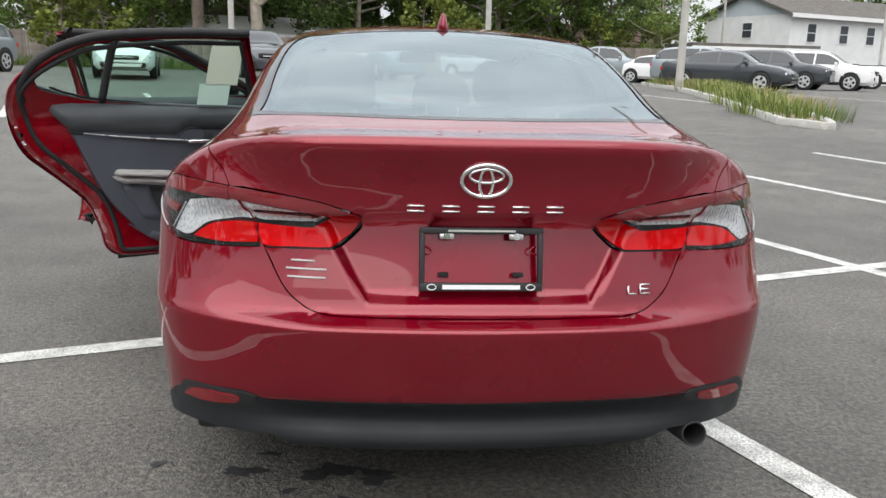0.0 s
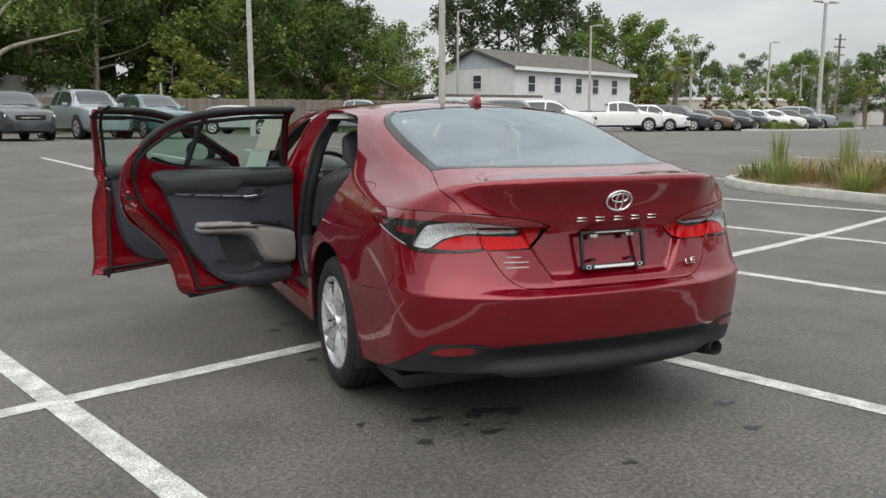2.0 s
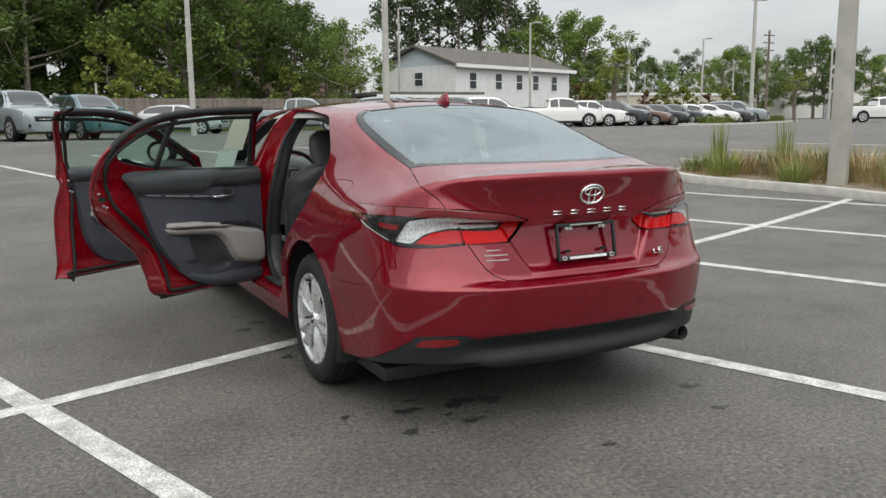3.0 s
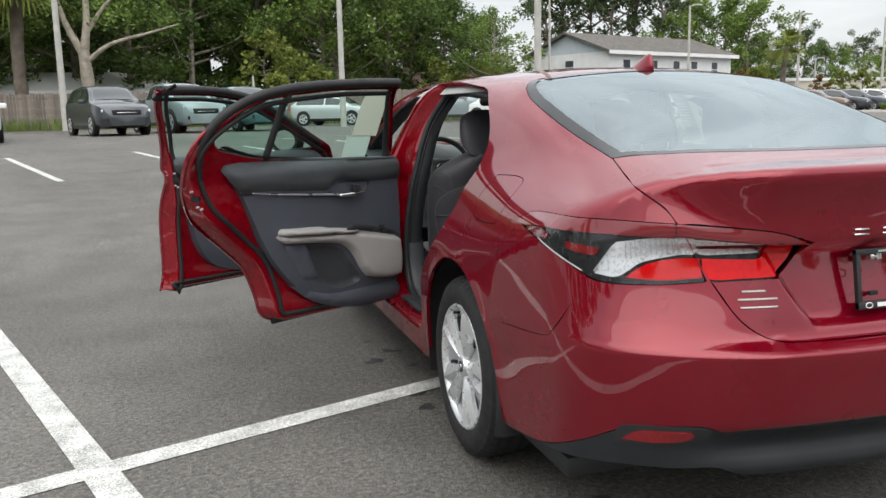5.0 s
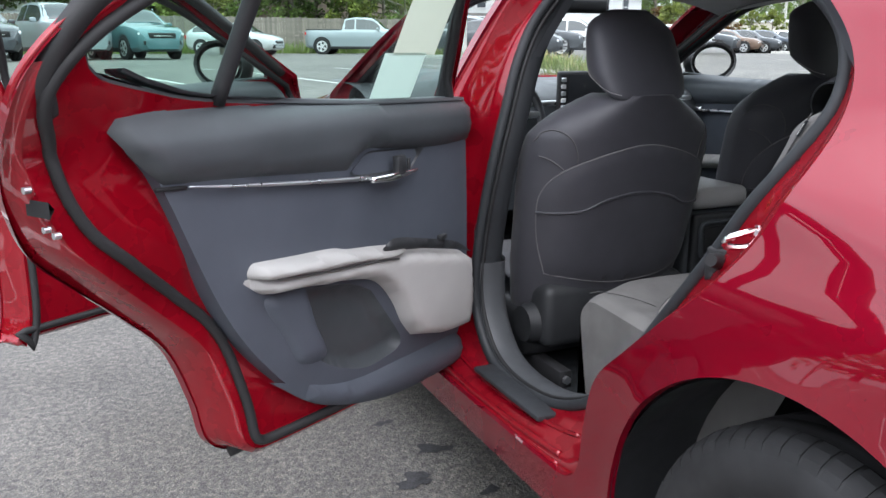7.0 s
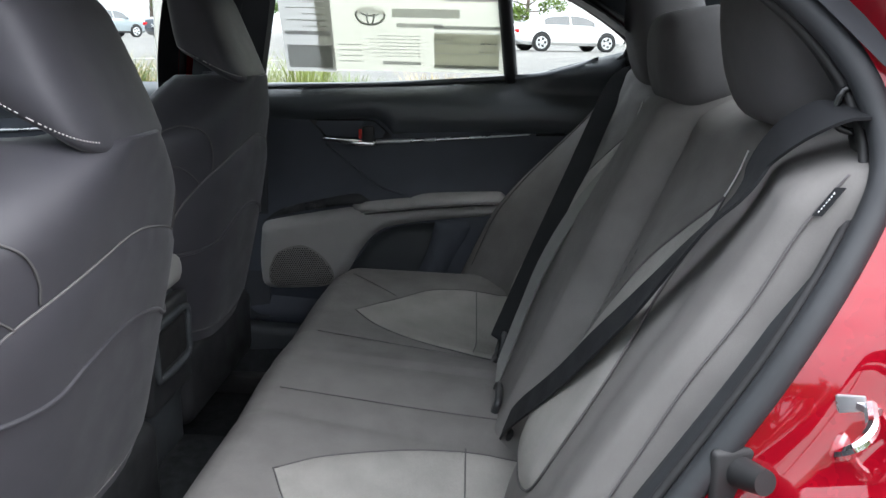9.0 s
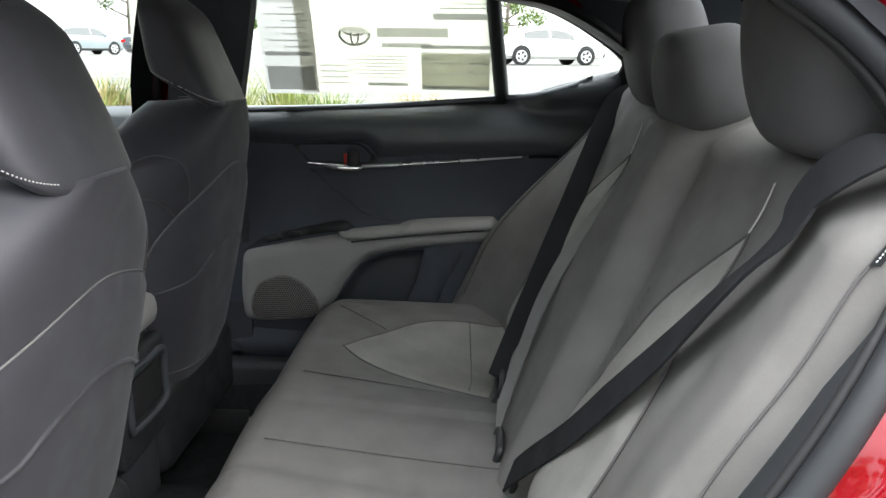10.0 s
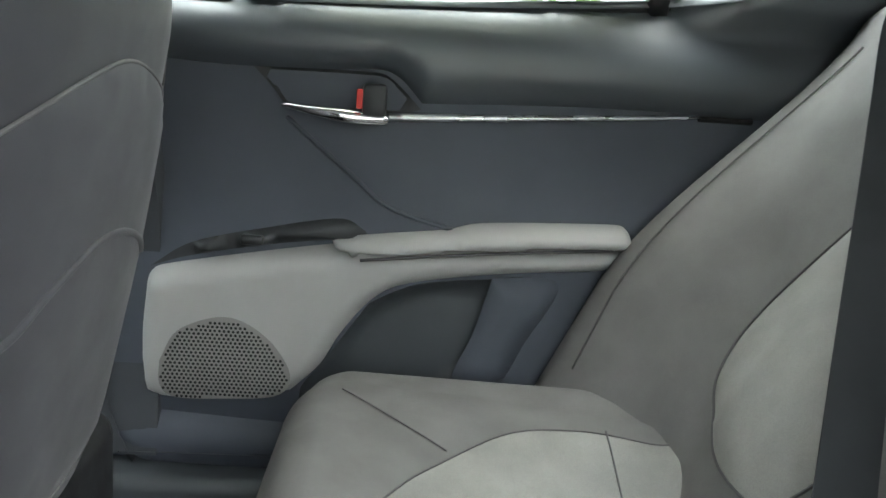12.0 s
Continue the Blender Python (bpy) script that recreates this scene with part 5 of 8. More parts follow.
inw /= np.linalg.norm(inw, axis=1, keepdims=True)
part("opening_welt", tube(welt_l + inw * .002, .0135, 10, True, up=(1, 0, 0)), WELT, car, "thick black rubber welt round the rear doorway")
part("welt_lip", tube(welt_l + inw * .015 + (.014, 0, 0), .0055, 8, True, up=(1, 0, 0)), RUBBER, car)
part("opening_trim", solid(loft([welt_l + inw * k + (d, 0, 0) for k, d in ((.004, .006), (.012, .022), (.014, .045), (.006, .070), (-.02, .085))], close_v=True), 60), WELT, car, "dark plastic trim inside the door opening")
# striker and buffer on the rear flange of that frame
sk = part("door_striker", solid(tube(cr([(-.772, 1.288, .893), (-.800, 1.298, .886), (-.812, 1.312, .876), (-.806, 1.322, .864), (-.790, 1.318, .860), (-.768, 1.304, .862)], 5), .0055, 8)), CHROME, car, "bright door striker loop")
part("striker_plate", box((-.012, -.002, -.026), (.012, .002, .026), .002, 2, pose(-.764, 1.296, .872, 0, 0, 58) @ pose(0, 0, 0, 0, 12, 0)), SATIN, sk)
for dz in (-.018, .018):
    part("striker_screw", cyl((-.780, 1.288 - dz * .2, .872 + dz), (-.764, 1.297 - dz * .2, .872 + dz), .005, seg=6), SATIN, sk)
kb = part("door_buffer", cyl((-.752, 1.384, .818), (-.787, 1.370, .826), .015, .011, 18), RUBBER, car, "black rubber door buffer")
part("buffer_base", box((-.023, -.030, -.006), (.023, .030, .006), .006, 3, Matrix.Translation((-.755, 1.386, .810)) @ Vector((-.93, -.30, .1)).to_track_quat("Z", "Y").to_matrix().to_4x4()), RUBBER, kb)
part("buffer_screw", cyl((-.756, 1.394, .792), (-.766, 1.391, .794), .0045, seg=10), DARKALLOY, kb)
# pressed ridges along the sill
for k, r in ((2, .005), (4, .007), (7, .006)):
    rail = frame_rows[k]
    rail = rail[(rail[:, 2] < .40) & (rail[:, 1] > 1.66) & (rail[:, 1] < 2.28)]
    part("sill_ridge", tube(rail[np.argsort(rail[:, 1])], r, 8, up=(1, 0, 0)), PAINT_IN, car)
part("scuff_plate", box((-.852, 1.80, .352), (-.796, 2.13, .366), .006, 2), WELT, car, "dark plastic sill plate")


# ---- cabin ----
def grid_skin(us, vs, at):
    return loft([[at(u, v) for v in vs] for u in us])


def ribbon(path, width, across, thick=.0016):
    """A flat strap along a path; across: the way of its width."""
    p = np.array(path, float)
    a = np.array(across, float)
    a = np.broadcast_to(a, p.shape) / np.linalg.norm(a, axis=-1, keepdims=True)
    t = np.gradient(p, axis=0)
    n = np.cross(t, a)
    n /= np.linalg.norm(n, axis=1, keepdims=True) + 1e-9
    rows = [p - a * width / 2 - n * thick, p + a * width / 2 - n * thick, p + a * width / 2 + n * thick, p - a * width / 2 + n * thick]
    return solid(loft(rows, close_u=True), 50)


def seam_on(at, pts, r=.0011, material=None, parent=None, name="seam", lift=(0, 0, .001)):
    q = cr(pts, 8)
    part(name, tube(np.array([at(*p) for p in q]) + np.array(lift), r, 5, up=(.3, .5, .8)), material or SEAM, parent)


# floor, tunnel, sills
part("cabin_floor", grid_skin(np.linspace(-.74, .74, 40), np.linspace(1.55, 3.6, 30), lambda x, y: (x, y, .245 + .13 * float(step(.17, .09, abs(x))) + .10 * float(step(.60, .74, abs(x))) + .004 * math.sin(x * 60) * math.cos(y * 50))), CARPET, car, "black carpet floor")
for s in (-1, 1):
    mt = box((s * .40 - .25 if s < 0 else .15, 1.98, .252), (-.15 if s < 0 else .65, 2.62, .262), .005, 2)
    part("floor_mat", mt, CARPET, car)
    part("sill_trim", box((min(s * .70, s * .79), 2.36 if s < 0 else 1.60, .25), (max(s * .70, s * .79), 3.45, .385), .02, 3), DASH, car)
# rounded grey trim inside the foot of the open rear doorway
foot = WELT_LINE[(WELT_LINE[:, 2] < .62) & (WELT_LINE[:, 2] > 0)][:, 1:]
way = np.gradient(foot, axis=0)
way = np.column_stack((way[:, 1], -way[:, 0])) / np.hypot(way[:, 0], way[:, 1])[:, None]
if way[len(way) // 2, 1] < 0:
    way = -way
foot_rows = [np.column_stack((np.full(len(foot), x), foot + way * d)) for x, d in ((-.786, .0), (-.776, .014), (-.764, .020), (-.740, .021), (-.715, .017), (-.700, .008), (-.690, -.008), (-.684, -.03), (-.682, -.135))]
part("sill_trim", face_to(loft(foot_rows), (0, 0, 1)), FOOTTRIM, car, "grey plastic trim round the rear doorway foot")
# rear bench
def cush_z(x, y):
    a = x if x > 0 else abs(x + .06)
    dip = math.exp(-((a - .36) / (.20 if a < .36 else .13)) ** 2)
    z = .592 - .29 * (1.93 - y) * dip - (.07 - .05 * float(step(.36, .55, a))) * (1.93 - y) * (1 - dip) + .012 * math.exp(-(a / .10) ** 2)
    z -= .055 * float(step(.62, .715, a) if x > 0 else step(.55, .635, a)) + .02 * float(step(1.55, 1.46, y))
    z -= .006 * math.exp(-((a - .155) / .012) ** 2) + .005 * math.exp(-((a - .60 + .1 * (1.9 - y)) / .012) ** 2) * float(step(2.0, 1.9, y))
    return z


def cush_at(x, t):
    """t runs from the back (0) over the top to the front (1) and down (2)."""
    fy = 2.015 - .05 * float(step(.55, .74, abs(x)) if x > 0 else step(.47, .64, abs(x)))
    if t <= 1:
        y = 1.42 + t * (fy - .06 - 1.42)
        return (x, y, cush_z(x, y))
    s = t - 1
    z0 = cush_z(x, fy - .06)
    if s < .4:
        a = s / .4 * math.pi / 2
        return (x, fy - .06 + .06 * math.sin(a), z0 - .06 + .06 * math.cos(a))
    k = (s - .4) / .6
    return (x, fy - .05 * k, z0 - .06 - k * (z0 - .06 - .27))


bench = part("rear_bench", grid_skin(np.linspace(-.64, .72, 97), np.linspace(0, 2, 60), cush_at), CLOTH, car, "charcoal cloth rear bench with light grey inserts")
end_l = lambda x: [cush_at(x, t) for t in np.linspace(0, 2, 60)]
for x in (-.64, .72):
    e = np.array(end_l(x))
    lowr = e.copy()
    lowr[:, 2] = .27
    part("cushion_side", face_to(loft([e, lowr]), (math.copysign(1, x), 0, 0)), CLOTH, bench)
top_at = lambda x, y: (x, y, cush_z(x, y) + .001)
INSERT = [(.315, 1.900), (.41, 1.850), (.50, 1.76), (.525, 1.67), (.52, 1.58), (.51, 1.50), (.33, 1.49), (.185, 1.50), (.165, 1.58), (.175, 1.67), (.205, 1.76), (.255, 1.845), (.315, 1.900)]
for s in (-1, 1):
    off = 0 if s > 0 else -.07
    lp = cr(INSERT, 6)[:-1] * (s, 1) + (off, 0)
    part("seat_insert", face_to(puff(lp, .006, .02, lambda q, r: np.array([(x, y, cush_z(x, y) + .0005 + k) for (x, y), k in zip(q, r)]), .018), (0, 0, 1)), CLOTHLIGHT, bench, "light grey cloth seat insert")
    ring_path = np.array([top_at(*p) for p in lp])
    part("insert_piping", tube(ring_path, .0013, 5, True), SEAM, bench)
    seam_on(top_at, [(s * .17 + off, 1.632), (s * .34 + off, 1.628), (s * .522 + off, 1.634)], parent=bench, lift=(0, 0, .007))
    seam_on(top_at, [(s * .15, 1.46), (s * .155, 1.7), (s * .15, 1.95)], parent=bench)
    seam_on(top_at, [(s * .56 + off, 1.945), (s * .50 + off, 1.885), (s * .455 + off, 1.825)], parent=bench)


def back_y(x, z):
    a = abs(x)
    y = 1.55 - .46 * (z - .52)
    bol = float(step(.47, .70, a) if x > 0 else step(.34, .69, a))
    y += bol * (.15 - .14 * float(step(.70, 1.10, z)) if x > 0 else .065 - .035 * float(step(.70, 1.05, z)))
    groove = .105 + .22 * max(1.08 - z, 0)
    y += .050 * float(step(groove + .02, groove - .05, a)) + .018 * math.exp(-((a - .37) / .12) ** 2) * float(step(1.0, .86, z))
    y -= .020 * math.exp(-((a - groove) / .018) ** 2) + .004 * math.exp(-((a - .56) / .022) ** 2)
    y -= .024 * math.exp(-((z - .99) / .11) ** 2) * math.exp(-((a - .36) / .12) ** 2)
    y += .03 * math.exp(-((z - .66) / .1) ** 2) * math.exp(-((a - .37) / .15) ** 2)
    return y - (.14 * max((a - .71) / .075, 0) ** 2.4 if x > 0 else .14 * max((a - .664) / (.040 - .010 * float(step(.85, 1.02, z))), 0) ** 2)


def back_at(x, t):
    zt = 1.105 + (.055 * float(step(.45, .66, x)) if x > 0 else 0) - .03 * float(step(.55, .74, abs(x))) - .05 * float(step(.70, .79, abs(x))) + .02 * math.exp(-(x / .12) ** 2)
    if t <= 1:
        z = .44 + t * (zt - .06 - .44)
        return (x, back_y(x, z), z)
    a = (t - 1) * math.pi / 2
    z0 = zt - .06
    y0 = back_y(x, z0)
    return (x, y0 - .14 * (1 - math.cos(a)) * .9 - .02 * (t - 1), z0 + .06 * math.sin(a))


backr = part("rear_backrest", face_to(grid_skin(np.linspace(-.725, .785, 141), np.linspace(0, 2, 56), back_at), (0, 1, .4)), CLOTH, car, "charcoal cloth rear seat back with light grey inserts")
BACKIN = [(.30, .60), (.262, .68), (.268, .78), (.295, .87), (.335, .945), (.372, .986), (.385, .980), (.435, .912), (.48, .845), (.508, .766), (.515, .69), (.495, .635), (.42, .605), (.30, .60)]
SIDE_SEAM = [(-.684, .60), (-.6837, .767), (-.682, .855), (-.6805, .927), (-.6775, .996), (-.6776, 1.03), (-.6794, 1.068)]
on_back = lambda x, z: (x, back_y(x, z) + .002, z + .001)
for s in (-1, 1):
    lp = cr(BACKIN, 6)[:-1] * (s, 1)
    part("back_insert", face_to(puff(lp, .008, .03, lambda q, r: np.array([(x, back_y(x, z) + .001 + k, z) for (x, z), k in zip(q, r)]), .018), (0, 1, 0)), CLOTHLIGHT, backr, "light grey cloth seat back insert")
    part("insert_piping", tube(np.array([on_back(*p) for p in lp]), .0018, 5, True), SEAM, backr)
    seam_on(on_back, [(s * .385, 1.05), (s * .383, 1.02), (s * .376, .99)], .0013, STITCH, backr, "stitched_seam")
    for k in range(12):
        z = .88 - k * .013
        seam_on(on_back, [(s * (.225 + .02 * k / 12), z), (s * (.226 + .02 * k / 12), z - .004), (s * (.227 + .02 * k / 12), z - .008)], .0007, PIPING, backr, "stitch")
    seam_on(on_back, [(.655, .60), (.672, .8), (.680, .95), (.672, 1.04)] if s > 0 else SIDE_SEAM, .0014, SEAM, backr)
# centre armrest outline and side tag
tag_at = lambda z, d, out: (float(np.interp(z, [1.03, 1.06], [-.6776, -.6788])) + d - out, back_y(float(np.interp(z, [1.03, 1.06], [-.6776, -.6788])) + d, z) + out * .4, z)
part("seat_tag", solid(loft([[tag_at(z, d, .0022) for z in np.linspace(1.032, 1.0585, 5)] for d in (.0010, 0, -.0010)])), BELT, backr, "small black side airbag tag with pale lettering")
for k in range(7):
    z = 1.0355 + .0028 * k
    part("tag_letters", tube([tag_at(z, .0003, .0030), tag_at(z + .0016, .0003, .0030)], .0006, 5), WHITE, backr)


def headrest(w, h, d, at, lean, parent, material, name="headrest"):
    """A padded headrest, its base at at."""
    def p(u, v):
        cu, su = math.cos(u), math.sin(u)
        e = .55
        x = math.copysign(abs(cu) ** e, cu) * w / 2 * (1 - .16 * ((1 + math.sin(v)) / 2))
        y = math.copysign(abs(su) ** .7, su) * d / 2
        k = abs(math.cos(v)) ** .35
        z = (math.sin(v) * .5 + .5) * h
        return Vector((x * k, y * k, z))
    m = Matrix.Translation(at) @ Matrix.Rotation(radians(lean), 4, "X")
    rows = [[m @ p(u, v) for u in np.linspace(0, 2 * math.pi, 40, endpoint=False)] for v in np.linspace(-math.pi / 2, math.pi / 2, 22)]
    ob = part(name, solid(loft(rows, close_v=True), 70), material, parent, "padded headrest")
    return ob


for x, h in ((-.40, .22), (.40, .22), (.0, .16)):
    side = abs(x) > .1
    headrest(.29 if side else .25, h, .15 if side else .14, (x, 1.235 if side else 1.265, 1.092 if side else 1.075), -10, backr, HEADCLOTH)
    for k in (-.06, .06):
        part("headrest_post", cyl((x + k, 1.215, 1.02), (x + k, 1.215, 1.12), .006, seg=8), SATIN, backr)
part("parcel_shelf", box((-.66, .42, 1.06), (.66, 1.14, 1.085), .01), DASH, car, "dark rear parcel shelf")
for s in (-1, 1):
    part("shelf_speaker", cyl((s * .42, .75, 1.083), (s * .42, .75, 1.09), .085, seg=32), BLACKTRIM, car)

# belts and buckles
def belt_path(pts, lift=.016):
    """A strap's line lying on the seat back: (x, z) each."""
    return cr([(x, back_y(x, z) + lift, z) for x, z in pts], 8)


near_run = cr([(-.640, 1.272, 1.124), (-.636, 1.305, 1.118), (-.620, 1.330, 1.098), (-.600, 1.342, 1.075), (-.597, 1.356, 1.042), (-.575, 1.377, 1.003), (-.543, 1.400, .957), (-.497, 1.433, .888), (-.44, 1.472, .812), (-.375, 1.510, .732), (-.285, 1.550, .646), (-.215, 1.566, .590), (-.178, 1.570, .562)], 6)
along = np.gradient(near_run, axis=0)
along /= np.linalg.norm(along, axis=1, keepdims=True)
lay = np.cross(along, (0, .91, .42))
lay /= np.linalg.norm(lay, axis=1, keepdims=True)
over = np.cross(lay, along)
twist = np.interp(near_run[:, 2], [.60, .70, .80, .89, .95, 1.0, 1.02, 1.06, 1.10], [.0, -.02, .06, -.04, -.20, -.36, -.33, .04, .12])[:, None]
part("seat_belt", ribbon(near_run, .047, lay * np.cos(twist) + over * np.sin(twist)), BELT, car, "black seat belt across the backrest")
part("belt_guide", box((-.655, 1.258, 1.106), (-.632, 1.276, 1.134), .007, 3), BLACKTRIM, car)
part("guide_frame", tube(cr([(-.634, 1.262, 1.142), (-.630, 1.288, 1.140), (-.630, 1.290, 1.108), (-.634, 1.264, 1.106), (-.634, 1.262, 1.142)], 5)[:-1], .0035, 8, True), FRIT, car, "glossy black belt guide frame")
far_run = cr([(.66, 1.235, 1.12), (.632, 1.290, 1.098), (.60, 1.325, 1.06), (.505, 1.376, .968), (.41, 1.426, .876), (.315, 1.477, .784), (.22, 1.527, .692), (.135, 1.572, .606), (.128, 1.576, .596)], 6)
part("seat_belt", ribbon(far_run, .048, (.45, .75, .30)), BELT, car, "black seat belt across the backrest")
centre_run = np.vstack((belt_path([(.165, 1.07), (.15, .98), (.125, .87), (.085, .77), (.03, .68), (-.04, .60)], .018), [(-.10, 1.586, .570)]))
# Paler than the other belts: light falling on the strap put into its colour.
part("seat_belt", ribbon(centre_run, .046, (.86, .1, .45)), mat("lit_belt_webbing", (.14, .14, .135), .5, var=.1, bump=.4, fine=1400), car, "centre seat belt in a paler, lit tone")
for x, y, z, rz in ((-.150, 1.556, .528, 25), (.125, 1.572, .555, -10), (-.085, 1.578, .537, 10)):
    b = part("belt_buckle", box((-.024, -.014, -.055), (.024, .014, .045), .008, 3, pose(x, y, z, 38, 0, rz)), BLACKTRIM, car, "black belt buckle with red button")
    part("buckle_button", box((-.016, .006, .036), (.016, .0155, .0475), .002, 2, pose(x, y, z, 38, 0, rz)), REDBIT, b)
    part("buckle_strap", ribbon([tuple(pose(x, y, z, 38, 0, rz) @ Vector((0, 0, k))) for k in (-.05, -.08, -.12)], .04, tuple(pose(0, 0, 0, 38, 0, rz) @ Vector((1, 0, 0)))), BELT, b)
for x, y, z in ((.125, 1.578, .590), (-.10, 1.588, .575), (-.162, 1.566, .552)):
    part("belt_tongue", tube(cr([(x - .032, y, z - .012), (x - .034, y - .006, z + .010), (x, y - .008, z + .016), (x + .034, y - .006, z + .010), (x + .032, y, z - .012), (x, y + .004, z - .016), (x - .032, y, z - .012)], 5)[:-1], .0065, 8, True), BLACKTRIM, car, "black belt tongue")


# front seats
def front_seat(cx, ahead=0.0, rise=0.0):
    up = lambda z: z + rise * float(step(.72, .95, z))
    yr = lambda z: 2.205 + ahead - .215 * (z - .45)
    D = .125

    def sec(z):
        """Half width and front padding by height."""
        w = float(np.interp(z, [.36, .45, .60, .80, .90, .945, .97, 1.0, 1.03, 1.05], [.215, .25, .272, .285, .284, .274, .25, .205, .15, .10]))
        d = float(np.interp(z, [.36, .5, .9, 1.0, 1.05], [.03, .05, .05, .03, .0]))
        return w, d

    def wrap(s, z):
        """How far the back rounds forward towards the side."""
        return D * (1 - max(1 - s ** 3.4, 0) ** .62)
    rows = []
    for z in np.concatenate((np.linspace(.37, .93, 28), np.linspace(.94, 1.05, 14))):
        w, d = sec(z)
        row = []
        for a in np.linspace(0, 2 * math.pi, 64, endpoint=False):
            ca, sa = math.cos(a), math.sin(a)
            x = math.copysign(abs(ca) ** .62, ca) * w
            s = abs(x) / w
            y = yr(z) + (wrap(s, z) if sa < 0 else D + d * abs(sa) ** .75 + .05 * float(step(.45, .9, s)) * abs(sa) ** .5)
            row.append((cx + x, y, up(z)))
        rows.append(row)
    v, f, n = loft(rows, close_v=True)
    k = (len(rows) - 1) * 64
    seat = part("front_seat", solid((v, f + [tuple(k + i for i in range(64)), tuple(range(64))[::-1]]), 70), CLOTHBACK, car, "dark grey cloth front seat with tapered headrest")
    rear = lambda x, z: (cx + x, yr(z) + wrap(min(abs(x) / sec(z)[0], 1), z) - .002, up(z))
    pan = cr([(-.225, .57), (-.25, .66), (-.262, .76), (-.257, .808), (-.235, .845), (-.19, .876), (-.10, .906), (0, .922), (.10, .906), (.19, .876), (.235, .845), (.257, .808), (.262, .76), (.25, .66), (.225, .57), (0, .535), (-.225, .57)], 6)[:-1]
    part("back_panel", face_to(puff(pan, .007, .03, lambda q, r: np.array([np.array(rear(x, z)) - (0, k, 0) for (x, z), k in zip(q, r)]), .02), (0, -1, 0)), CLOTHBACK, seat, "dark grey cloth seat back panel")
    part("panel_seam", tube(np.array([rear(*p) for p in pan]), .0020, 5, True, up=(0, 1, 0)), PIPING, seat)
    pk = cr([(-.264, .745), (-.20, .748), (-.155, .755), (-.11, .776), (-.05, .791), (0, .795), (.05, .791), (.11, .776), (.155, .755), (.20, .748), (.264, .745)], 8)
    part("pocket_edge", tube(np.array([rear(*p) for p in pk]) - (0, .007, 0), .0040, 6, up=(0, 1, 0)), CLOTHBACK, seat)
    for s in (-1, 1):
        for run in ([(.276, .931), (.266, .950), (.250, .961), (.237, .963), (.221, .954), (.206, .934), (.195, .907), (.192, .882)], [(.271, .896), (.254, .890), (.234, .875), (.218, .860)]):
            part("shoulder_seam", tube(np.array([rear(s * x, z) for x, z in cr(run, 6)]), .0018, 5, up=(0, 1, 0)), SEAM, seat)

    def hr_at(a, h, grow=0.0):
        """The headrest: its back slants forward, its bottom rises to the front."""
        ca, sa = math.cos(a), math.sin(a)
        inset = .018 * max(1 - h / .07, 0) ** 2 + .055 * max((h - .74) / .26, 0) ** 2.2
        hw = float(np.interp(h, [0, .25, .6, 1], [.122, .132, .128, .112])) - inset + grow
        y0 = 2.083 + ahead + .095 * h - grow
        y1 = 2.235 + ahead + .02 * h + grow
        dy = (y1 - y0) / 2 - inset * .8
        x = math.copysign(abs(ca) ** .5, ca) * hw
        k = math.copysign(abs(sa) ** .6, sa)
        fy = (k + 1) / 2
        return (cx + x, (y0 + y1) / 2 + k * dy, 1.028 + rise + .235 * h + .075 * fy * (1 - h) - .02 * (1 - fy) * (abs(x) / .13) ** 2 * h)
    hrows = [[hr_at(a, h) for a in np.linspace(0, 2 * math.pi, 48, endpoint=False)] for h in (0, .015, .035, .07, .14, .24, .35, .46, .57, .67, .74, .80, .86, .91, .95, .98, 1)]
    v, f, n = loft(hrows, close_v=True)
    k = 16 * 48
    part("headrest", solid((v, f + [tuple(k + i for i in range(48)), tuple(range(48))[::-1]]), 60), CLOTHBACK, seat, "tapered padded headrest")
    for i in range(30):
        a = math.pi * (.78 + .55 * i / 30)
        q = [hr_at(a + da, .085, .0006) for da in (0, .028)]
        part("stitch", tube(q, .0009, 5), STITCH, seat)
    rowc = []
    for y in np.linspace(2.28 + ahead, 2.86 + ahead, 16):
        t = (y - 2.28 - ahead) / .58
        rowc.append([(cx + x, y, .47 + .05 * t + .04 * float(step(.17, .25, abs(x))) - .02 * float(step(.93, 1, t)) - .06 * float(step(.25, .275, abs(x)))) for x in np.linspace(-.24, .24, 25)])
    part("seat_cushion", face_to(loft(rowc), (0, 0, 1)), HEADCLOTH, seat)
    part("seat_base", box((cx - .255, 2.27 + ahead, .31), (cx + .255, 2.85 + ahead, .465), .03, 3), BLACKTRIM, seat)
    part("seat_lower_back", box((cx - .235, 2.19 + ahead, .36), (cx + .235, 2.33 + ahead, .54), .03, 3), BLACKTRIM, seat, "black plastic lower seat back")
    for s in (-1, 1):
        part("recliner_cover", cyl((cx + s * .235, 2.265 + ahead, .42), (cx + s * .266, 2.265 + ahead, .42), .058, .050, 24), BLACKTRIM, seat)
        part("seat_rail", box((cx + s * .19 - .02, 2.15 + ahead, .255), (cx + s * .19 + .02, 2.85 + ahead, .31), .006), DARKALLOY, seat)
        part("rail_bolt", cyl((cx + s * .19, 2.165 + ahead, .285), (cx + s * .19, 2.14 + ahead, .285), .012, seg=6), SATIN, seat)
    return seat


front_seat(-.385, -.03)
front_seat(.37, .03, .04)
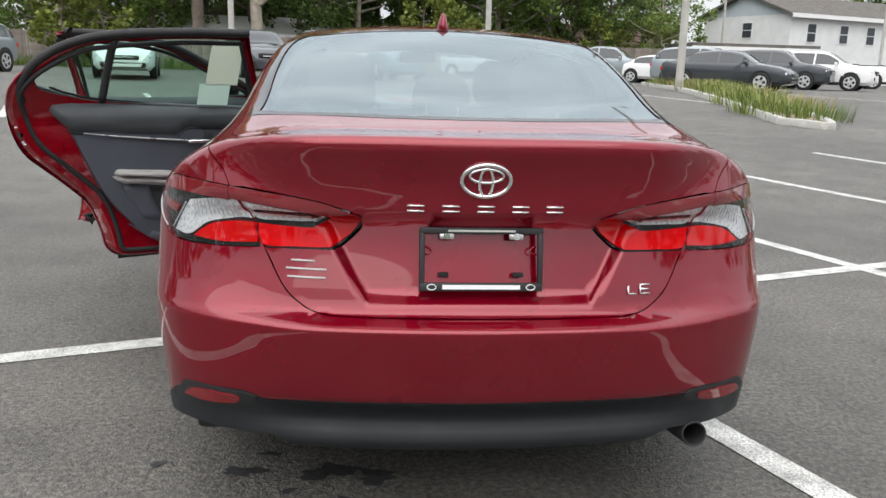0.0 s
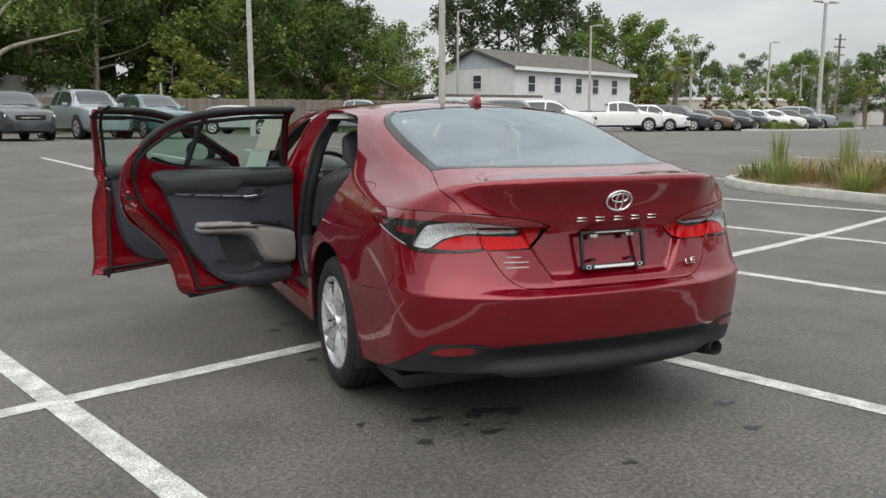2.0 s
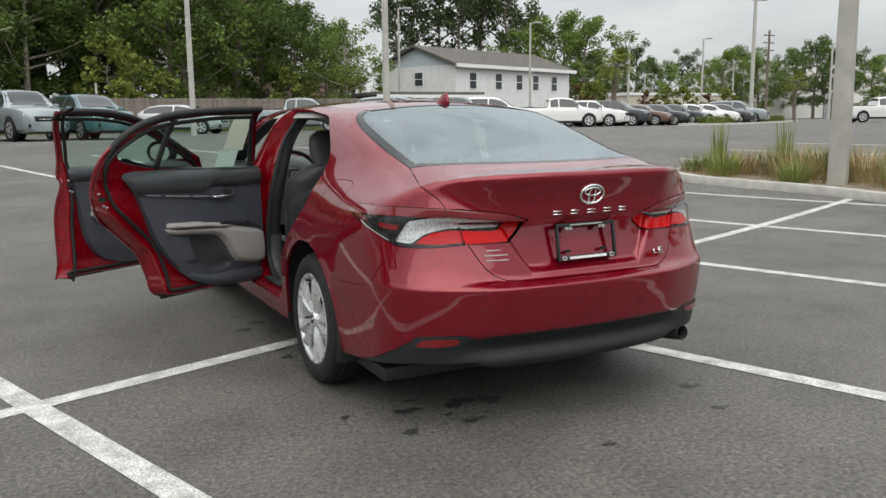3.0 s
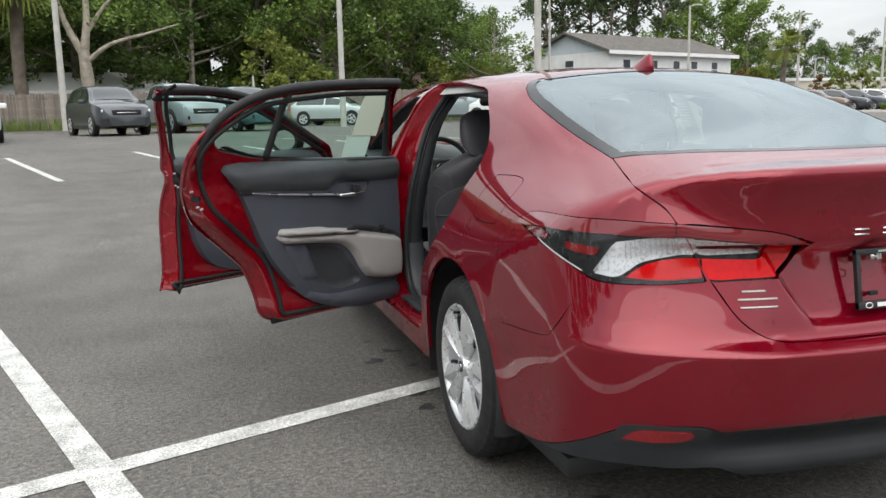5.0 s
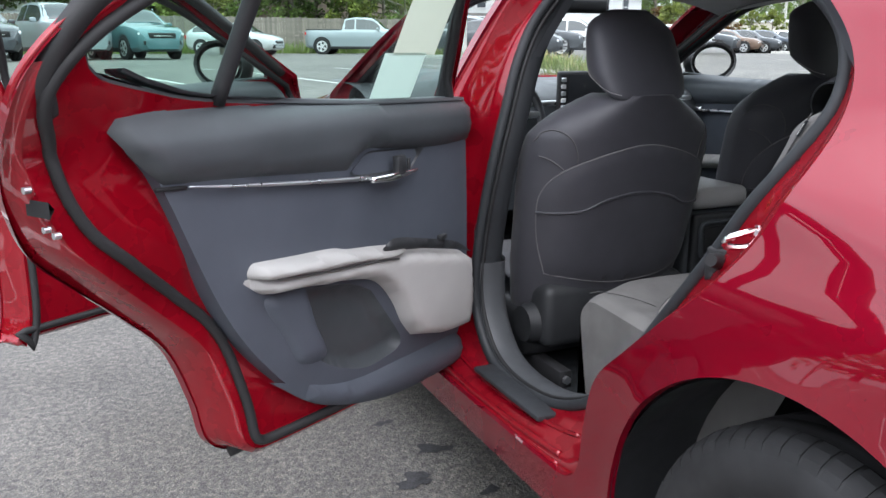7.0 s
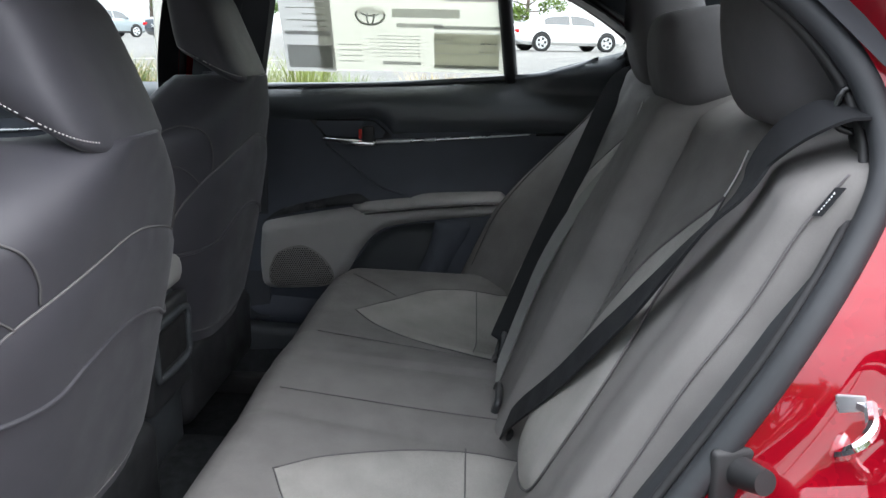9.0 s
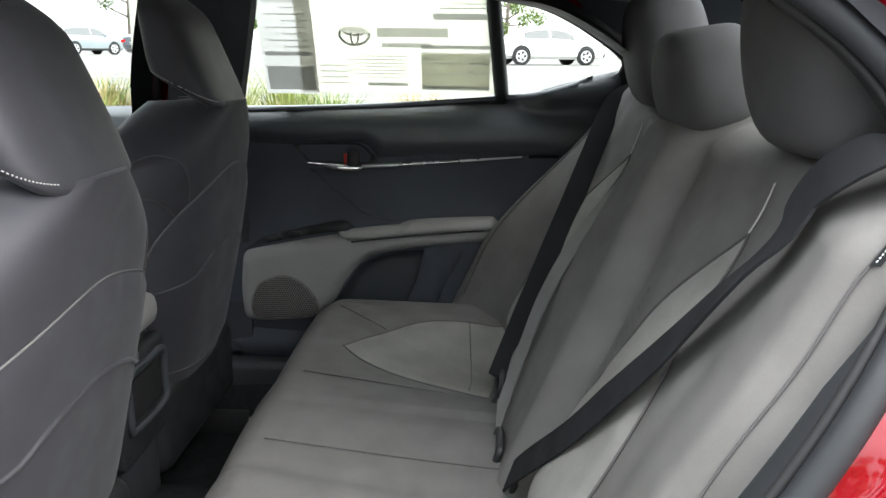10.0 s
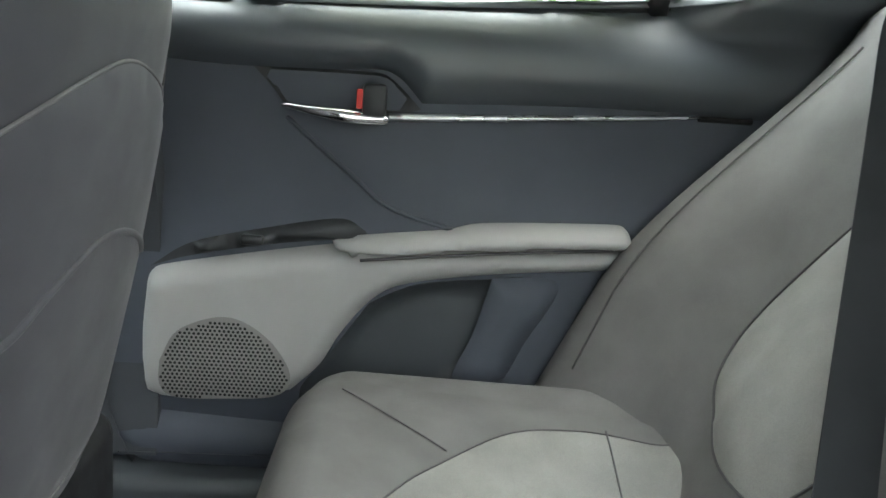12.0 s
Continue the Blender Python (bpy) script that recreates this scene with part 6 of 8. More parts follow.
# console, dashboard, wheel, screen
con = part("centre_console", box((-.115, 2.22, .30), (.115, 3.25, .70), .03, 3), DASH, car, "dark centre console")
part("console_lid", box((-.105, 2.20, .70), (.105, 2.62, .765), .025, 3), GREYTRIM, con)
part("rear_panel", box((-.10, 2.195, .50), (.10, 2.225, .69), .012, 3), BLACKTRIM, con)
part("cubby_hole", box((-.066, 2.191, .575), (.066, 2.199, .650), .006, 2), HOLE, con)
part("cubby_frame", tube(cr([(-.075, 2.192, .565), (-.078, 2.192, .61), (-.075, 2.192, .66), (0, 2.192, .665), (.075, 2.192, .66), (.078, 2.192, .61), (.075, 2.192, .565), (0, 2.192, .56), (-.075, 2.192, .565)], 4)[:-1], .007, 8, True, up=(0, 1, 0)), DASH, con)
def dash_at(x, t):
    pr = cr([(3.10, .55), (3.13, .80), (3.12, .92), (3.17, .985), (3.32, 1.02), (3.6, 1.03), (3.85, 1.02)], 6)
    i = t * (len(pr) - 1)
    k = min(int(i), len(pr) - 2)
    p = pr[k] + (pr[k + 1] - pr[k]) * (i - k)
    hood = .045 * math.exp(-((x + .38) / .17) ** 2) * float(step(.35, .55, t))
    return (x, p[0] + .10 * (abs(x) / .75) ** 2, p[1] + hood)


dash = part("dashboard", face_to(grid_skin(np.linspace(-.75, .75, 50), np.linspace(0, 1, 30), dash_at), (0, -1, 1)), DASH, car, "charcoal dashboard with upright touch screen")
part("dash_trim", tube([dash_at(x, .40) for x in np.linspace(-.72, .72, 40)], .012, 8, flat=.6), SATIN, dash)
part("touch_screen", box((-.02, 3.10, .905), (.25, 3.13, 1.075), .012, 3, None), BLACKTRIM, dash, "black upright touch screen")
part("screen_glass", box((.02, 3.096, .92), (.215, 3.102, 1.06), .003), SCREEN, dash)
for k in range(5):
    for x in (-.002, .233):
        part("screen_button", box((x - .010, 3.094, .93 + k * .026), (x + .010, 3.102, .946 + k * .026), .002, 1), WHITE if k % 2 else SATIN, dash)
part("volume_knob", cyl((.232, 3.10, .915), (.232, 3.075, .915), .013, seg=20), CHROME, dash)
for x in (-.66, -.16, .36, .66):
    part("air_vent", box((x - .065, 3.14 + .10 * (abs(x) / .75) ** 2, .83), (x + .065, 3.17 + .10 * (abs(x) / .75) ** 2, .90), .01, 2), SATIN, dash)
    for k in range(4):
        part("vent_slat", box((x - .057, 3.132 + .10 * (abs(x) / .75) ** 2, .838 + k * .015), (x + .057, 3.143 + .10 * (abs(x) / .75) ** 2, .846 + k * .015)), HOLE, dash)
sw = pose(-.385, 2.93, .93, 65, 0, 0)
wh = part("steering_wheel", tube([tuple(sw @ Vector((.185 * math.cos(a), .185 * math.sin(a), 0))) for a in np.linspace(0, 2 * math.pi, 48, endpoint=False)], .016, 10, True, up=(0, .9, .4)), BLACKTRIM, car, "black steering wheel with silver spokes")
part("wheel_boss", box((-.075, -.06, -.03), (.075, .055, .02), .02, 3, sw), BLACKTRIM, wh)
for a in (0, math.pi, -math.pi / 2):
    part("wheel_spoke", cyl(sw @ Vector((.06 * math.cos(a), .05 * math.sin(a), 0)), sw @ Vector((.178 * math.cos(a), .178 * math.sin(a), 0)), .016, .012, 8), SATIN, wh)
part("wheel_emblem", tube([tuple(sw @ Vector((.026 * math.cos(a), .018 * math.sin(a), .022))) for a in np.linspace(0, 6.283, 20, endpoint=False)], .0025, 6, True, up=(0, .9, .4)), CHROME, wh)

# headliner and pillar trims
hlx = np.linspace(-.56, .56, 24)
part("headliner", face_to(grid_skin(hlx, np.linspace(1.26, 2.90, 28), lambda x, y: (x, y, float(roof_z(np.array(y))) - .13 * x * x - .045 - .03 * (abs(x) / .56) ** 4)), (0, 0, -1)), HEADLINER, car, "light grey headliner")
for s in (-1, 1):
    M = (lambda m: m) if s < 0 else mirrored
    def inner(q, d):
        p = SIDE.lift(np.array(q, float))
        p[:, 0] += d
        return p
    bp = [inner([(2.30 + (k if s < 0 or k > 0 else k - .055), z) for z in np.linspace(.40, 1.36, 14)] - np.column_stack((np.clip(np.linspace(.40, 1.36, 14) - 1.0, 0, 1) * .30, np.zeros(14))), d) for k, d in ((-.035, .13), (-.03, .16), (.09, .16), (.10, .13))]
    part("centre_pillar_trim", solid(M(loft(bp)), 50), DARKPILLAR, car, "dark centre pillar trim")
    cp = [inner(np.column_stack((np.linspace(a, b, 8), np.linspace(1.10 if s < 0 else 1.0, 1.335, 8))), .075) for a, b in ((.62, 1.12), (.80, 1.20), (.95, 1.28), (1.05, 1.37), (1.14 if s > 0 else 1.20, 1.44))]
    part("rear_pillar_trim", solid(M(loft(cp)), 60), DARKPILLAR, car, "dark rear pillar trim")
    ra = [inner([(y, z) for y in np.linspace(1.35, 2.9, 16)], d) for z, d in ((1.34, .07), (1.365, .06), (1.385, .05))]
    part("roof_rail_trim", solid(M(loft(ra)), 60), HEADLINER, car)
part("firewall", box((-.72, 3.62, .25), (.72, 3.66, 1.0)), HOLE, car)
part("boot_wall", box((-.70, .95, .30), (.70, .98, 1.06)), HOLE, car)
part("rear_mirror", box((-.11, 2.98, 1.285), (.11, 3.01, 1.345), .02, 3), BLACKTRIM, car, "black rear-view mirror")

# papers on the windows
st = thing("window_sticker", (.77, 1.87, 1.08), "printed price sheet stuck inside the rear door window", "paper")
xs = lambda y, z: -float(lifted([(y, z)], .020)[0, 0])
def sheet(y0, y1, z0, z1, out, material, name, label=""):
    gy, gz = np.meshgrid(np.linspace(y0, y1, 7), np.linspace(z0, z1, 5))
    p = lifted(np.stack((gy.ravel(), gz.ravel()), 1), .020) * (-1, 1, 1) - (out, 0, 0)
    v, f, n = loft(p.reshape(5, 7, 3))
    return part(name, face_to((v, f), (-1, 0, 0)), material, st, label)


sheet(1.583, 2.065, 1.088, 1.345, .0012, PAPER, "sheet", "cream price sheet")
sheet(2.025, 2.158, 1.082, 1.345, .0022, GREYPAPER, "sheet", "grey side sheet")
sheet(1.598, 1.765, 1.100, 1.185, .0030, PAPER, "label_box")
sheet(1.598, 1.765, 1.096, 1.106, .0034, PRINT, "print_bar")
sheet(1.598, 1.765, 1.195, 1.204, .0034, PRINT, "print_bar")
for z in (1.105, 1.135, 1.16, 1.186):
    sheet(1.598, 1.765, z, z + .0016, .0036, PRINT, "rule_line")
sheet(1.80, 1.90, 1.105, 1.113, .0030, PRINT, "print_bar")
for k in range(7):
    sheet(1.80 - .0 * k, 1.80 + .11 + .06 * (k % 3) / 3, 1.125 + k * .0085 - .0, 1.127 + k * .0085, .0030, PRINTSOFT, "print_line")
for k in range(4):
    sheet(1.95, 2.015, 1.11 + k * .014, 1.113 + k * .014, .0030, PRINTSOFT, "print_line")
sheet(2.032, 2.15, 1.092, 1.15, .0030, PRINT, "print_block")
sheet(2.032, 2.15, 1.175, 1.185, .0034, PRINT, "print_bar")
for k in range(9):
    sheet(2.04, 2.10 + .04 * (k % 2), 1.195 + k * .015, 1.198 + k * .015, .0034, PRINTSOFT, "print_line")
sheet(1.60, 1.735, 1.262, 1.276, .0030, PRINT, "print_bar")
for k in range(5):
    sheet(1.61, 1.72 - .02 * (k % 2), 1.286 + k * .011, 1.289 + k * .011, .0030, PRINTSOFT, "print_line")
LX = xs(1.925, 1.225) - .003
part("logo_ring", tube([(LX, 1.925 + .036 * math.cos(a), 1.228 + .025 * math.sin(a)) for a in np.linspace(0, 6.283, 28, endpoint=False)], .003, 5, True, up=(1, 0, 0)), PRINTSOFT, st, "faint oval logo")
part("logo_ring", tube([(LX, 1.925 + .024 * math.cos(a), 1.235 + .010 * math.sin(a)) for a in np.linspace(0, 6.283, 24, endpoint=False)], .0022, 5, True, up=(1, 0, 0)), PRINTSOFT, st)
part("logo_ring", tube([(LX, 1.925 + .009 * math.cos(a), 1.225 + .022 * math.sin(a)) for a in np.linspace(0, 6.283, 24, endpoint=False)], .0022, 5, True, up=(1, 0, 0)), PRINTSOFT, st)
sheet(1.70, 1.87, 1.222, 1.243, .0028, PRINTSOFT, "logo_bar", "faint brand name bar")
sheet(1.74, 1.86, 1.198, 1.208, .0028, PRINTSOFT, "slogan_bar")


def writing(text, size, m, material, parent, name="writing", label=""):
    cu = bpy.data.curves.new(name, "FONT")
    cu.body, cu.size, cu.align_x, cu.extrude = text, size, "CENTER", .0003
    ob = bpy.data.objects.new(name, cu)
    scene.collection.objects.link(ob)
    bpy.context.view_layer.update()
    me = bpy.data.meshes.new_from_object(ob.evaluated_get(bpy.context.evaluated_depsgraph_get()))
    bpy.data.objects.remove(ob)
    me.transform(m)
    return part(name, me, material, parent, label)


# the print faces outwards, so it reads backwards from the cabin
def outward(y, z):
    return Matrix(((0, 0, 1, xs(y, z) - .0040), (1, 0, 0, y), (0, 1, 0, z), (0, 0, 0, 1)))


writing("$1,000", .018, outward(1.74, 1.168), PRINT, st, label="printed price")
writing("$1,100", .015, outward(1.63, 1.139), PRINT, st, label="printed price")
writing("$32", .030, outward(1.625, 1.160), PRINT, st, label="printed figure")

lt = thing("door_window_paper", (-1.2, 2.1, 1.05), "two pale paper sheets stuck inside the open rear door window", "paper")
for y0, y1, z0, z1, out, mt in ((2.01, 2.165, 1.05, 1.155, .0016, PAPERGREEN), (2.04, 2.20, 1.15, 1.345, .0010, PAPER)):
    gy, gz = np.meshgrid(np.linspace(0, 1, 6), np.linspace(z0, z1, 8))
    yy = y0 + (y1 - y0) * gy + (gz - 1.05) * .02
    p = lifted(np.stack((yy.ravel(), gz.ravel()), 1), .020) + (out, 0, 0)
    q = np.array([tuple(DOOR_TURN @ Vector(k)) for k in p])
    part("sheet", (q, loft(q.reshape(8, 6, 3))[1], []), mt, lt)


# ---- car park: markings, stains, islands ----
U, N = np.array((.943, .332)), np.array((-.332, .943))
B0 = np.array((-2.2, 1.31))


def on_ground(p, up=0.0):
    p = np.asarray(p, float)
    return np.column_stack((p, ground_z(p[:, 0], p[:, 1]) + up))


def stripe(p, q, width=.105):
    p, q = np.array(p, float), np.array(q, float)
    d = (q - p) / np.linalg.norm(q - p)
    s = np.array((-d[1], d[0])) * width / 2
    k = np.linspace(0, 1, max(2, int(np.linalg.norm(q - p) / .5)))[:, None]
    mid = p + (q - p) * k
    rag = np.array([noise.noise((float(m[0]) * 3, float(m[1]) * 3, 0)) * .006 for m in mid])[:, None]
    me = face_to_up(loft([on_ground(mid - s * (1 + rag), .004), on_ground(mid + s * (1 - rag), .004)]))
    part("painted_line", me, LINE, ground, "worn white parking line")


stripe(B0 - U * 9, B0 + U * 25, .12)
for k in range(-3, 9):
    at = B0 + U * 2.79 * k
    stripe(at + N * .06, at + N * 5.4, .125)
    stripe(at - N * .06, at - N * 5.4, .125)
for k in range(-5, 9):
    at = B0 + U * (2.79 * k - .3) + N * 12.3
    stripe(at, at + N * 5.3, .125)
STAIN = mat("oil_stain", (.034, .034, .036), .55, var=.3, scale=30, grain=.4, fine=200)
random.seed(4)
for x, y, r in ((-.67, .40, .06), (-.40, .39, .085), (-.25, .35, .07), (-.457, .155, .05), (-.764, .159, .045), (-.60, .52, .03), (-.95, .46, .03), (-.35, .22, .02), (-.52, .27, .025),
                (-.968, 2.25, .06), (-.85, 2.40, .05), (-.93, 2.62, .03), (-.80, 2.12, .03), (.72, .05, .05), (.62, -.25, .04), (-.1, -.35, .03), (-.88, 1.72, .06), (-.9, 1.52, .05)):
    n, r = 40, r * .72
    ph = [random.random() * 6.28 for _ in range(4)]
    pts = []
    for a in np.linspace(0, 2 * math.pi, n, endpoint=False):
        k = r * (1 + .28 * math.sin(2 * a + ph[0]) + .2 * math.sin(3 * a + ph[1]) + .16 * math.sin(5 * a + ph[2]) + .10 * math.sin(9 * a + ph[3]))
        pts.append((x + k * 1.25 * math.cos(a), y + k * .8 * math.sin(a)))
    part("oil_stain", face_to_up((on_ground(pts, .003), [tuple(range(n))], [])), STAIN, ground, "dark oil stain")

SOIL = mat("island_soil", (.20, .16, .11), .95, var=.3, scale=6, grain=.3, fine=60)
GRASS = mat("grass_blades", (.12, .17, .035), .7, var=.35, scale=2.5)
PALEGRASS = mat("pale_green_blades", (.22, .26, .07), .7, var=.3, scale=3)
DRYGRASS = mat("dry_grass_blades", (.38, .30, .15), .75, var=.3, scale=3)


def blades(cx, cy, n, spread, height, seed, lean=.35, w=.010):
    rnd = random.Random(seed)
    v, f = [], []
    for _ in range(n):
        a, r = rnd.random() * 6.283, spread * math.sqrt(rnd.random())
        x, y = cx + r * math.cos(a), cy + r * math.sin(a)
        z = float(ground_z(x, y)) + .02
        h = height * (.5 + .6 * rnd.random())
        b = a + rnd.uniform(-.8, .8)
        l = lean * h * (.3 + rnd.random())
        dx, dy = math.cos(b), math.sin(b)
        sx, sy = -dy * w, dx * w
        i = len(v)
        v += [(x - sx, y - sy, z), (x + sx, y + sy, z), (x + dx * l * .4 + sx * .7, y + dy * l * .4 + sy * .7, z + h * .6), (x + dx * l * .4 - sx * .7, y + dy * l * .4 - sy * .7, z + h * .6), (x + dx * l, y + dy * l, z + h)]
        f += [(i, i + 1, i + 2, i + 3), (i + 3, i + 2, i + 4)]
    return np.array(v), f


def island(corner_pts, name="planted_island"):
    """A kerbed bed: outline of plan points."""
    lp = resample(cr(corner_pts + corner_pts[:1], 8)[:-1], .35)
    rows = [on_ground(shrink(lp, d), z) for d, z in ((0, .0), (.005, .12), (.02, .14), (.15, .14), (.17, .10))]
    part("kerb", solid(loft(rows, close_v=True), 50), KERB, ground, "pale concrete kerb")
    v2, f = fill([shrink(lp, .165)], .5)
    part("soil_bed", face_to_up((on_ground(v2, .105), [tuple(q) for q in f], [])), SOIL, ground)


island([(8.7, 4.4), (8.85, 6.0), (8.6, 8.0), (8.9, 9.2), (9.8, 9.5), (10.9, 8.5), (11.2, 6.5), (10.8, 2.0), (10.0, 1.0), (9.0, 1.5)])
island([(8.0, 14.2), (9.2, 14.6), (13.5, 33.0), (12.5, 34.0), (11.5, 33.5)])
island([(36, 38), (40, 37), (58, 47), (58, 49), (54, 49)])
rnd = random.Random(9)
gi = 0
for cx, cy, s, h in [(9.6, 9.0, .55, .75), (10.0, 8.4, .6, .7), (9.3, 8.2, .4, .6), (10.2, 7.6, .6, .95), (9.8, 7.0, .6, .9), (9.3, 6.6, .35, .5), (10.4, 6.9, .6, 1.05), (10.2, 6.0, .5, .9), (9.9, 5.0, .55, .8), (9.9, 3.6, .6, .9), (9.8, 2.4, .5, .8), (10.5, 4.3, .5, .9)]:
    g = tagged(part("grass_clump", blades(cx, cy, 300, s * .62, h * (.62 + .16 * (gi % 3)), gi, .55, .008), (GRASS, DRYGRASS, PALEGRASS)[gi % 3]), "tall ornamental grass clump, green and straw coloured", "grass", "grass clumps", "stuff")
    g2 = tagged(part("grass_tuft", blades(cx + .1, cy, 200, s * 1.15, h * .45, gi + 50, .7, .008), DRYGRASS), "dry straw grass in the planted bed", "grass", "grass clumps", "stuff")
    gi += 1
for cx, cy in ((9.75, 8.75), (9.95, 7.4)):
    tagged(part("grass_spike", blades(cx, cy, 90, .12, 1.15, gi, .12, .009), PALEGRASS), "upright grass spike in the planted bed", "grass", "grass clumps", "stuff")
    gi += 1
for k in range(22):
    t = k / 21
    cx, cy = 8.9 + 3.5 * t + rnd.uniform(-.3, .5), 15 + 17.5 * t + rnd.uniform(-.4, .4)
    tagged(part("grass_clump", blades(cx, cy, 260, .9, .42, 100 + k, .5, .012), (GRASS, PALEGRASS, GRASS, DRYGRASS)[k % 4]), "green grass in a kerbed bed", "grass", "grass clumps", "stuff")
for k in range(14):
    t = k / 13
    tagged(part("low_shrub", blades(39 + 17 * t, 38.5 + 9 * t, 260, .55, .6, 200 + k, .5, .03), GRASS), "small round shrub in a far bed", "shrub", "low shrubs", "stuff")
# verge before the fence
vv, vf = [], []
for k in range(60):
    v, f = blades(-24 + k * .75, 45.5 + (k % 3) * .5, 60, 1.0, .7, 300 + k, .4, .025)
    vf += [tuple(i + len(vv) for i in q) for q in f]
    vv += list(map(tuple, v))
tagged(part("verge_grass", (np.array(vv), vf), GRASS), "rough green grass along the fence", "grass", "", "stuff")

# ---- trees ----
BARK = mat("tree_bark", (.17, .14, .115), .9, var=.3, scale=4, bump=.8, fine=25)
PALEBARK = mat("pale_bark", (.34, .30, .25), .85, var=.35, scale=3, bump=.6, fine=20)


def leaf_mat(name, col, var):
    m = mat(name, col, .55, var=.25, scale=.5, spec=.3)
    t = m.node_tree
    b = t.nodes["Principled BSDF"]
    src = b.inputs["Base Color"].links[0].from_socket
    geo = t.nodes.new("ShaderNodeNewGeometry")
    mr = t.nodes.new("ShaderNodeMapRange")
    mr.inputs["To Min"].default_value, mr.inputs["To Max"].default_value = 1 - var, 1 + var
    sc = t.nodes.new("ShaderNodeVectorMath")
    sc.operation = "SCALE"
    t.links.new(geo.outputs["Random Per Island"], mr.inputs["Value"])
    t.links.new(src, sc.inputs[0]), t.links.new(mr.outputs["Result"], sc.inputs["Scale"])
    t.links.new(sc.outputs["Vector"], b.inputs["Base Color"])
    thin, mx = t.nodes.new("ShaderNodeBsdfTranslucent"), t.nodes.new("ShaderNodeMixShader")
    mx.inputs["Fac"].default_value = .42
    t.links.new(sc.outputs["Vector"], thin.inputs["Color"])
    t.links.new(b.outputs[0], mx.inputs[1]), t.links.new(thin.outputs[0], mx.inputs[2]), t.links.new(mx.outputs[0], t.nodes["Material Output"].inputs["Surface"])
    return m


LEAF = [leaf_mat("leaves_dark", (.10, .155, .042), .55), leaf_mat("leaves_mid", (.155, .225, .055), .5), leaf_mat("leaves_yellowgreen", (.19, .225, .05), .45), leaf_mat("pine_needles", (.072, .105, .042), .5), leaf_mat("leaves_rust", (.15, .075, .02), .4)]


def foliage(centres, per, leaf, rnd):
    v, f = [], []
    for cx, cy, cz, r in centres:
        for _ in range(int(per * r * r * 1.2) + 12):
            d = Vector((rnd.gauss(0, 1), rnd.gauss(0, 1), rnd.gauss(0, .75))).normalized() * r * rnd.random() ** .45
            p = Vector((cx, cy, cz)) + d
            s = leaf * rnd.uniform(.55, 1.25)
            q = Euler((rnd.uniform(-1.1, 1.1), rnd.uniform(-1.1, 1.1), rnd.uniform(0, 6.28))).to_matrix()
            i = len(v)
            for a, b in ((-.5, -.12), (.1, -.5), (.55, .05), (-.05, .5)):
                v.append(tuple(p + q @ Vector((a * s, b * s, rnd.uniform(-.12, .12) * s))))
            f.append((i, i + 1, i + 2, i + 3))
    return np.array(v), f


def tree(seed, h, spread, low, leafmat, bark, label, kind="broad", leaf=.23, per=70, category="tree"):
    rnd = random.Random(seed)
    e = thing("tree", (0, 0, 0), label, category, "trees round the car park")
    tr = cr([(0, 0, -.3), (rnd.uniform(-.2, .2), rnd.uniform(-.2, .2), h * .3), (rnd.uniform(-.5, .5), rnd.uniform(-.5, .5), h * .6), (rnd.uniform(-.6, .6), rnd.uniform(-.6, .6), h * .9)], 6)
    limbs = [tube(tr, np.linspace(h * .022, h * .004, len(tr)), 8)]
    cs = []
    n = 16 if kind != "pine" else 11
    for i in range(n):
        t = low + (1 - low) * (i + rnd.random()) / n
        base = tr[min(int(t * .95 * (len(tr) - 1)), len(tr) - 1)]
        a = i * 2.4 + rnd.uniform(-.5, .5)
        reach = spread * (math.sin(min((t - low) / (1 - low) * 2.6 + .45, 3.0)) if kind != "pine" else .35 + .65 * rnd.random()) * rnd.uniform(.7, 1.1)
        rise = rnd.uniform(.05, .35) * reach if kind != "cone" else -.1 * reach
        tip = np.array((base[0] + reach * math.cos(a), base[1] + reach * math.sin(a), max(h * t * .97, base[2] * .6) + rise))
        mid = (base + tip) / 2 + (0, 0, -.06 * reach)
        pth = cr([base, mid, tip], 5)
        limbs.append(tube(pth, np.linspace(h * .008, h * .002, len(pth)), 5))
        r0 = (.17 if kind != "pine" else .13) * h * .5
        cs.append((*tip, r0 * rnd.uniform(.75, 1.2)))
        cs.append((*(mid + (0, 0, .1 * reach)), r0 * rnd.uniform(.6, 1.0)))
        if kind == "broad":
            for _ in range(2):
                cs.append((tip[0] + rnd.gauss(0, .5) * r0 * 1.6, tip[1] + rnd.gauss(0, .5) * r0 * 1.6, tip[2] + rnd.gauss(0, .5) * r0, r0 * rnd.uniform(.4, .8)))
    cs.append((*tr[-1], .09 * h))
    vs, fs = [], []
    for v, f, _ in limbs:
        fs += [tuple(i + len(vs) for i in q) for q in f]
        vs += list(map(tuple, v))
    part("trunk", solid((vs, fs), 60), bark, e)
    part("crown", foliage(cs, per / (leaf * leaf) * .112, leaf, rnd), leafmat, e)
    return e


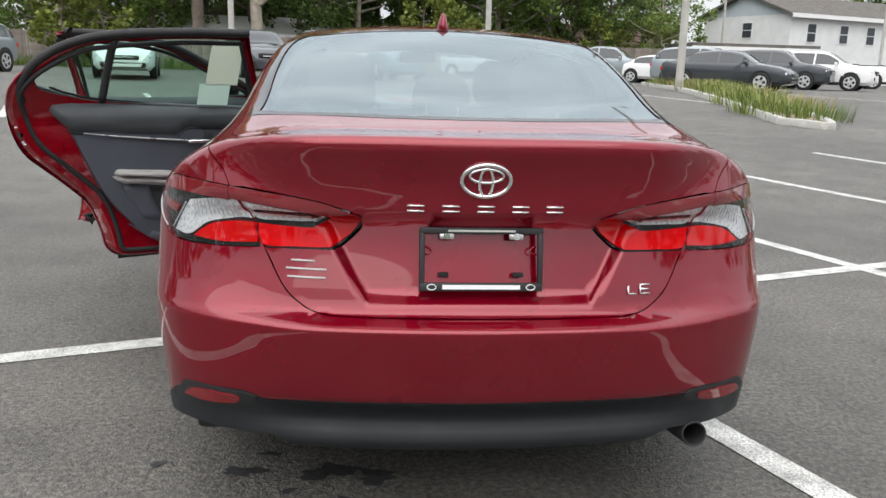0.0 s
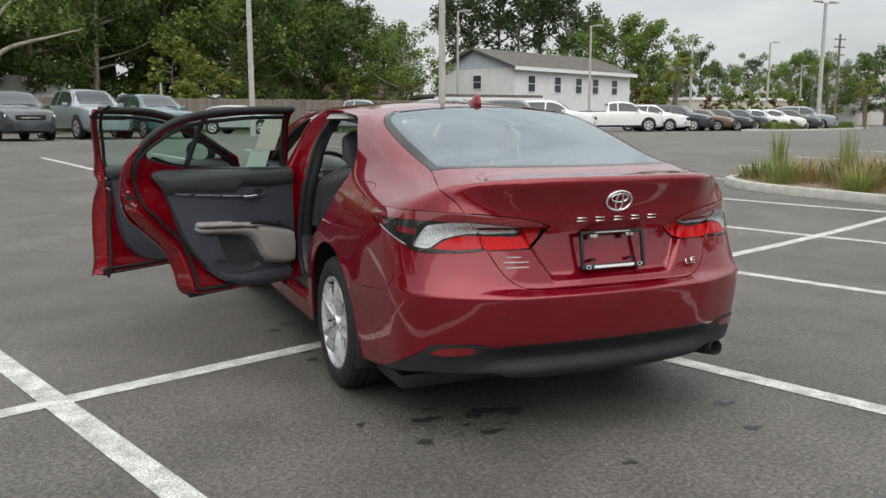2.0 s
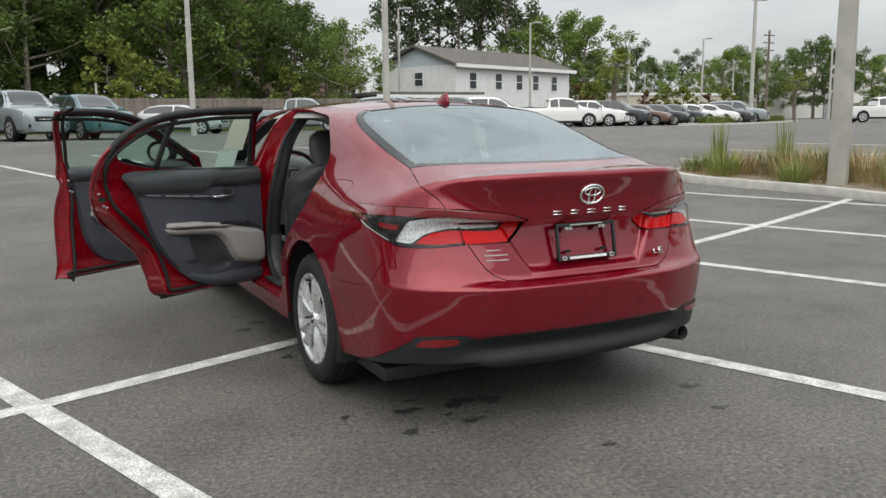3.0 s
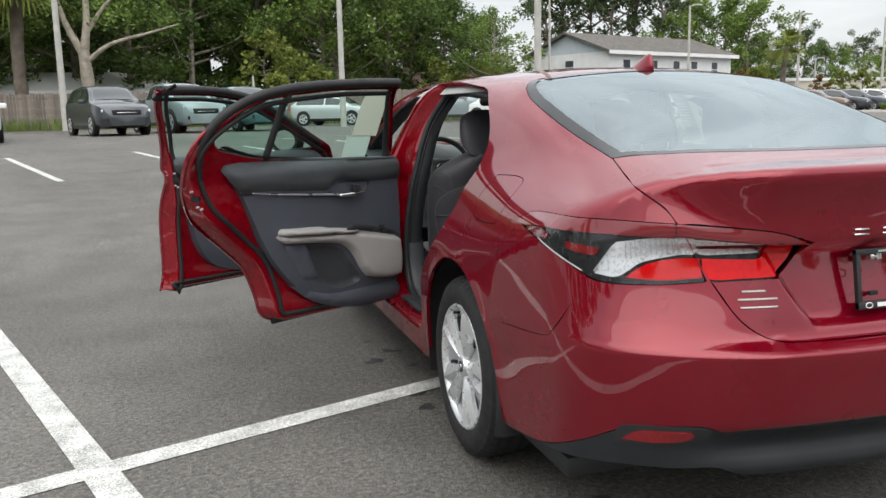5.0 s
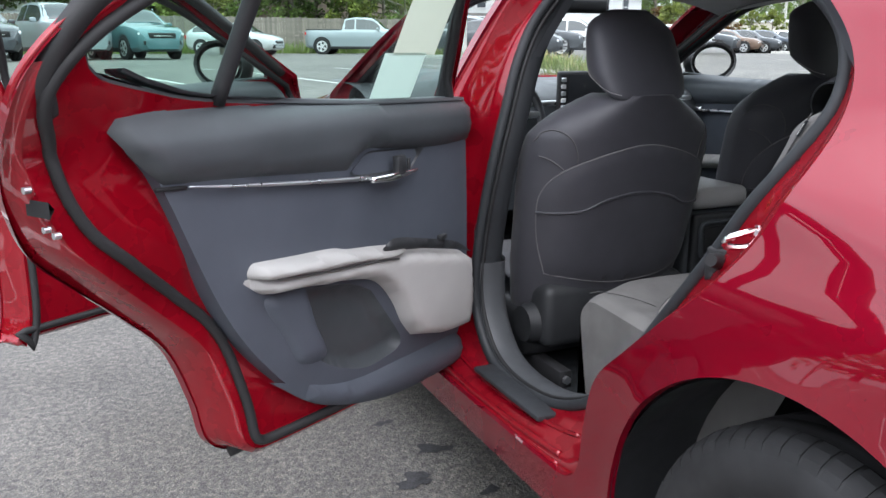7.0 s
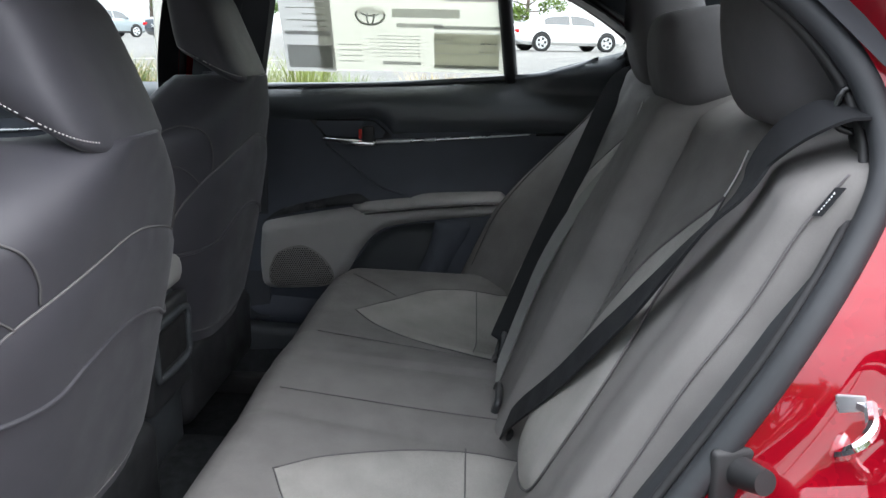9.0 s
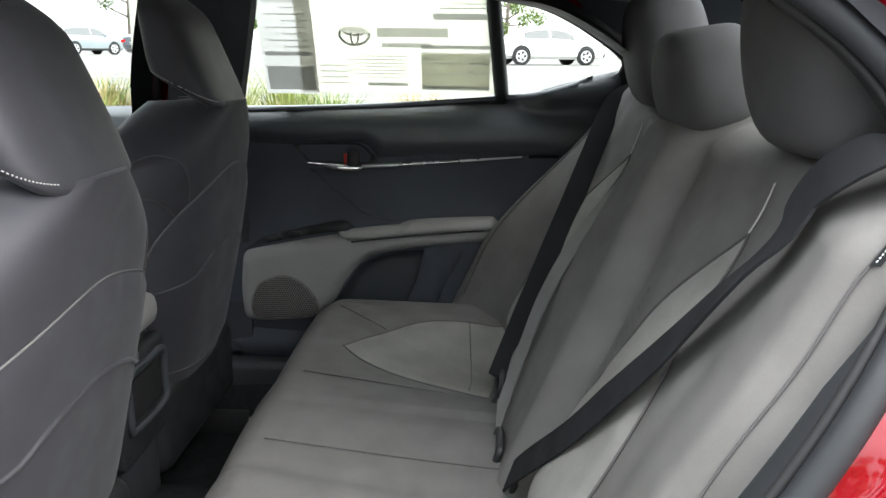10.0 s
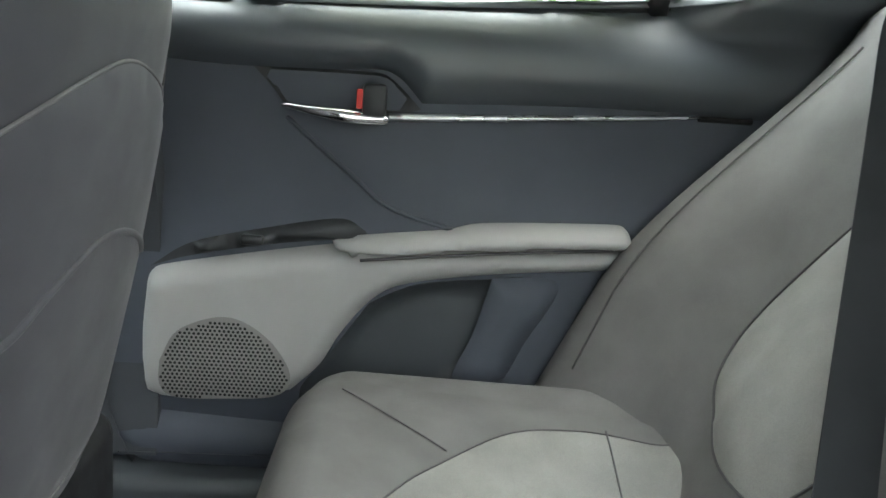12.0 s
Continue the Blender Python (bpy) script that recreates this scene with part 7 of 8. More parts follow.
def palm(seed, h, label):
    rnd = random.Random(seed)
    e = thing("palm_tree", (0, 0, 0), label, "palm", "trees round the car park")
    tr = cr([(0, 0, -.3), (.1, 0, h * .5), (0, .1, h)], 8)
    rr = np.array([.17 + .02 * (i % 2) for i in range(len(tr))])
    part("trunk", solid(tube(tr, rr, 10), 60), BARK, e)
    v, f = [], []
    for i in range(34):
        a, el = i * 2.4, rnd.uniform(-.7, 1.2)
        L = rnd.uniform(1.2, 1.7)
        for j in range(9):
            b = a + (j - 4) * .17
            k = len(v)
            d = np.array((math.cos(b) * math.cos(el), math.sin(b) * math.cos(el), math.sin(el)))
            s = np.array((-math.sin(b), math.cos(b), 0)) * .05
            o = np.array((0, .1, h)) + np.array((math.cos(a) * math.cos(el), math.sin(a) * math.cos(el), math.sin(el))) * L * .3
            tip = o + d * L * .75 - np.array((0, 0, .25 * L))
            mid = o + d * L * .45
            v += [tuple(o), tuple(mid + s), tuple(tip), tuple(mid - s)]
            f.append((k, k + 1, k + 2, k + 3))
    part("crown", (np.array(v), f), LEAF[2], e)
    return e


kinds = [tree(11, 13, 5.2, .22, LEAF[0], BARK, "tall dark green broadleaf tree in the wood"),
         tree(12, 12, 4.6, .18, LEAF[1], BARK, "full green broadleaf tree in the wood"),
         tree(13, 14.5, 4.2, .55, LEAF[3], BARK, "tall pine with a high open crown", "pine", .27, 80),
         tree(14, 6, 2.3, .08, LEAF[2], BARK, "yellow-green young cypress tree", "cone", .28, 60),
         tree(15, 11, 5.4, .14, LEAF[1], PALEBARK, "spreading grey-green oak behind the fence", "broad", .22, 60),
         tree(16, 4.2, 1.7, .12, LEAF[2], BARK, "small bright green tree by the lot", "broad", .24, 60),
         tree(17, 4.0, 1.5, .1, LEAF[4], BARK, "small rust-leaved tree by the lot", "cone", .24, 60),
         palm(18, 4.2, "cabbage palm with a shaggy green head")]
CAM0 = np.array((-1.9, -2.0))


def put_tree(k, az, d, scale=1.0, turn=0.0, sink=0.0):
    x, y = CAM0[0] + d * math.sin(radians(az)), CAM0[1] + d * math.cos(radians(az))
    o = copy_thing(kinds[k], Matrix())
    o.matrix_basis = Matrix.Translation((x, y, float(ground_z(x, y)) - sink)) @ Matrix.Rotation(turn, 4, "Z") @ Matrix.Diagonal((scale, scale, scale, 1))
    return o


rnd = random.Random(21)
for i in range(22):
    az = -22 + i * 2.05 + rnd.uniform(-.8, .8)
    put_tree(rnd.choice((0, 0, 1, 4)), az, rnd.uniform(58, 72), rnd.uniform(.95, 1.25) * (1 - .36 * float(step(11, 19, az))), rnd.random() * 6)
for i in range(20):
    az = -20 + i * 2.05 + rnd.uniform(-1, 1)
    put_tree(rnd.choice((0, 1, 1, 0)), az, rnd.uniform(74, 84), rnd.uniform(1.1, 1.35) * (1 - .42 * float(step(11, 19, az))), rnd.random() * 6)
for az, d, s in ((25.5, 95, 1.15), (27.2, 98, 1.2), (28.6, 94, 1.1), (30.2, 97, 1.2), (31.5, 95, 1.12), (24.0, 92, 1.0), (33, 110, 1.0)):
    put_tree(2, az, d, s, rnd.random() * 6)
for az, d, s in ((33.5, 92, .95), (35.5, 95, 1.0), (37, 92, .92)):
    put_tree(1, az, d, s, rnd.random() * 6)
for i in range(22):
    put_tree(rnd.choice((0, 1, 0, 2)), 36 + i * 1.1, rnd.uniform(125, 140), rnd.uniform(.62, .85), rnd.random() * 6)
# Ring of mostly unseen trees, added so the paint has something to mirror.
for i in range(34):
    put_tree(rnd.choice((0, 1, 4)), 66 + i * 8.2 + rnd.uniform(-2, 2), rnd.uniform(72, 105), rnd.uniform(.7, 1.1), rnd.random() * 6)
for i in range(44):
    put_tree(rnd.choice((0, 1, 4)), 118 + i * 4.7 + rnd.uniform(-1.5, 1.5), rnd.uniform(42, 56), rnd.uniform(.75, 1.0), rnd.random() * 6)
for k, az, d, s in ((3, 5.6, 54, 1.0), (3, 7.0, 53, .8), (5, 8.6, 53, .85), (5, 6.4, 52, .7), (3, 16.8, 60, .75), (3, 18.2, 62, .6), (7, 20.4, 62, .95), (7, 21.2, 64, .8), (7, 39.2, 62, 1.05), (6, 36.7, 66, .8), (5, 37.8, 64, .8), (6, 41.5, 66, .65), (5, 42.5, 68, .7), (5, 43.6, 66, .7), (6, 45.2, 70, .6), (5, 46.2, 72, .7),
                    (5, -17.5, 50, 1.1), (3, -15.2, 51, .9), (3, -16.8, 53, .9), (4, -11.5, 62, .8), (7, -9.3, 52, 1.9), (7, 50.5, 75, .8), (5, 68, 40, .8), (7, 72, 42, .9), (7, 57, 66, .9)):
    put_tree(k, az, d, s, rnd.random() * 6)
for k in kinds:
    k.matrix_basis = Matrix.Translation((rnd.uniform(-60, -40), rnd.uniform(-70, -50), .66))
# pale forked tree by the fence
syc = thing("tree", (0, 0, 0), "pale-barked sycamore with bare lower limbs", "tree", "trees round the car park")
sx0, sy0 = CAM0[0] + 50 * math.sin(radians(-5.7)), CAM0[1] + 50 * math.cos(radians(-5.7))
syc.matrix_basis = Matrix.Translation((sx0, sy0, .6))
lim = [[(0, 0, -.2), (.1, 0, 2), (0, 0, 4.2)], [(0, 0, 4.0), (-.9, .2, 6), (-1.6, .3, 9)], [(0, 0, 4.0), (.3, 0, 6.5), (.2, .2, 11)], [(0, 0, 3.6), (1.4, -.3, 4.6), (3.4, -.4, 5.2), (5.0, -.3, 5.7)], [(.2, 0, 5.2), (1.3, .3, 6.8), (2.4, .4, 7.6)]]
vs, fs = [], []
for i, l in enumerate(lim):
    p = cr(l, 8)
    v, f, _ = tube(p, np.linspace((.42, .24, .26, .15, .14)[i], (.30, .07, .08, .03, .03)[i], len(p)), 10)
    fs += [tuple(k + len(vs) for k in q) for q in f]
    vs += list(map(tuple, v))
tk = part("trunk", solid((vs, fs), 60), PALEBARK)
tk.parent = syc
rr = random.Random(5)
crn = part("crown", foliage([(rr.uniform(-4.5, 5.5), rr.uniform(-2, 3), rr.uniform(6.2, 12.5), rr.uniform(.8, 1.5)) for _ in range(46)], 60, .22, rr), LEAF[1])
crn.parent = syc

# ---- fence, buildings ----
WOOD = mat("weathered_fence_board", (.21, .18, .155), .9, var=.25, scale=3, bump=.4, fine=60, vary=.22)
fence = thing("wooden_fence", (-4, 47.5, .66), "weathered grey wooden board fence", "fence")
board = box((-.068, -.012, 0), (.068, .012, 1.95), .004, 1)
bme = bpy.data.meshes.new("board")
board.to_mesh(bme)
bme.materials.append(WOOD)
for i in range(290):
    o = new("board", bme)
    o.parent, o.matrix_parent_inverse = fence, fence.matrix_basis.inverted()
    x = -22 + i * .142
    o.matrix_basis = pose(x, 47.5 + .05 * math.sin(i * .7), .66 + rnd.uniform(-.03, .03), 0, 0, rnd.uniform(-2, 2))
for z in (.95, 1.6, 2.3):
    part("rail", box((-22, 47.53, z), (19.2, 47.58, z + .09)), WOOD, fence)
SIDING = mat("white_siding", (.74, .75, .75), .7, var=.06, scale=1.5, bump=.2, fine=30)
GABLE = mat("pale_blue_siding", (.50, .56, .60), .7, var=.05, scale=2)
ROOF = mat("grey_brown_shingles", (.115, .105, .095), .9, var=.25, scale=2.5, grain=.3, fine=14, bump=.5)
WFRAME = mat("white_window_frame", (.78, .78, .78), .5, var=.03)
PANE = mat("dark_house_glass", (.05, .06, .07), .1, var=.2, scale=1)
TANWALL = mat("tan_wall", (.55, .51, .42), .8, var=.08, scale=.6)
BROWNROOF = mat("brown_roof", (.12, .08, .06), .9, var=.2, scale=2)


def house(at, turn, L, D, H, ridge, label, wallmat, roofmat, windows, upper=None):
    """Long side along local x, facing -y; gables at its ends."""
    e = thing("house", (0, 0, 0), label, "house")
    e["local"] = 1
    e.matrix_basis = Matrix.Translation((*at, .6)) @ Matrix.Rotation(radians(turn), 4, "Z")
    part("wall", box((0, 0, 0), (L, .25, H)), wallmat, e)
    part("wall", box((0, D - .25, 0), (L, D, H)), wallmat, e)
    for x in (0, L - .25):
        part("wall", box((x, .25, 0), (x + .25, D - .25, H)), wallmat, e)
        g = np.array([(x, 0, H), (x, D, H), (x, D / 2, ridge), (x + .25, 0, H), (x + .25, D, H), (x + .25, D / 2, ridge)])
        part("gable", solid((g, [(0, 1, 2), (3, 5, 4), (0, 3, 4, 1), (1, 4, 5, 2), (2, 5, 3, 0)])), upper or wallmat, e)
    o = .5
    s = (ridge - H) / (D / 2)
    for sg in (0, 1):
        y0, y1 = (-o, D / 2) if sg == 0 else (D + o, D / 2)
        z0, z1 = H - o * s, ridge
        v = np.array([(-o, y0, z0), (L + o, y0, z0), (L + o, y1, z1), (-o, y1, z1)])
        part("roof_slope", solid((np.vstack((v + (0, 0, .05), v + (0, 0, .22))), [(3, 2, 1, 0), (4, 5, 6, 7), (0, 1, 5, 4), (1, 2, 6, 5), (2, 3, 7, 6), (3, 0, 4, 7)])), roofmat, e)
        part("fascia", box((-o, y0 - .05, z0 - .08), (L + o, y0 + .05, z0 + .22)), WFRAME, e)
    for x, z, w, h, face in windows:
        if face == "front":
            win = part("window", box((x - w / 2 - .08, -.06, z - .08), (x + w / 2 + .08, .02, z + h + .08)), WFRAME, e)
            part("pane", box((x - w / 2, -.075, z), (x + w / 2, -.05, z + h / 2 - .03)), PANE, win)
            part("pane", box((x - w / 2, -.075, z + h / 2 + .03), (x + w / 2, -.05, z + h)), PANE, win)
        else:
            win = part("window", box((-.06, x - w / 2 - .08, z - .08), (.02, x + w / 2 + .08, z + h + .08)), WFRAME, e)
            part("pane", box((-.075, x - w / 2, z), (-.05, x + w / 2, z + h / 2 - .03)), PANE, win)
            part("pane", box((-.075, x - w / 2, z + h / 2 + .03), (-.05, x + w / 2, z + h)), PANE, win)
    return e


house((31.0, 59.1), 21.4, 17.3, 9, 5.15, 6.75, "white two-storey house with a grey-brown shingle roof", SIDING, ROOF,
      [(2.2, 3.2, .85, 1.3, "front"), (5.8, 3.2, .85, 1.3, "front"), (8.9, 3.2, .85, 1.3, "front"), (11.5, 3.2, .85, 1.3, "front"), (14.6, 3.2, .85, 1.3, "front"), (4.6, .5, .8, 1.2, "front"), (7.6, .5, .8, 1.2, "front"), (10.6, .5, .8, 1.2, "front"), (4.2, 3.5, .9, 1.1, "side")], GABLE)
lean = thing("carport", (24, 52, .6), "low open shelter with a grey roof", "shelter")
part("roof", box((20, 50, 2.9), (28.5, 55, 3.15), .03), ROOF, lean)
part("edge_beam", box((20, 49.9, 2.72), (28.5, 50.05, 2.95)), WFRAME, lean)
for x in (20.3, 23, 25.7, 28.2):
    part("post", box((x - .07, 50.1, .6), (x + .07, 50.24, 2.9)), WFRAME, lean)
part("back_wall", box((20, 54.8, .6), (28.5, 55, 2.9)), BROWNROOF, lean)
house((-14.0, 56), 6, 10.5, 6, 2.4, 3.5, "low pale shed with a white metal roof", TANWALL, mat("white_metal_roof", (.62, .62, .60), .5, var=.1), [(3, .8, 1.0, 1.0, "front")])
house((12.0, 66), 8, 12, 8, 2.5, 4.3, "low house with a brown roof", TANWALL, BROWNROOF, [(3, .9, 1.0, 1.1, "front"), (8, .9, 1.2, 1.1, "front")])
bigw = thing("long_white_building", (128, 92, .6), "long white flat-roofed commercial building", "building")
part("wall", box((100, 88, .6), (170, 104, 9.3)), mat("cream_stucco", (.68, .67, .64), .8, var=.05, scale=.3), bigw)
part("parapet", box((99.8, 87.8, 9.3), (170.2, 104.2, 9.7)), SIDING, bigw)
part("loading_door", box((113, 87.75, .6), (117, 88.05, 4.6)), mat("grey_door", (.3, .31, .32), .6), bigw)
part("side_door", box((120, 87.8, .6), (121.2, 88.05, 3.0)), mat("pale_door", (.5, .5, .48), .6), bigw)
low = thing("low_pale_building", (79, 80, .6), "low cream building behind the parked cars", "building")
part("wall", box((70, 84, .6), (89, 92, 4.0)), TANWALL, low)
part("parapet", box((69.8, 83.8, 4.0), (89.2, 92.2, 4.35)), SIDING, low)
for x in (72.5, 77, 81.5, 86):
    part("window", box((x - .7, 83.9, 1.6), (x + .7, 84.05, 3.0)), PANE, low)

# ---- lamp posts ----
POLE = mat("concrete_pole", (.44, .43, .40), .8, var=.12, scale=3, bump=.2, fine=60)


def lamp_post(az, d, h, w, heads=1, square=False):
    x, y = CAM0[0] + d * math.sin(radians(az)), CAM0[1] + d * math.cos(radians(az))
    z = float(ground_z(x, y))
    e = thing("lamp_post", (x, y, z), "grey concrete car park lamp post", "lamp post", "car park lamp posts")
    if square:
        def tp(bm):
            for v in bm.verts:
                if v.co.z > 1:
                    v.co.x *= .7
                    v.co.y *= .7
        bm = box((-w / 2, -w / 2, 0), (w / 2, w / 2, h), .02, 2, None, tp)
        bm.transform(pose(x, y, z, 0, 0, 25))
        part("post", bm, POLE, e)
    else:
        part("post", cyl((x, y, z - .1), (x, y, z + h), w / 2, w * .33, 14), POLE, e)
    for k in range(heads):
        s = 1 if k == 0 else -1
        part("arm", cyl((x, y, z + h - .05), (x + s * .9, y, z + h + .05), .04, seg=8), POLE, e)
        part("lamp_head", box((x + s * .75 - .35, y - .16, z + h), (x + s * .75 + .35, y + .16, z + h + .12), .04, 2), POLE, e)


for args in ((23.6, 30, 12, .27), (10.4, 37, 12, .26), (-7.1, 46, 12, .34), (24.4, 66, 9.2, .22, 1), (33.4, 72, 8.6, .24, 1), (40.0, 78, 8.0, .24, 1), (44.7, 90, 8.4, .26, 1), (47.9, 66, 9.0, .34, 2), (46.6, 100, 6.6, .22, 1), (41.0, 100, 5.4, .2, 1), (52.4, 90, 7.4, .25, 1), (95, 60, 9, .25, 1)):
    lamp_post(*args)
lamp_post(55.1, 13.9, 11, .27, 2, True)
pw = thing("power_pole", (72, 63, .6), "wooden utility pole with cross arms", "utility pole")
part("post", cyl((72, 63, .6), (72, 63, 10.4), .16, .11, 10), BARK, pw)
for z in (8.2, 9.0, 9.8):
    part("cross_arm", box((71.2, 62.95, z), (72.8, 63.05, z + .12)), BARK, pw)
part("marker_post", cyl((1.9, 46, .6), (1.9, 46, 3.4), .06, seg=8), POLE, fence)

# ---- parked vehicles ----
VGLASS = mat("parked_car_glass", (.03, .035, .04), .06, var=.1, coat=.5)
HEADLAMP = mat("headlamp", (.72, .74, .76), .1, .3, var=.2, scale=20)
NIGHT = mat("grille_black", (.012, .012, .013), .4)
VEHICLES = {  # half length, half width, belt, wheel base half, wheel radius, top line from tail to nose, cabin: tail glass, roof back, roof front, windscreen foot
    "sedan": (2.40, .91, .97, 1.40, .34, ((-2.40, .66), (-2.34, .95), (-2.1, 1.06), (-1.75, 1.09), (-.95, 1.39), (-.1, 1.45), (.45, 1.39), (1.25, 1.0), (1.9, .90), (2.25, .76), (2.40, .56)), (-1.72, -.98, .42, 1.22)),
    "hatch": (2.18, .89, .98, 1.32, .33, ((-2.18, .70), (-2.12, 1.02), (-1.95, 1.12), (-1.45, 1.38), (-.6, 1.46), (.0, 1.45), (.5, 1.39), (1.2, 1.02), (1.75, .92), (2.06, .78), (2.18, .58)), (-1.93, -1.42, .47, 1.17)),
    "suv": (2.36, .94, 1.10, 1.38, .37, ((-2.36, .75), (-2.30, 1.12), (-2.15, 1.32), (-1.8, 1.62), (-.9, 1.71), (.0, 1.70), (.35, 1.64), (1.15, 1.18), (1.8, 1.07), (2.2, .95), (2.36, .70)), (-2.14, -1.78, .32, 1.12)),
    "pickup": (2.78, .97, 1.20, 1.82, .40, ((-2.78, .90), (-2.73, 1.22), (-.80, 1.23), (-.76, 1.30), (-.66, 1.76), (-.1, 1.86), (.6, 1.82), (.82, 1.76), (1.5, 1.26), (2.2, 1.17), (2.62, 1.06), (2.78, .80)), (-.75, -.64, .80, 1.48))}


def vehicle(kind, paint, at, turn, label):
    """A parked car: one painted shell, its panes set on it, wheels, lamps and grille."""
    e = thing({"sedan": "parked_sedan", "suv": "parked_suv", "pickup": "pickup_truck", "hatch": "parked_hatchback"}[kind], (0, 0, 0), label, "car" if kind != "pickup" else "pickup truck", "parked vehicles")
    e["local"] = 1
    e.matrix_basis = Matrix.Translation((*at, float(ground_z(*at)))) @ Matrix.Rotation(radians(turn), 4, "Z")
    h, W, belt, wb, wr, line, (g0, g1, g2, g3) = VEHICLES[kind]
    top = spl([p[0] for p in line], [p[1] for p in line])
    wide = spl([-h, -h + .12, -h + .6, 0, h - .7, h - .2, h], [.70 * W, .90 * W, .985 * W, W, .98 * W, .86 * W, .62 * W])
    under = spl([-h, -h + .4, 0, h - .4, h], [.42, wr * .72, wr * .66, wr * .68, .34])
    waist = lambda y: belt + .035 * (-y / h)

    def half(y):
        """The right half of the section at y, from the sill over the waist to the roof."""
        w, zt, z0 = float(wide(y)), float(top(y)), float(under(y))
        zb = min(waist(y), zt - .035)
        rw = max(w - .07 - .40 * max(zt - zb, 0), .4 * w)
        return [(.0, z0), (.84 * w, z0), (.985 * w, z0 + .13), (w, (z0 + zb) / 2), (.99 * w, zb - .10), (.955 * w, zb), (rw + .015, zt - .045), (rw * .88, zt - .008), (0, zt + .018)]
    ys = np.unique(np.concatenate((np.linspace(-h, h, 34), [p[0] for p in line])))
    rows = [[(x, y, z) for x, z in half(y)] + [(-x, y, z) for x, z in half(y)[-2:0:-1]] for y in ys]
    v, f, _ = loft(rows, close_v=True)
    n, m = len(rows[0]), len(rows) - 1
    part("body", solid((v, f + [tuple(range(n))[::-1], tuple(m * n + i for i in range(n))]), 32), paint, e)
    for s in (-1, 1):
        for y0, y1 in ((g1 - .30 if kind != "pickup" else g1 + .02, -.02 - (.1 if kind == "pickup" else .18)), (-.13 if kind != "pickup" else -.05, g3 - .28)):
            run = []
            for y in np.linspace(y0, y1, 9):
                (xa, za), (xb, zb) = half(y)[5], half(y)[6]
                hi = .90 if zb - za > .12 else .5
                run.append([(s * (xa + (xb - xa) * k + .007), y, za + (zb - za) * k + .004) for k in (.07, hi)])
            part("side_window", face_to(loft(run), (s, 0, 0)), VGLASS, e)
        part("door_mirror", box((s * (W + .08) - .10, g3 - .42, belt - .02), (s * (W + .08) + .10, g3 - .30, belt + .13), .04, 2), paint, e)
        for y in (-wb, wb):
            w = part("wheel", lathe([(s * (W - .03), wr * .62), (s * (W + .005), wr * .72), (s * (W + .01), wr * .9), (s * (W - .01), wr), (s * (W - .2), wr), (s * (W - .22), wr * .6)], 24), TYRE, e)
            w.data.transform(Matrix.Translation((0, y, wr)))
            part("rim", cyl((s * (W - .03), y, wr), (s * (W + .004), y, wr), wr * .70, seg=18), ALLOY, w)
            for q in range(5):
                ca, sa = math.cos(q * 1.2566), math.sin(q * 1.2566)
                part("rim_slot", cyl((s * (W - .005), y + wr * .42 * ca, wr + wr * .42 * sa), (s * (W + .007), y + wr * .42 * ca, wr + wr * .42 * sa), wr * .16, seg=8), NIGHT, w)
            part("wheel_arch", cyl((s * (W - .10), y, wr + .03), (s * (float(wide(y)) + .004), y, wr + .03), wr * 1.15, seg=24), NIGHT, e)
        nz = float(top(h - .2))
        part("headlamp", box((s * W * .66 - .20, h - .36, nz - .20), (s * W * .66 + .16, h - .13, nz - .09), .035, 2, Matrix.Translation((0, 0, 0))), HEADLAMP, e)
        tz = float(top(-h + .05))
        part("tail_lamp", box((s * W * .70 - .18, -h + .02, tz - .24), (s * W * .70 + .14, -h + .20, tz - .10), .03, 2), REDLENS, e)
    for name, ya, yb in (("windscreen", g2, g3), ("rear_window", g0, g1)):
        run = []
        for y in np.linspace(ya + .04, yb - .04, 8):
            (xb, zb), (xc, zc), (_, zt) = half(y)[6:9]
            run.append([(x, y, zb + .012 + (zt - zb) * (1 - (abs(x) / xb) ** 2.6)) for x in np.linspace(-xb * .95, xb * .95, 9)])
        part(name, face_to_up(loft(run)), VGLASS, e)
    tall = 1.0 if kind in ("suv", "pickup") else .75
    gz = .40 if kind in ("sedan", "hatch") else .55
    part("grille", box((-W * .50, h - .20, gz + .12), (W * .50, h - .02 + .03, gz + .12 + .20 * tall), .04, 2), NIGHT, e)
    part("lower_intake", box((-W * .70, h - .22, gz - .08), (W * .70, h - .005, gz + .07), .04, 2), NIGHT, e)
    part("bumper_trim", box((-W * .34, h - .02, gz + .20), (W * .34, h + .018, gz + .222), .005, 1), CHROME, e)
    part("number_plate_blank", box((-.16, -h - .012, .62), (.16, -h + .03, .74), .006, 1), SATIN, e)
    if kind != "sedan":
        for s in (-1, 1):
            part("sill_cladding", box((s * (W - .03) - .02, -wb + wr * 1.1, wr * .66), (s * (W - .03) + .02, wb - wr * 1.1, wr * .66 + .14), .015, 2), NIGHT, e)
    if kind == "pickup":
        part("load_bed", box((-.76, -h + .10, 1.20), (.76, -.84, 1.262), .01), NIGHT, e)
    return e


def carpaint(name, col, metal=.3):
    return mat(name, col, .35, metal, var=.03, coat=1.0, rvar=.03)


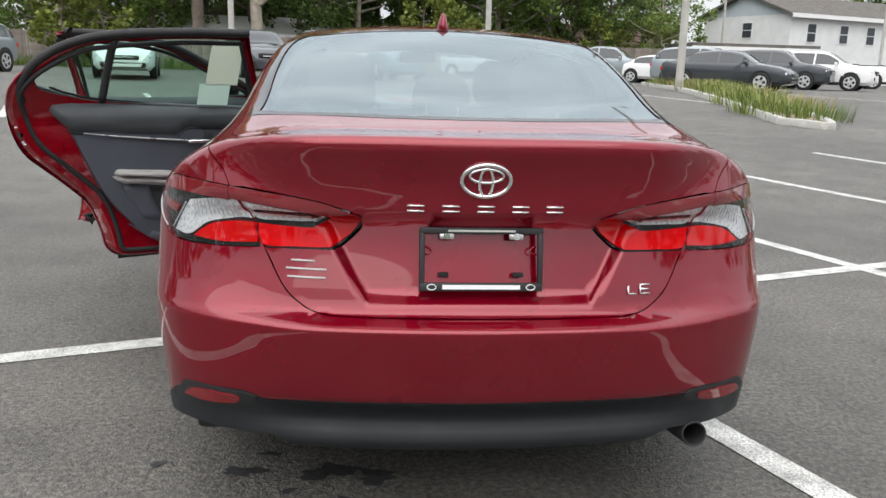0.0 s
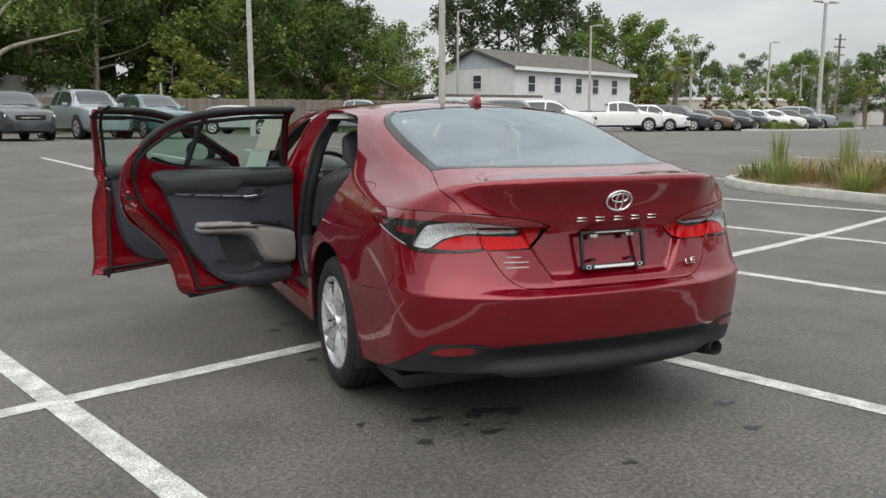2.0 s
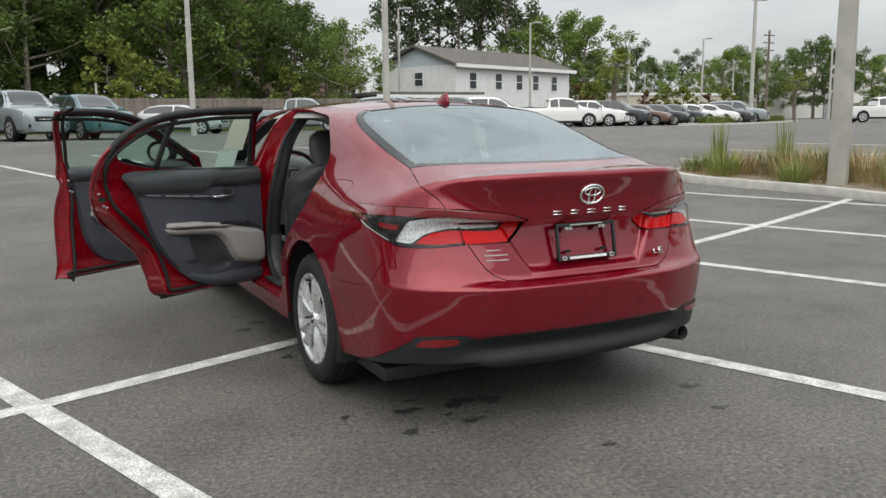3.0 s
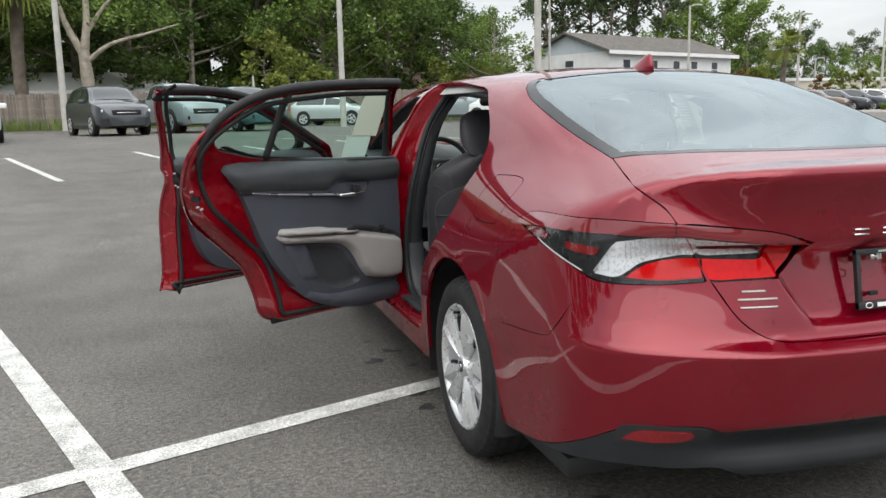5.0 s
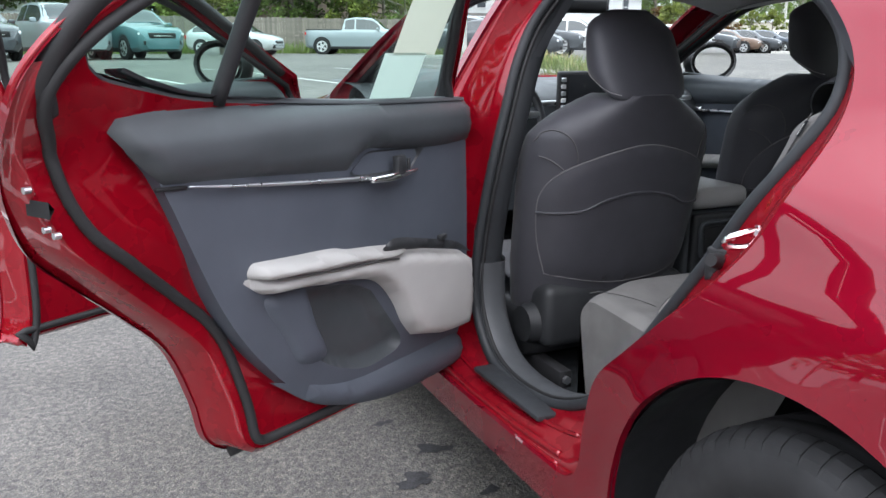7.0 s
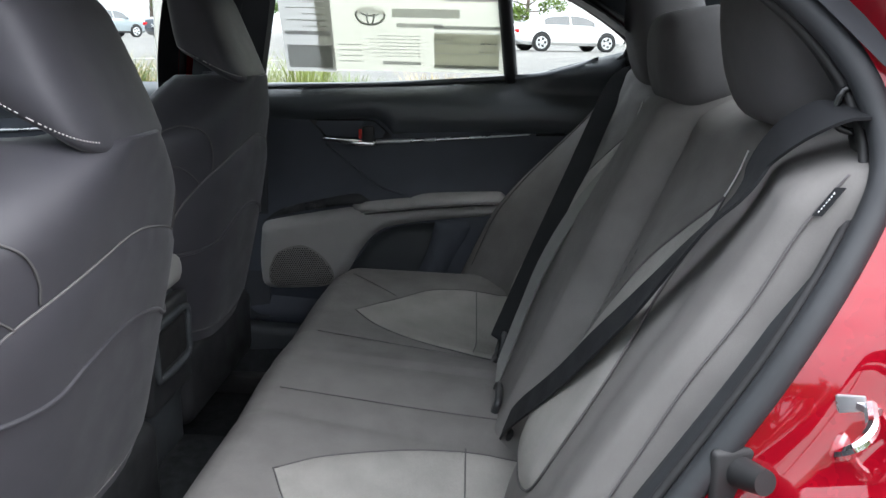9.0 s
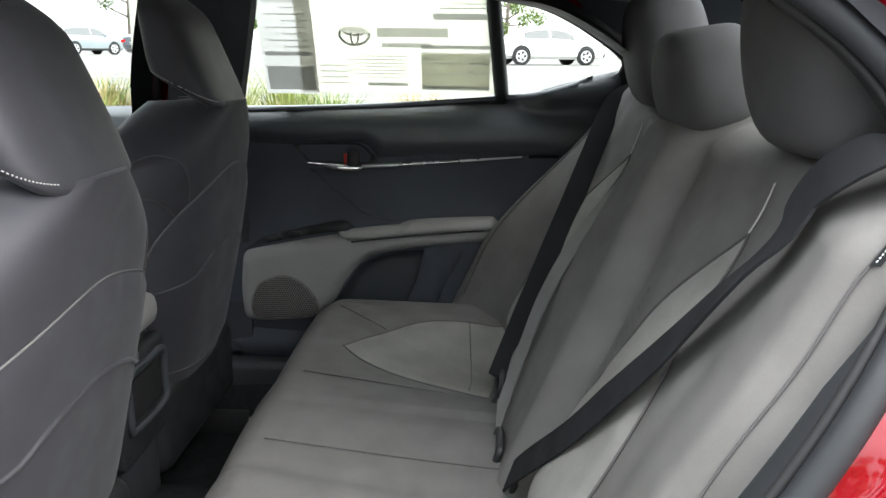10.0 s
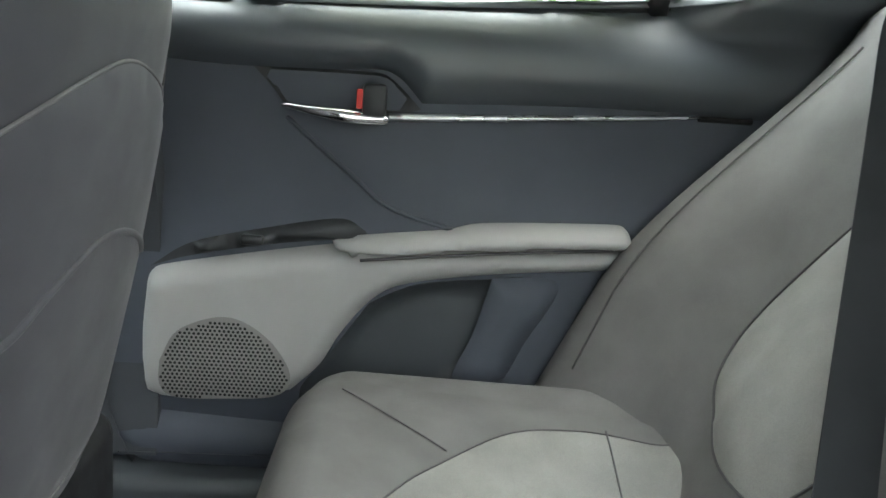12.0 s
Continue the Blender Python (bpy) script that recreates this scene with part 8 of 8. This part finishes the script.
WHITEP, SILVERP, GREYP, DARKP, TEALP, BLUEP, BROWNP = (carpaint(n, c, m) for n, c, m in (("white_car_paint", (.78, .78, .78), 0), ("silver_car_paint", (.55, .57, .58), .5), ("grey_car_paint", (.26, .30, .32), .3), ("charcoal_car_paint", (.045, .05, .058), .4), ("teal_car_paint", (.07, .15, .17), .3), ("navy_car_paint", (.03, .04, .06), .3), ("bronze_car_paint", (.16, .10, .07), .4)))


def at_az(az, d):
    return (CAM0[0] + d * math.sin(radians(az)), CAM0[1] + d * math.cos(radians(az)))


for kind, paint, az, d, turn, label in (
        ("sedan", WHITEP, -12.4, 28.5, -168, "white parked sedan facing the aisle"), ("suv", DARKP, -4.6, 32, -160, "charcoal parked suv in the far row"), ("pickup", GREYP, -.4, 34, -158, "grey parked pickup truck by the fence"),
        ("suv", TEALP, 3.8, 34, -160, "dark teal parked crossover by the fence"), ("hatch", SILVERP, 9.8, 43, -125, "silver parked hatchback near the house"), ("pickup", GREYP, 17.6, 47, -120, "grey parked pickup truck by the fence"), ("suv", GREYP, -22.5, 31, 170, "grey parked suv in the car park"),
        ("sedan", DARKP, 26.2, 34, -130, "dark grey parked sedan in the row"), ("suv", GREYP, 24.6, 39, -130, "grey parked crossover in the row"), ("suv", DARKP, 28.6, 42, -130, "charcoal parked suv in the far row"), ("suv", WHITEP, 31.0, 43, -128, "white parked suv in the row"), ("sedan", WHITEP, 21.5, 46, -130, "white parked sedan in the row"),
        ("pickup", WHITEP, 35.4, 53, -115, "white parked pickup truck by the kerb"), ("suv", WHITEP, 37.8, 56, -145, "white parked crossover in the row"), ("suv", DARKP, 39.3, 57, -145, "charcoal parked suv in the far row"), ("sedan", BROWNP, 40.8, 59, -145, "bronze parked sedan in the row"),
        ("sedan", DARKP, 42.0, 60, -145, "charcoal parked sedan in the row"), ("sedan", BLUEP, 43.1, 61, -145, "navy parked sedan in the row"), ("sedan", WHITEP, 44.2, 62, -145, "white parked sedan in the row"), ("sedan", WHITEP, 45.2, 63, -145, "white parked sedan in the row"), ("sedan", DARKP, 46.1, 64, -145, "dark parked sedan in the row"), ("suv", GREYP, 47.0, 66, -145, "grey parked suv in the car park"),
        ("sedan", WHITEP, 88.6, 35.0, 200, "white parked sedan standing alone by the bed"), ("suv", DARKP, 103.0, 41, 190, "dark parked suv in the row"), ("suv", WHITEP, 99.5, 43, 190, "white parked suv in the row"), ("sedan", BLUEP, 66.0, 44, -120, "blue parked sedan near the bed"), ("pickup", WHITEP, 55.5, 70, -120, "white parked pickup truck by the kerb"), ("suv", GREYP, 62, 60, -120, "grey parked suv in the car park")):
    vehicle(kind, paint, at_az(az, d), turn, label)
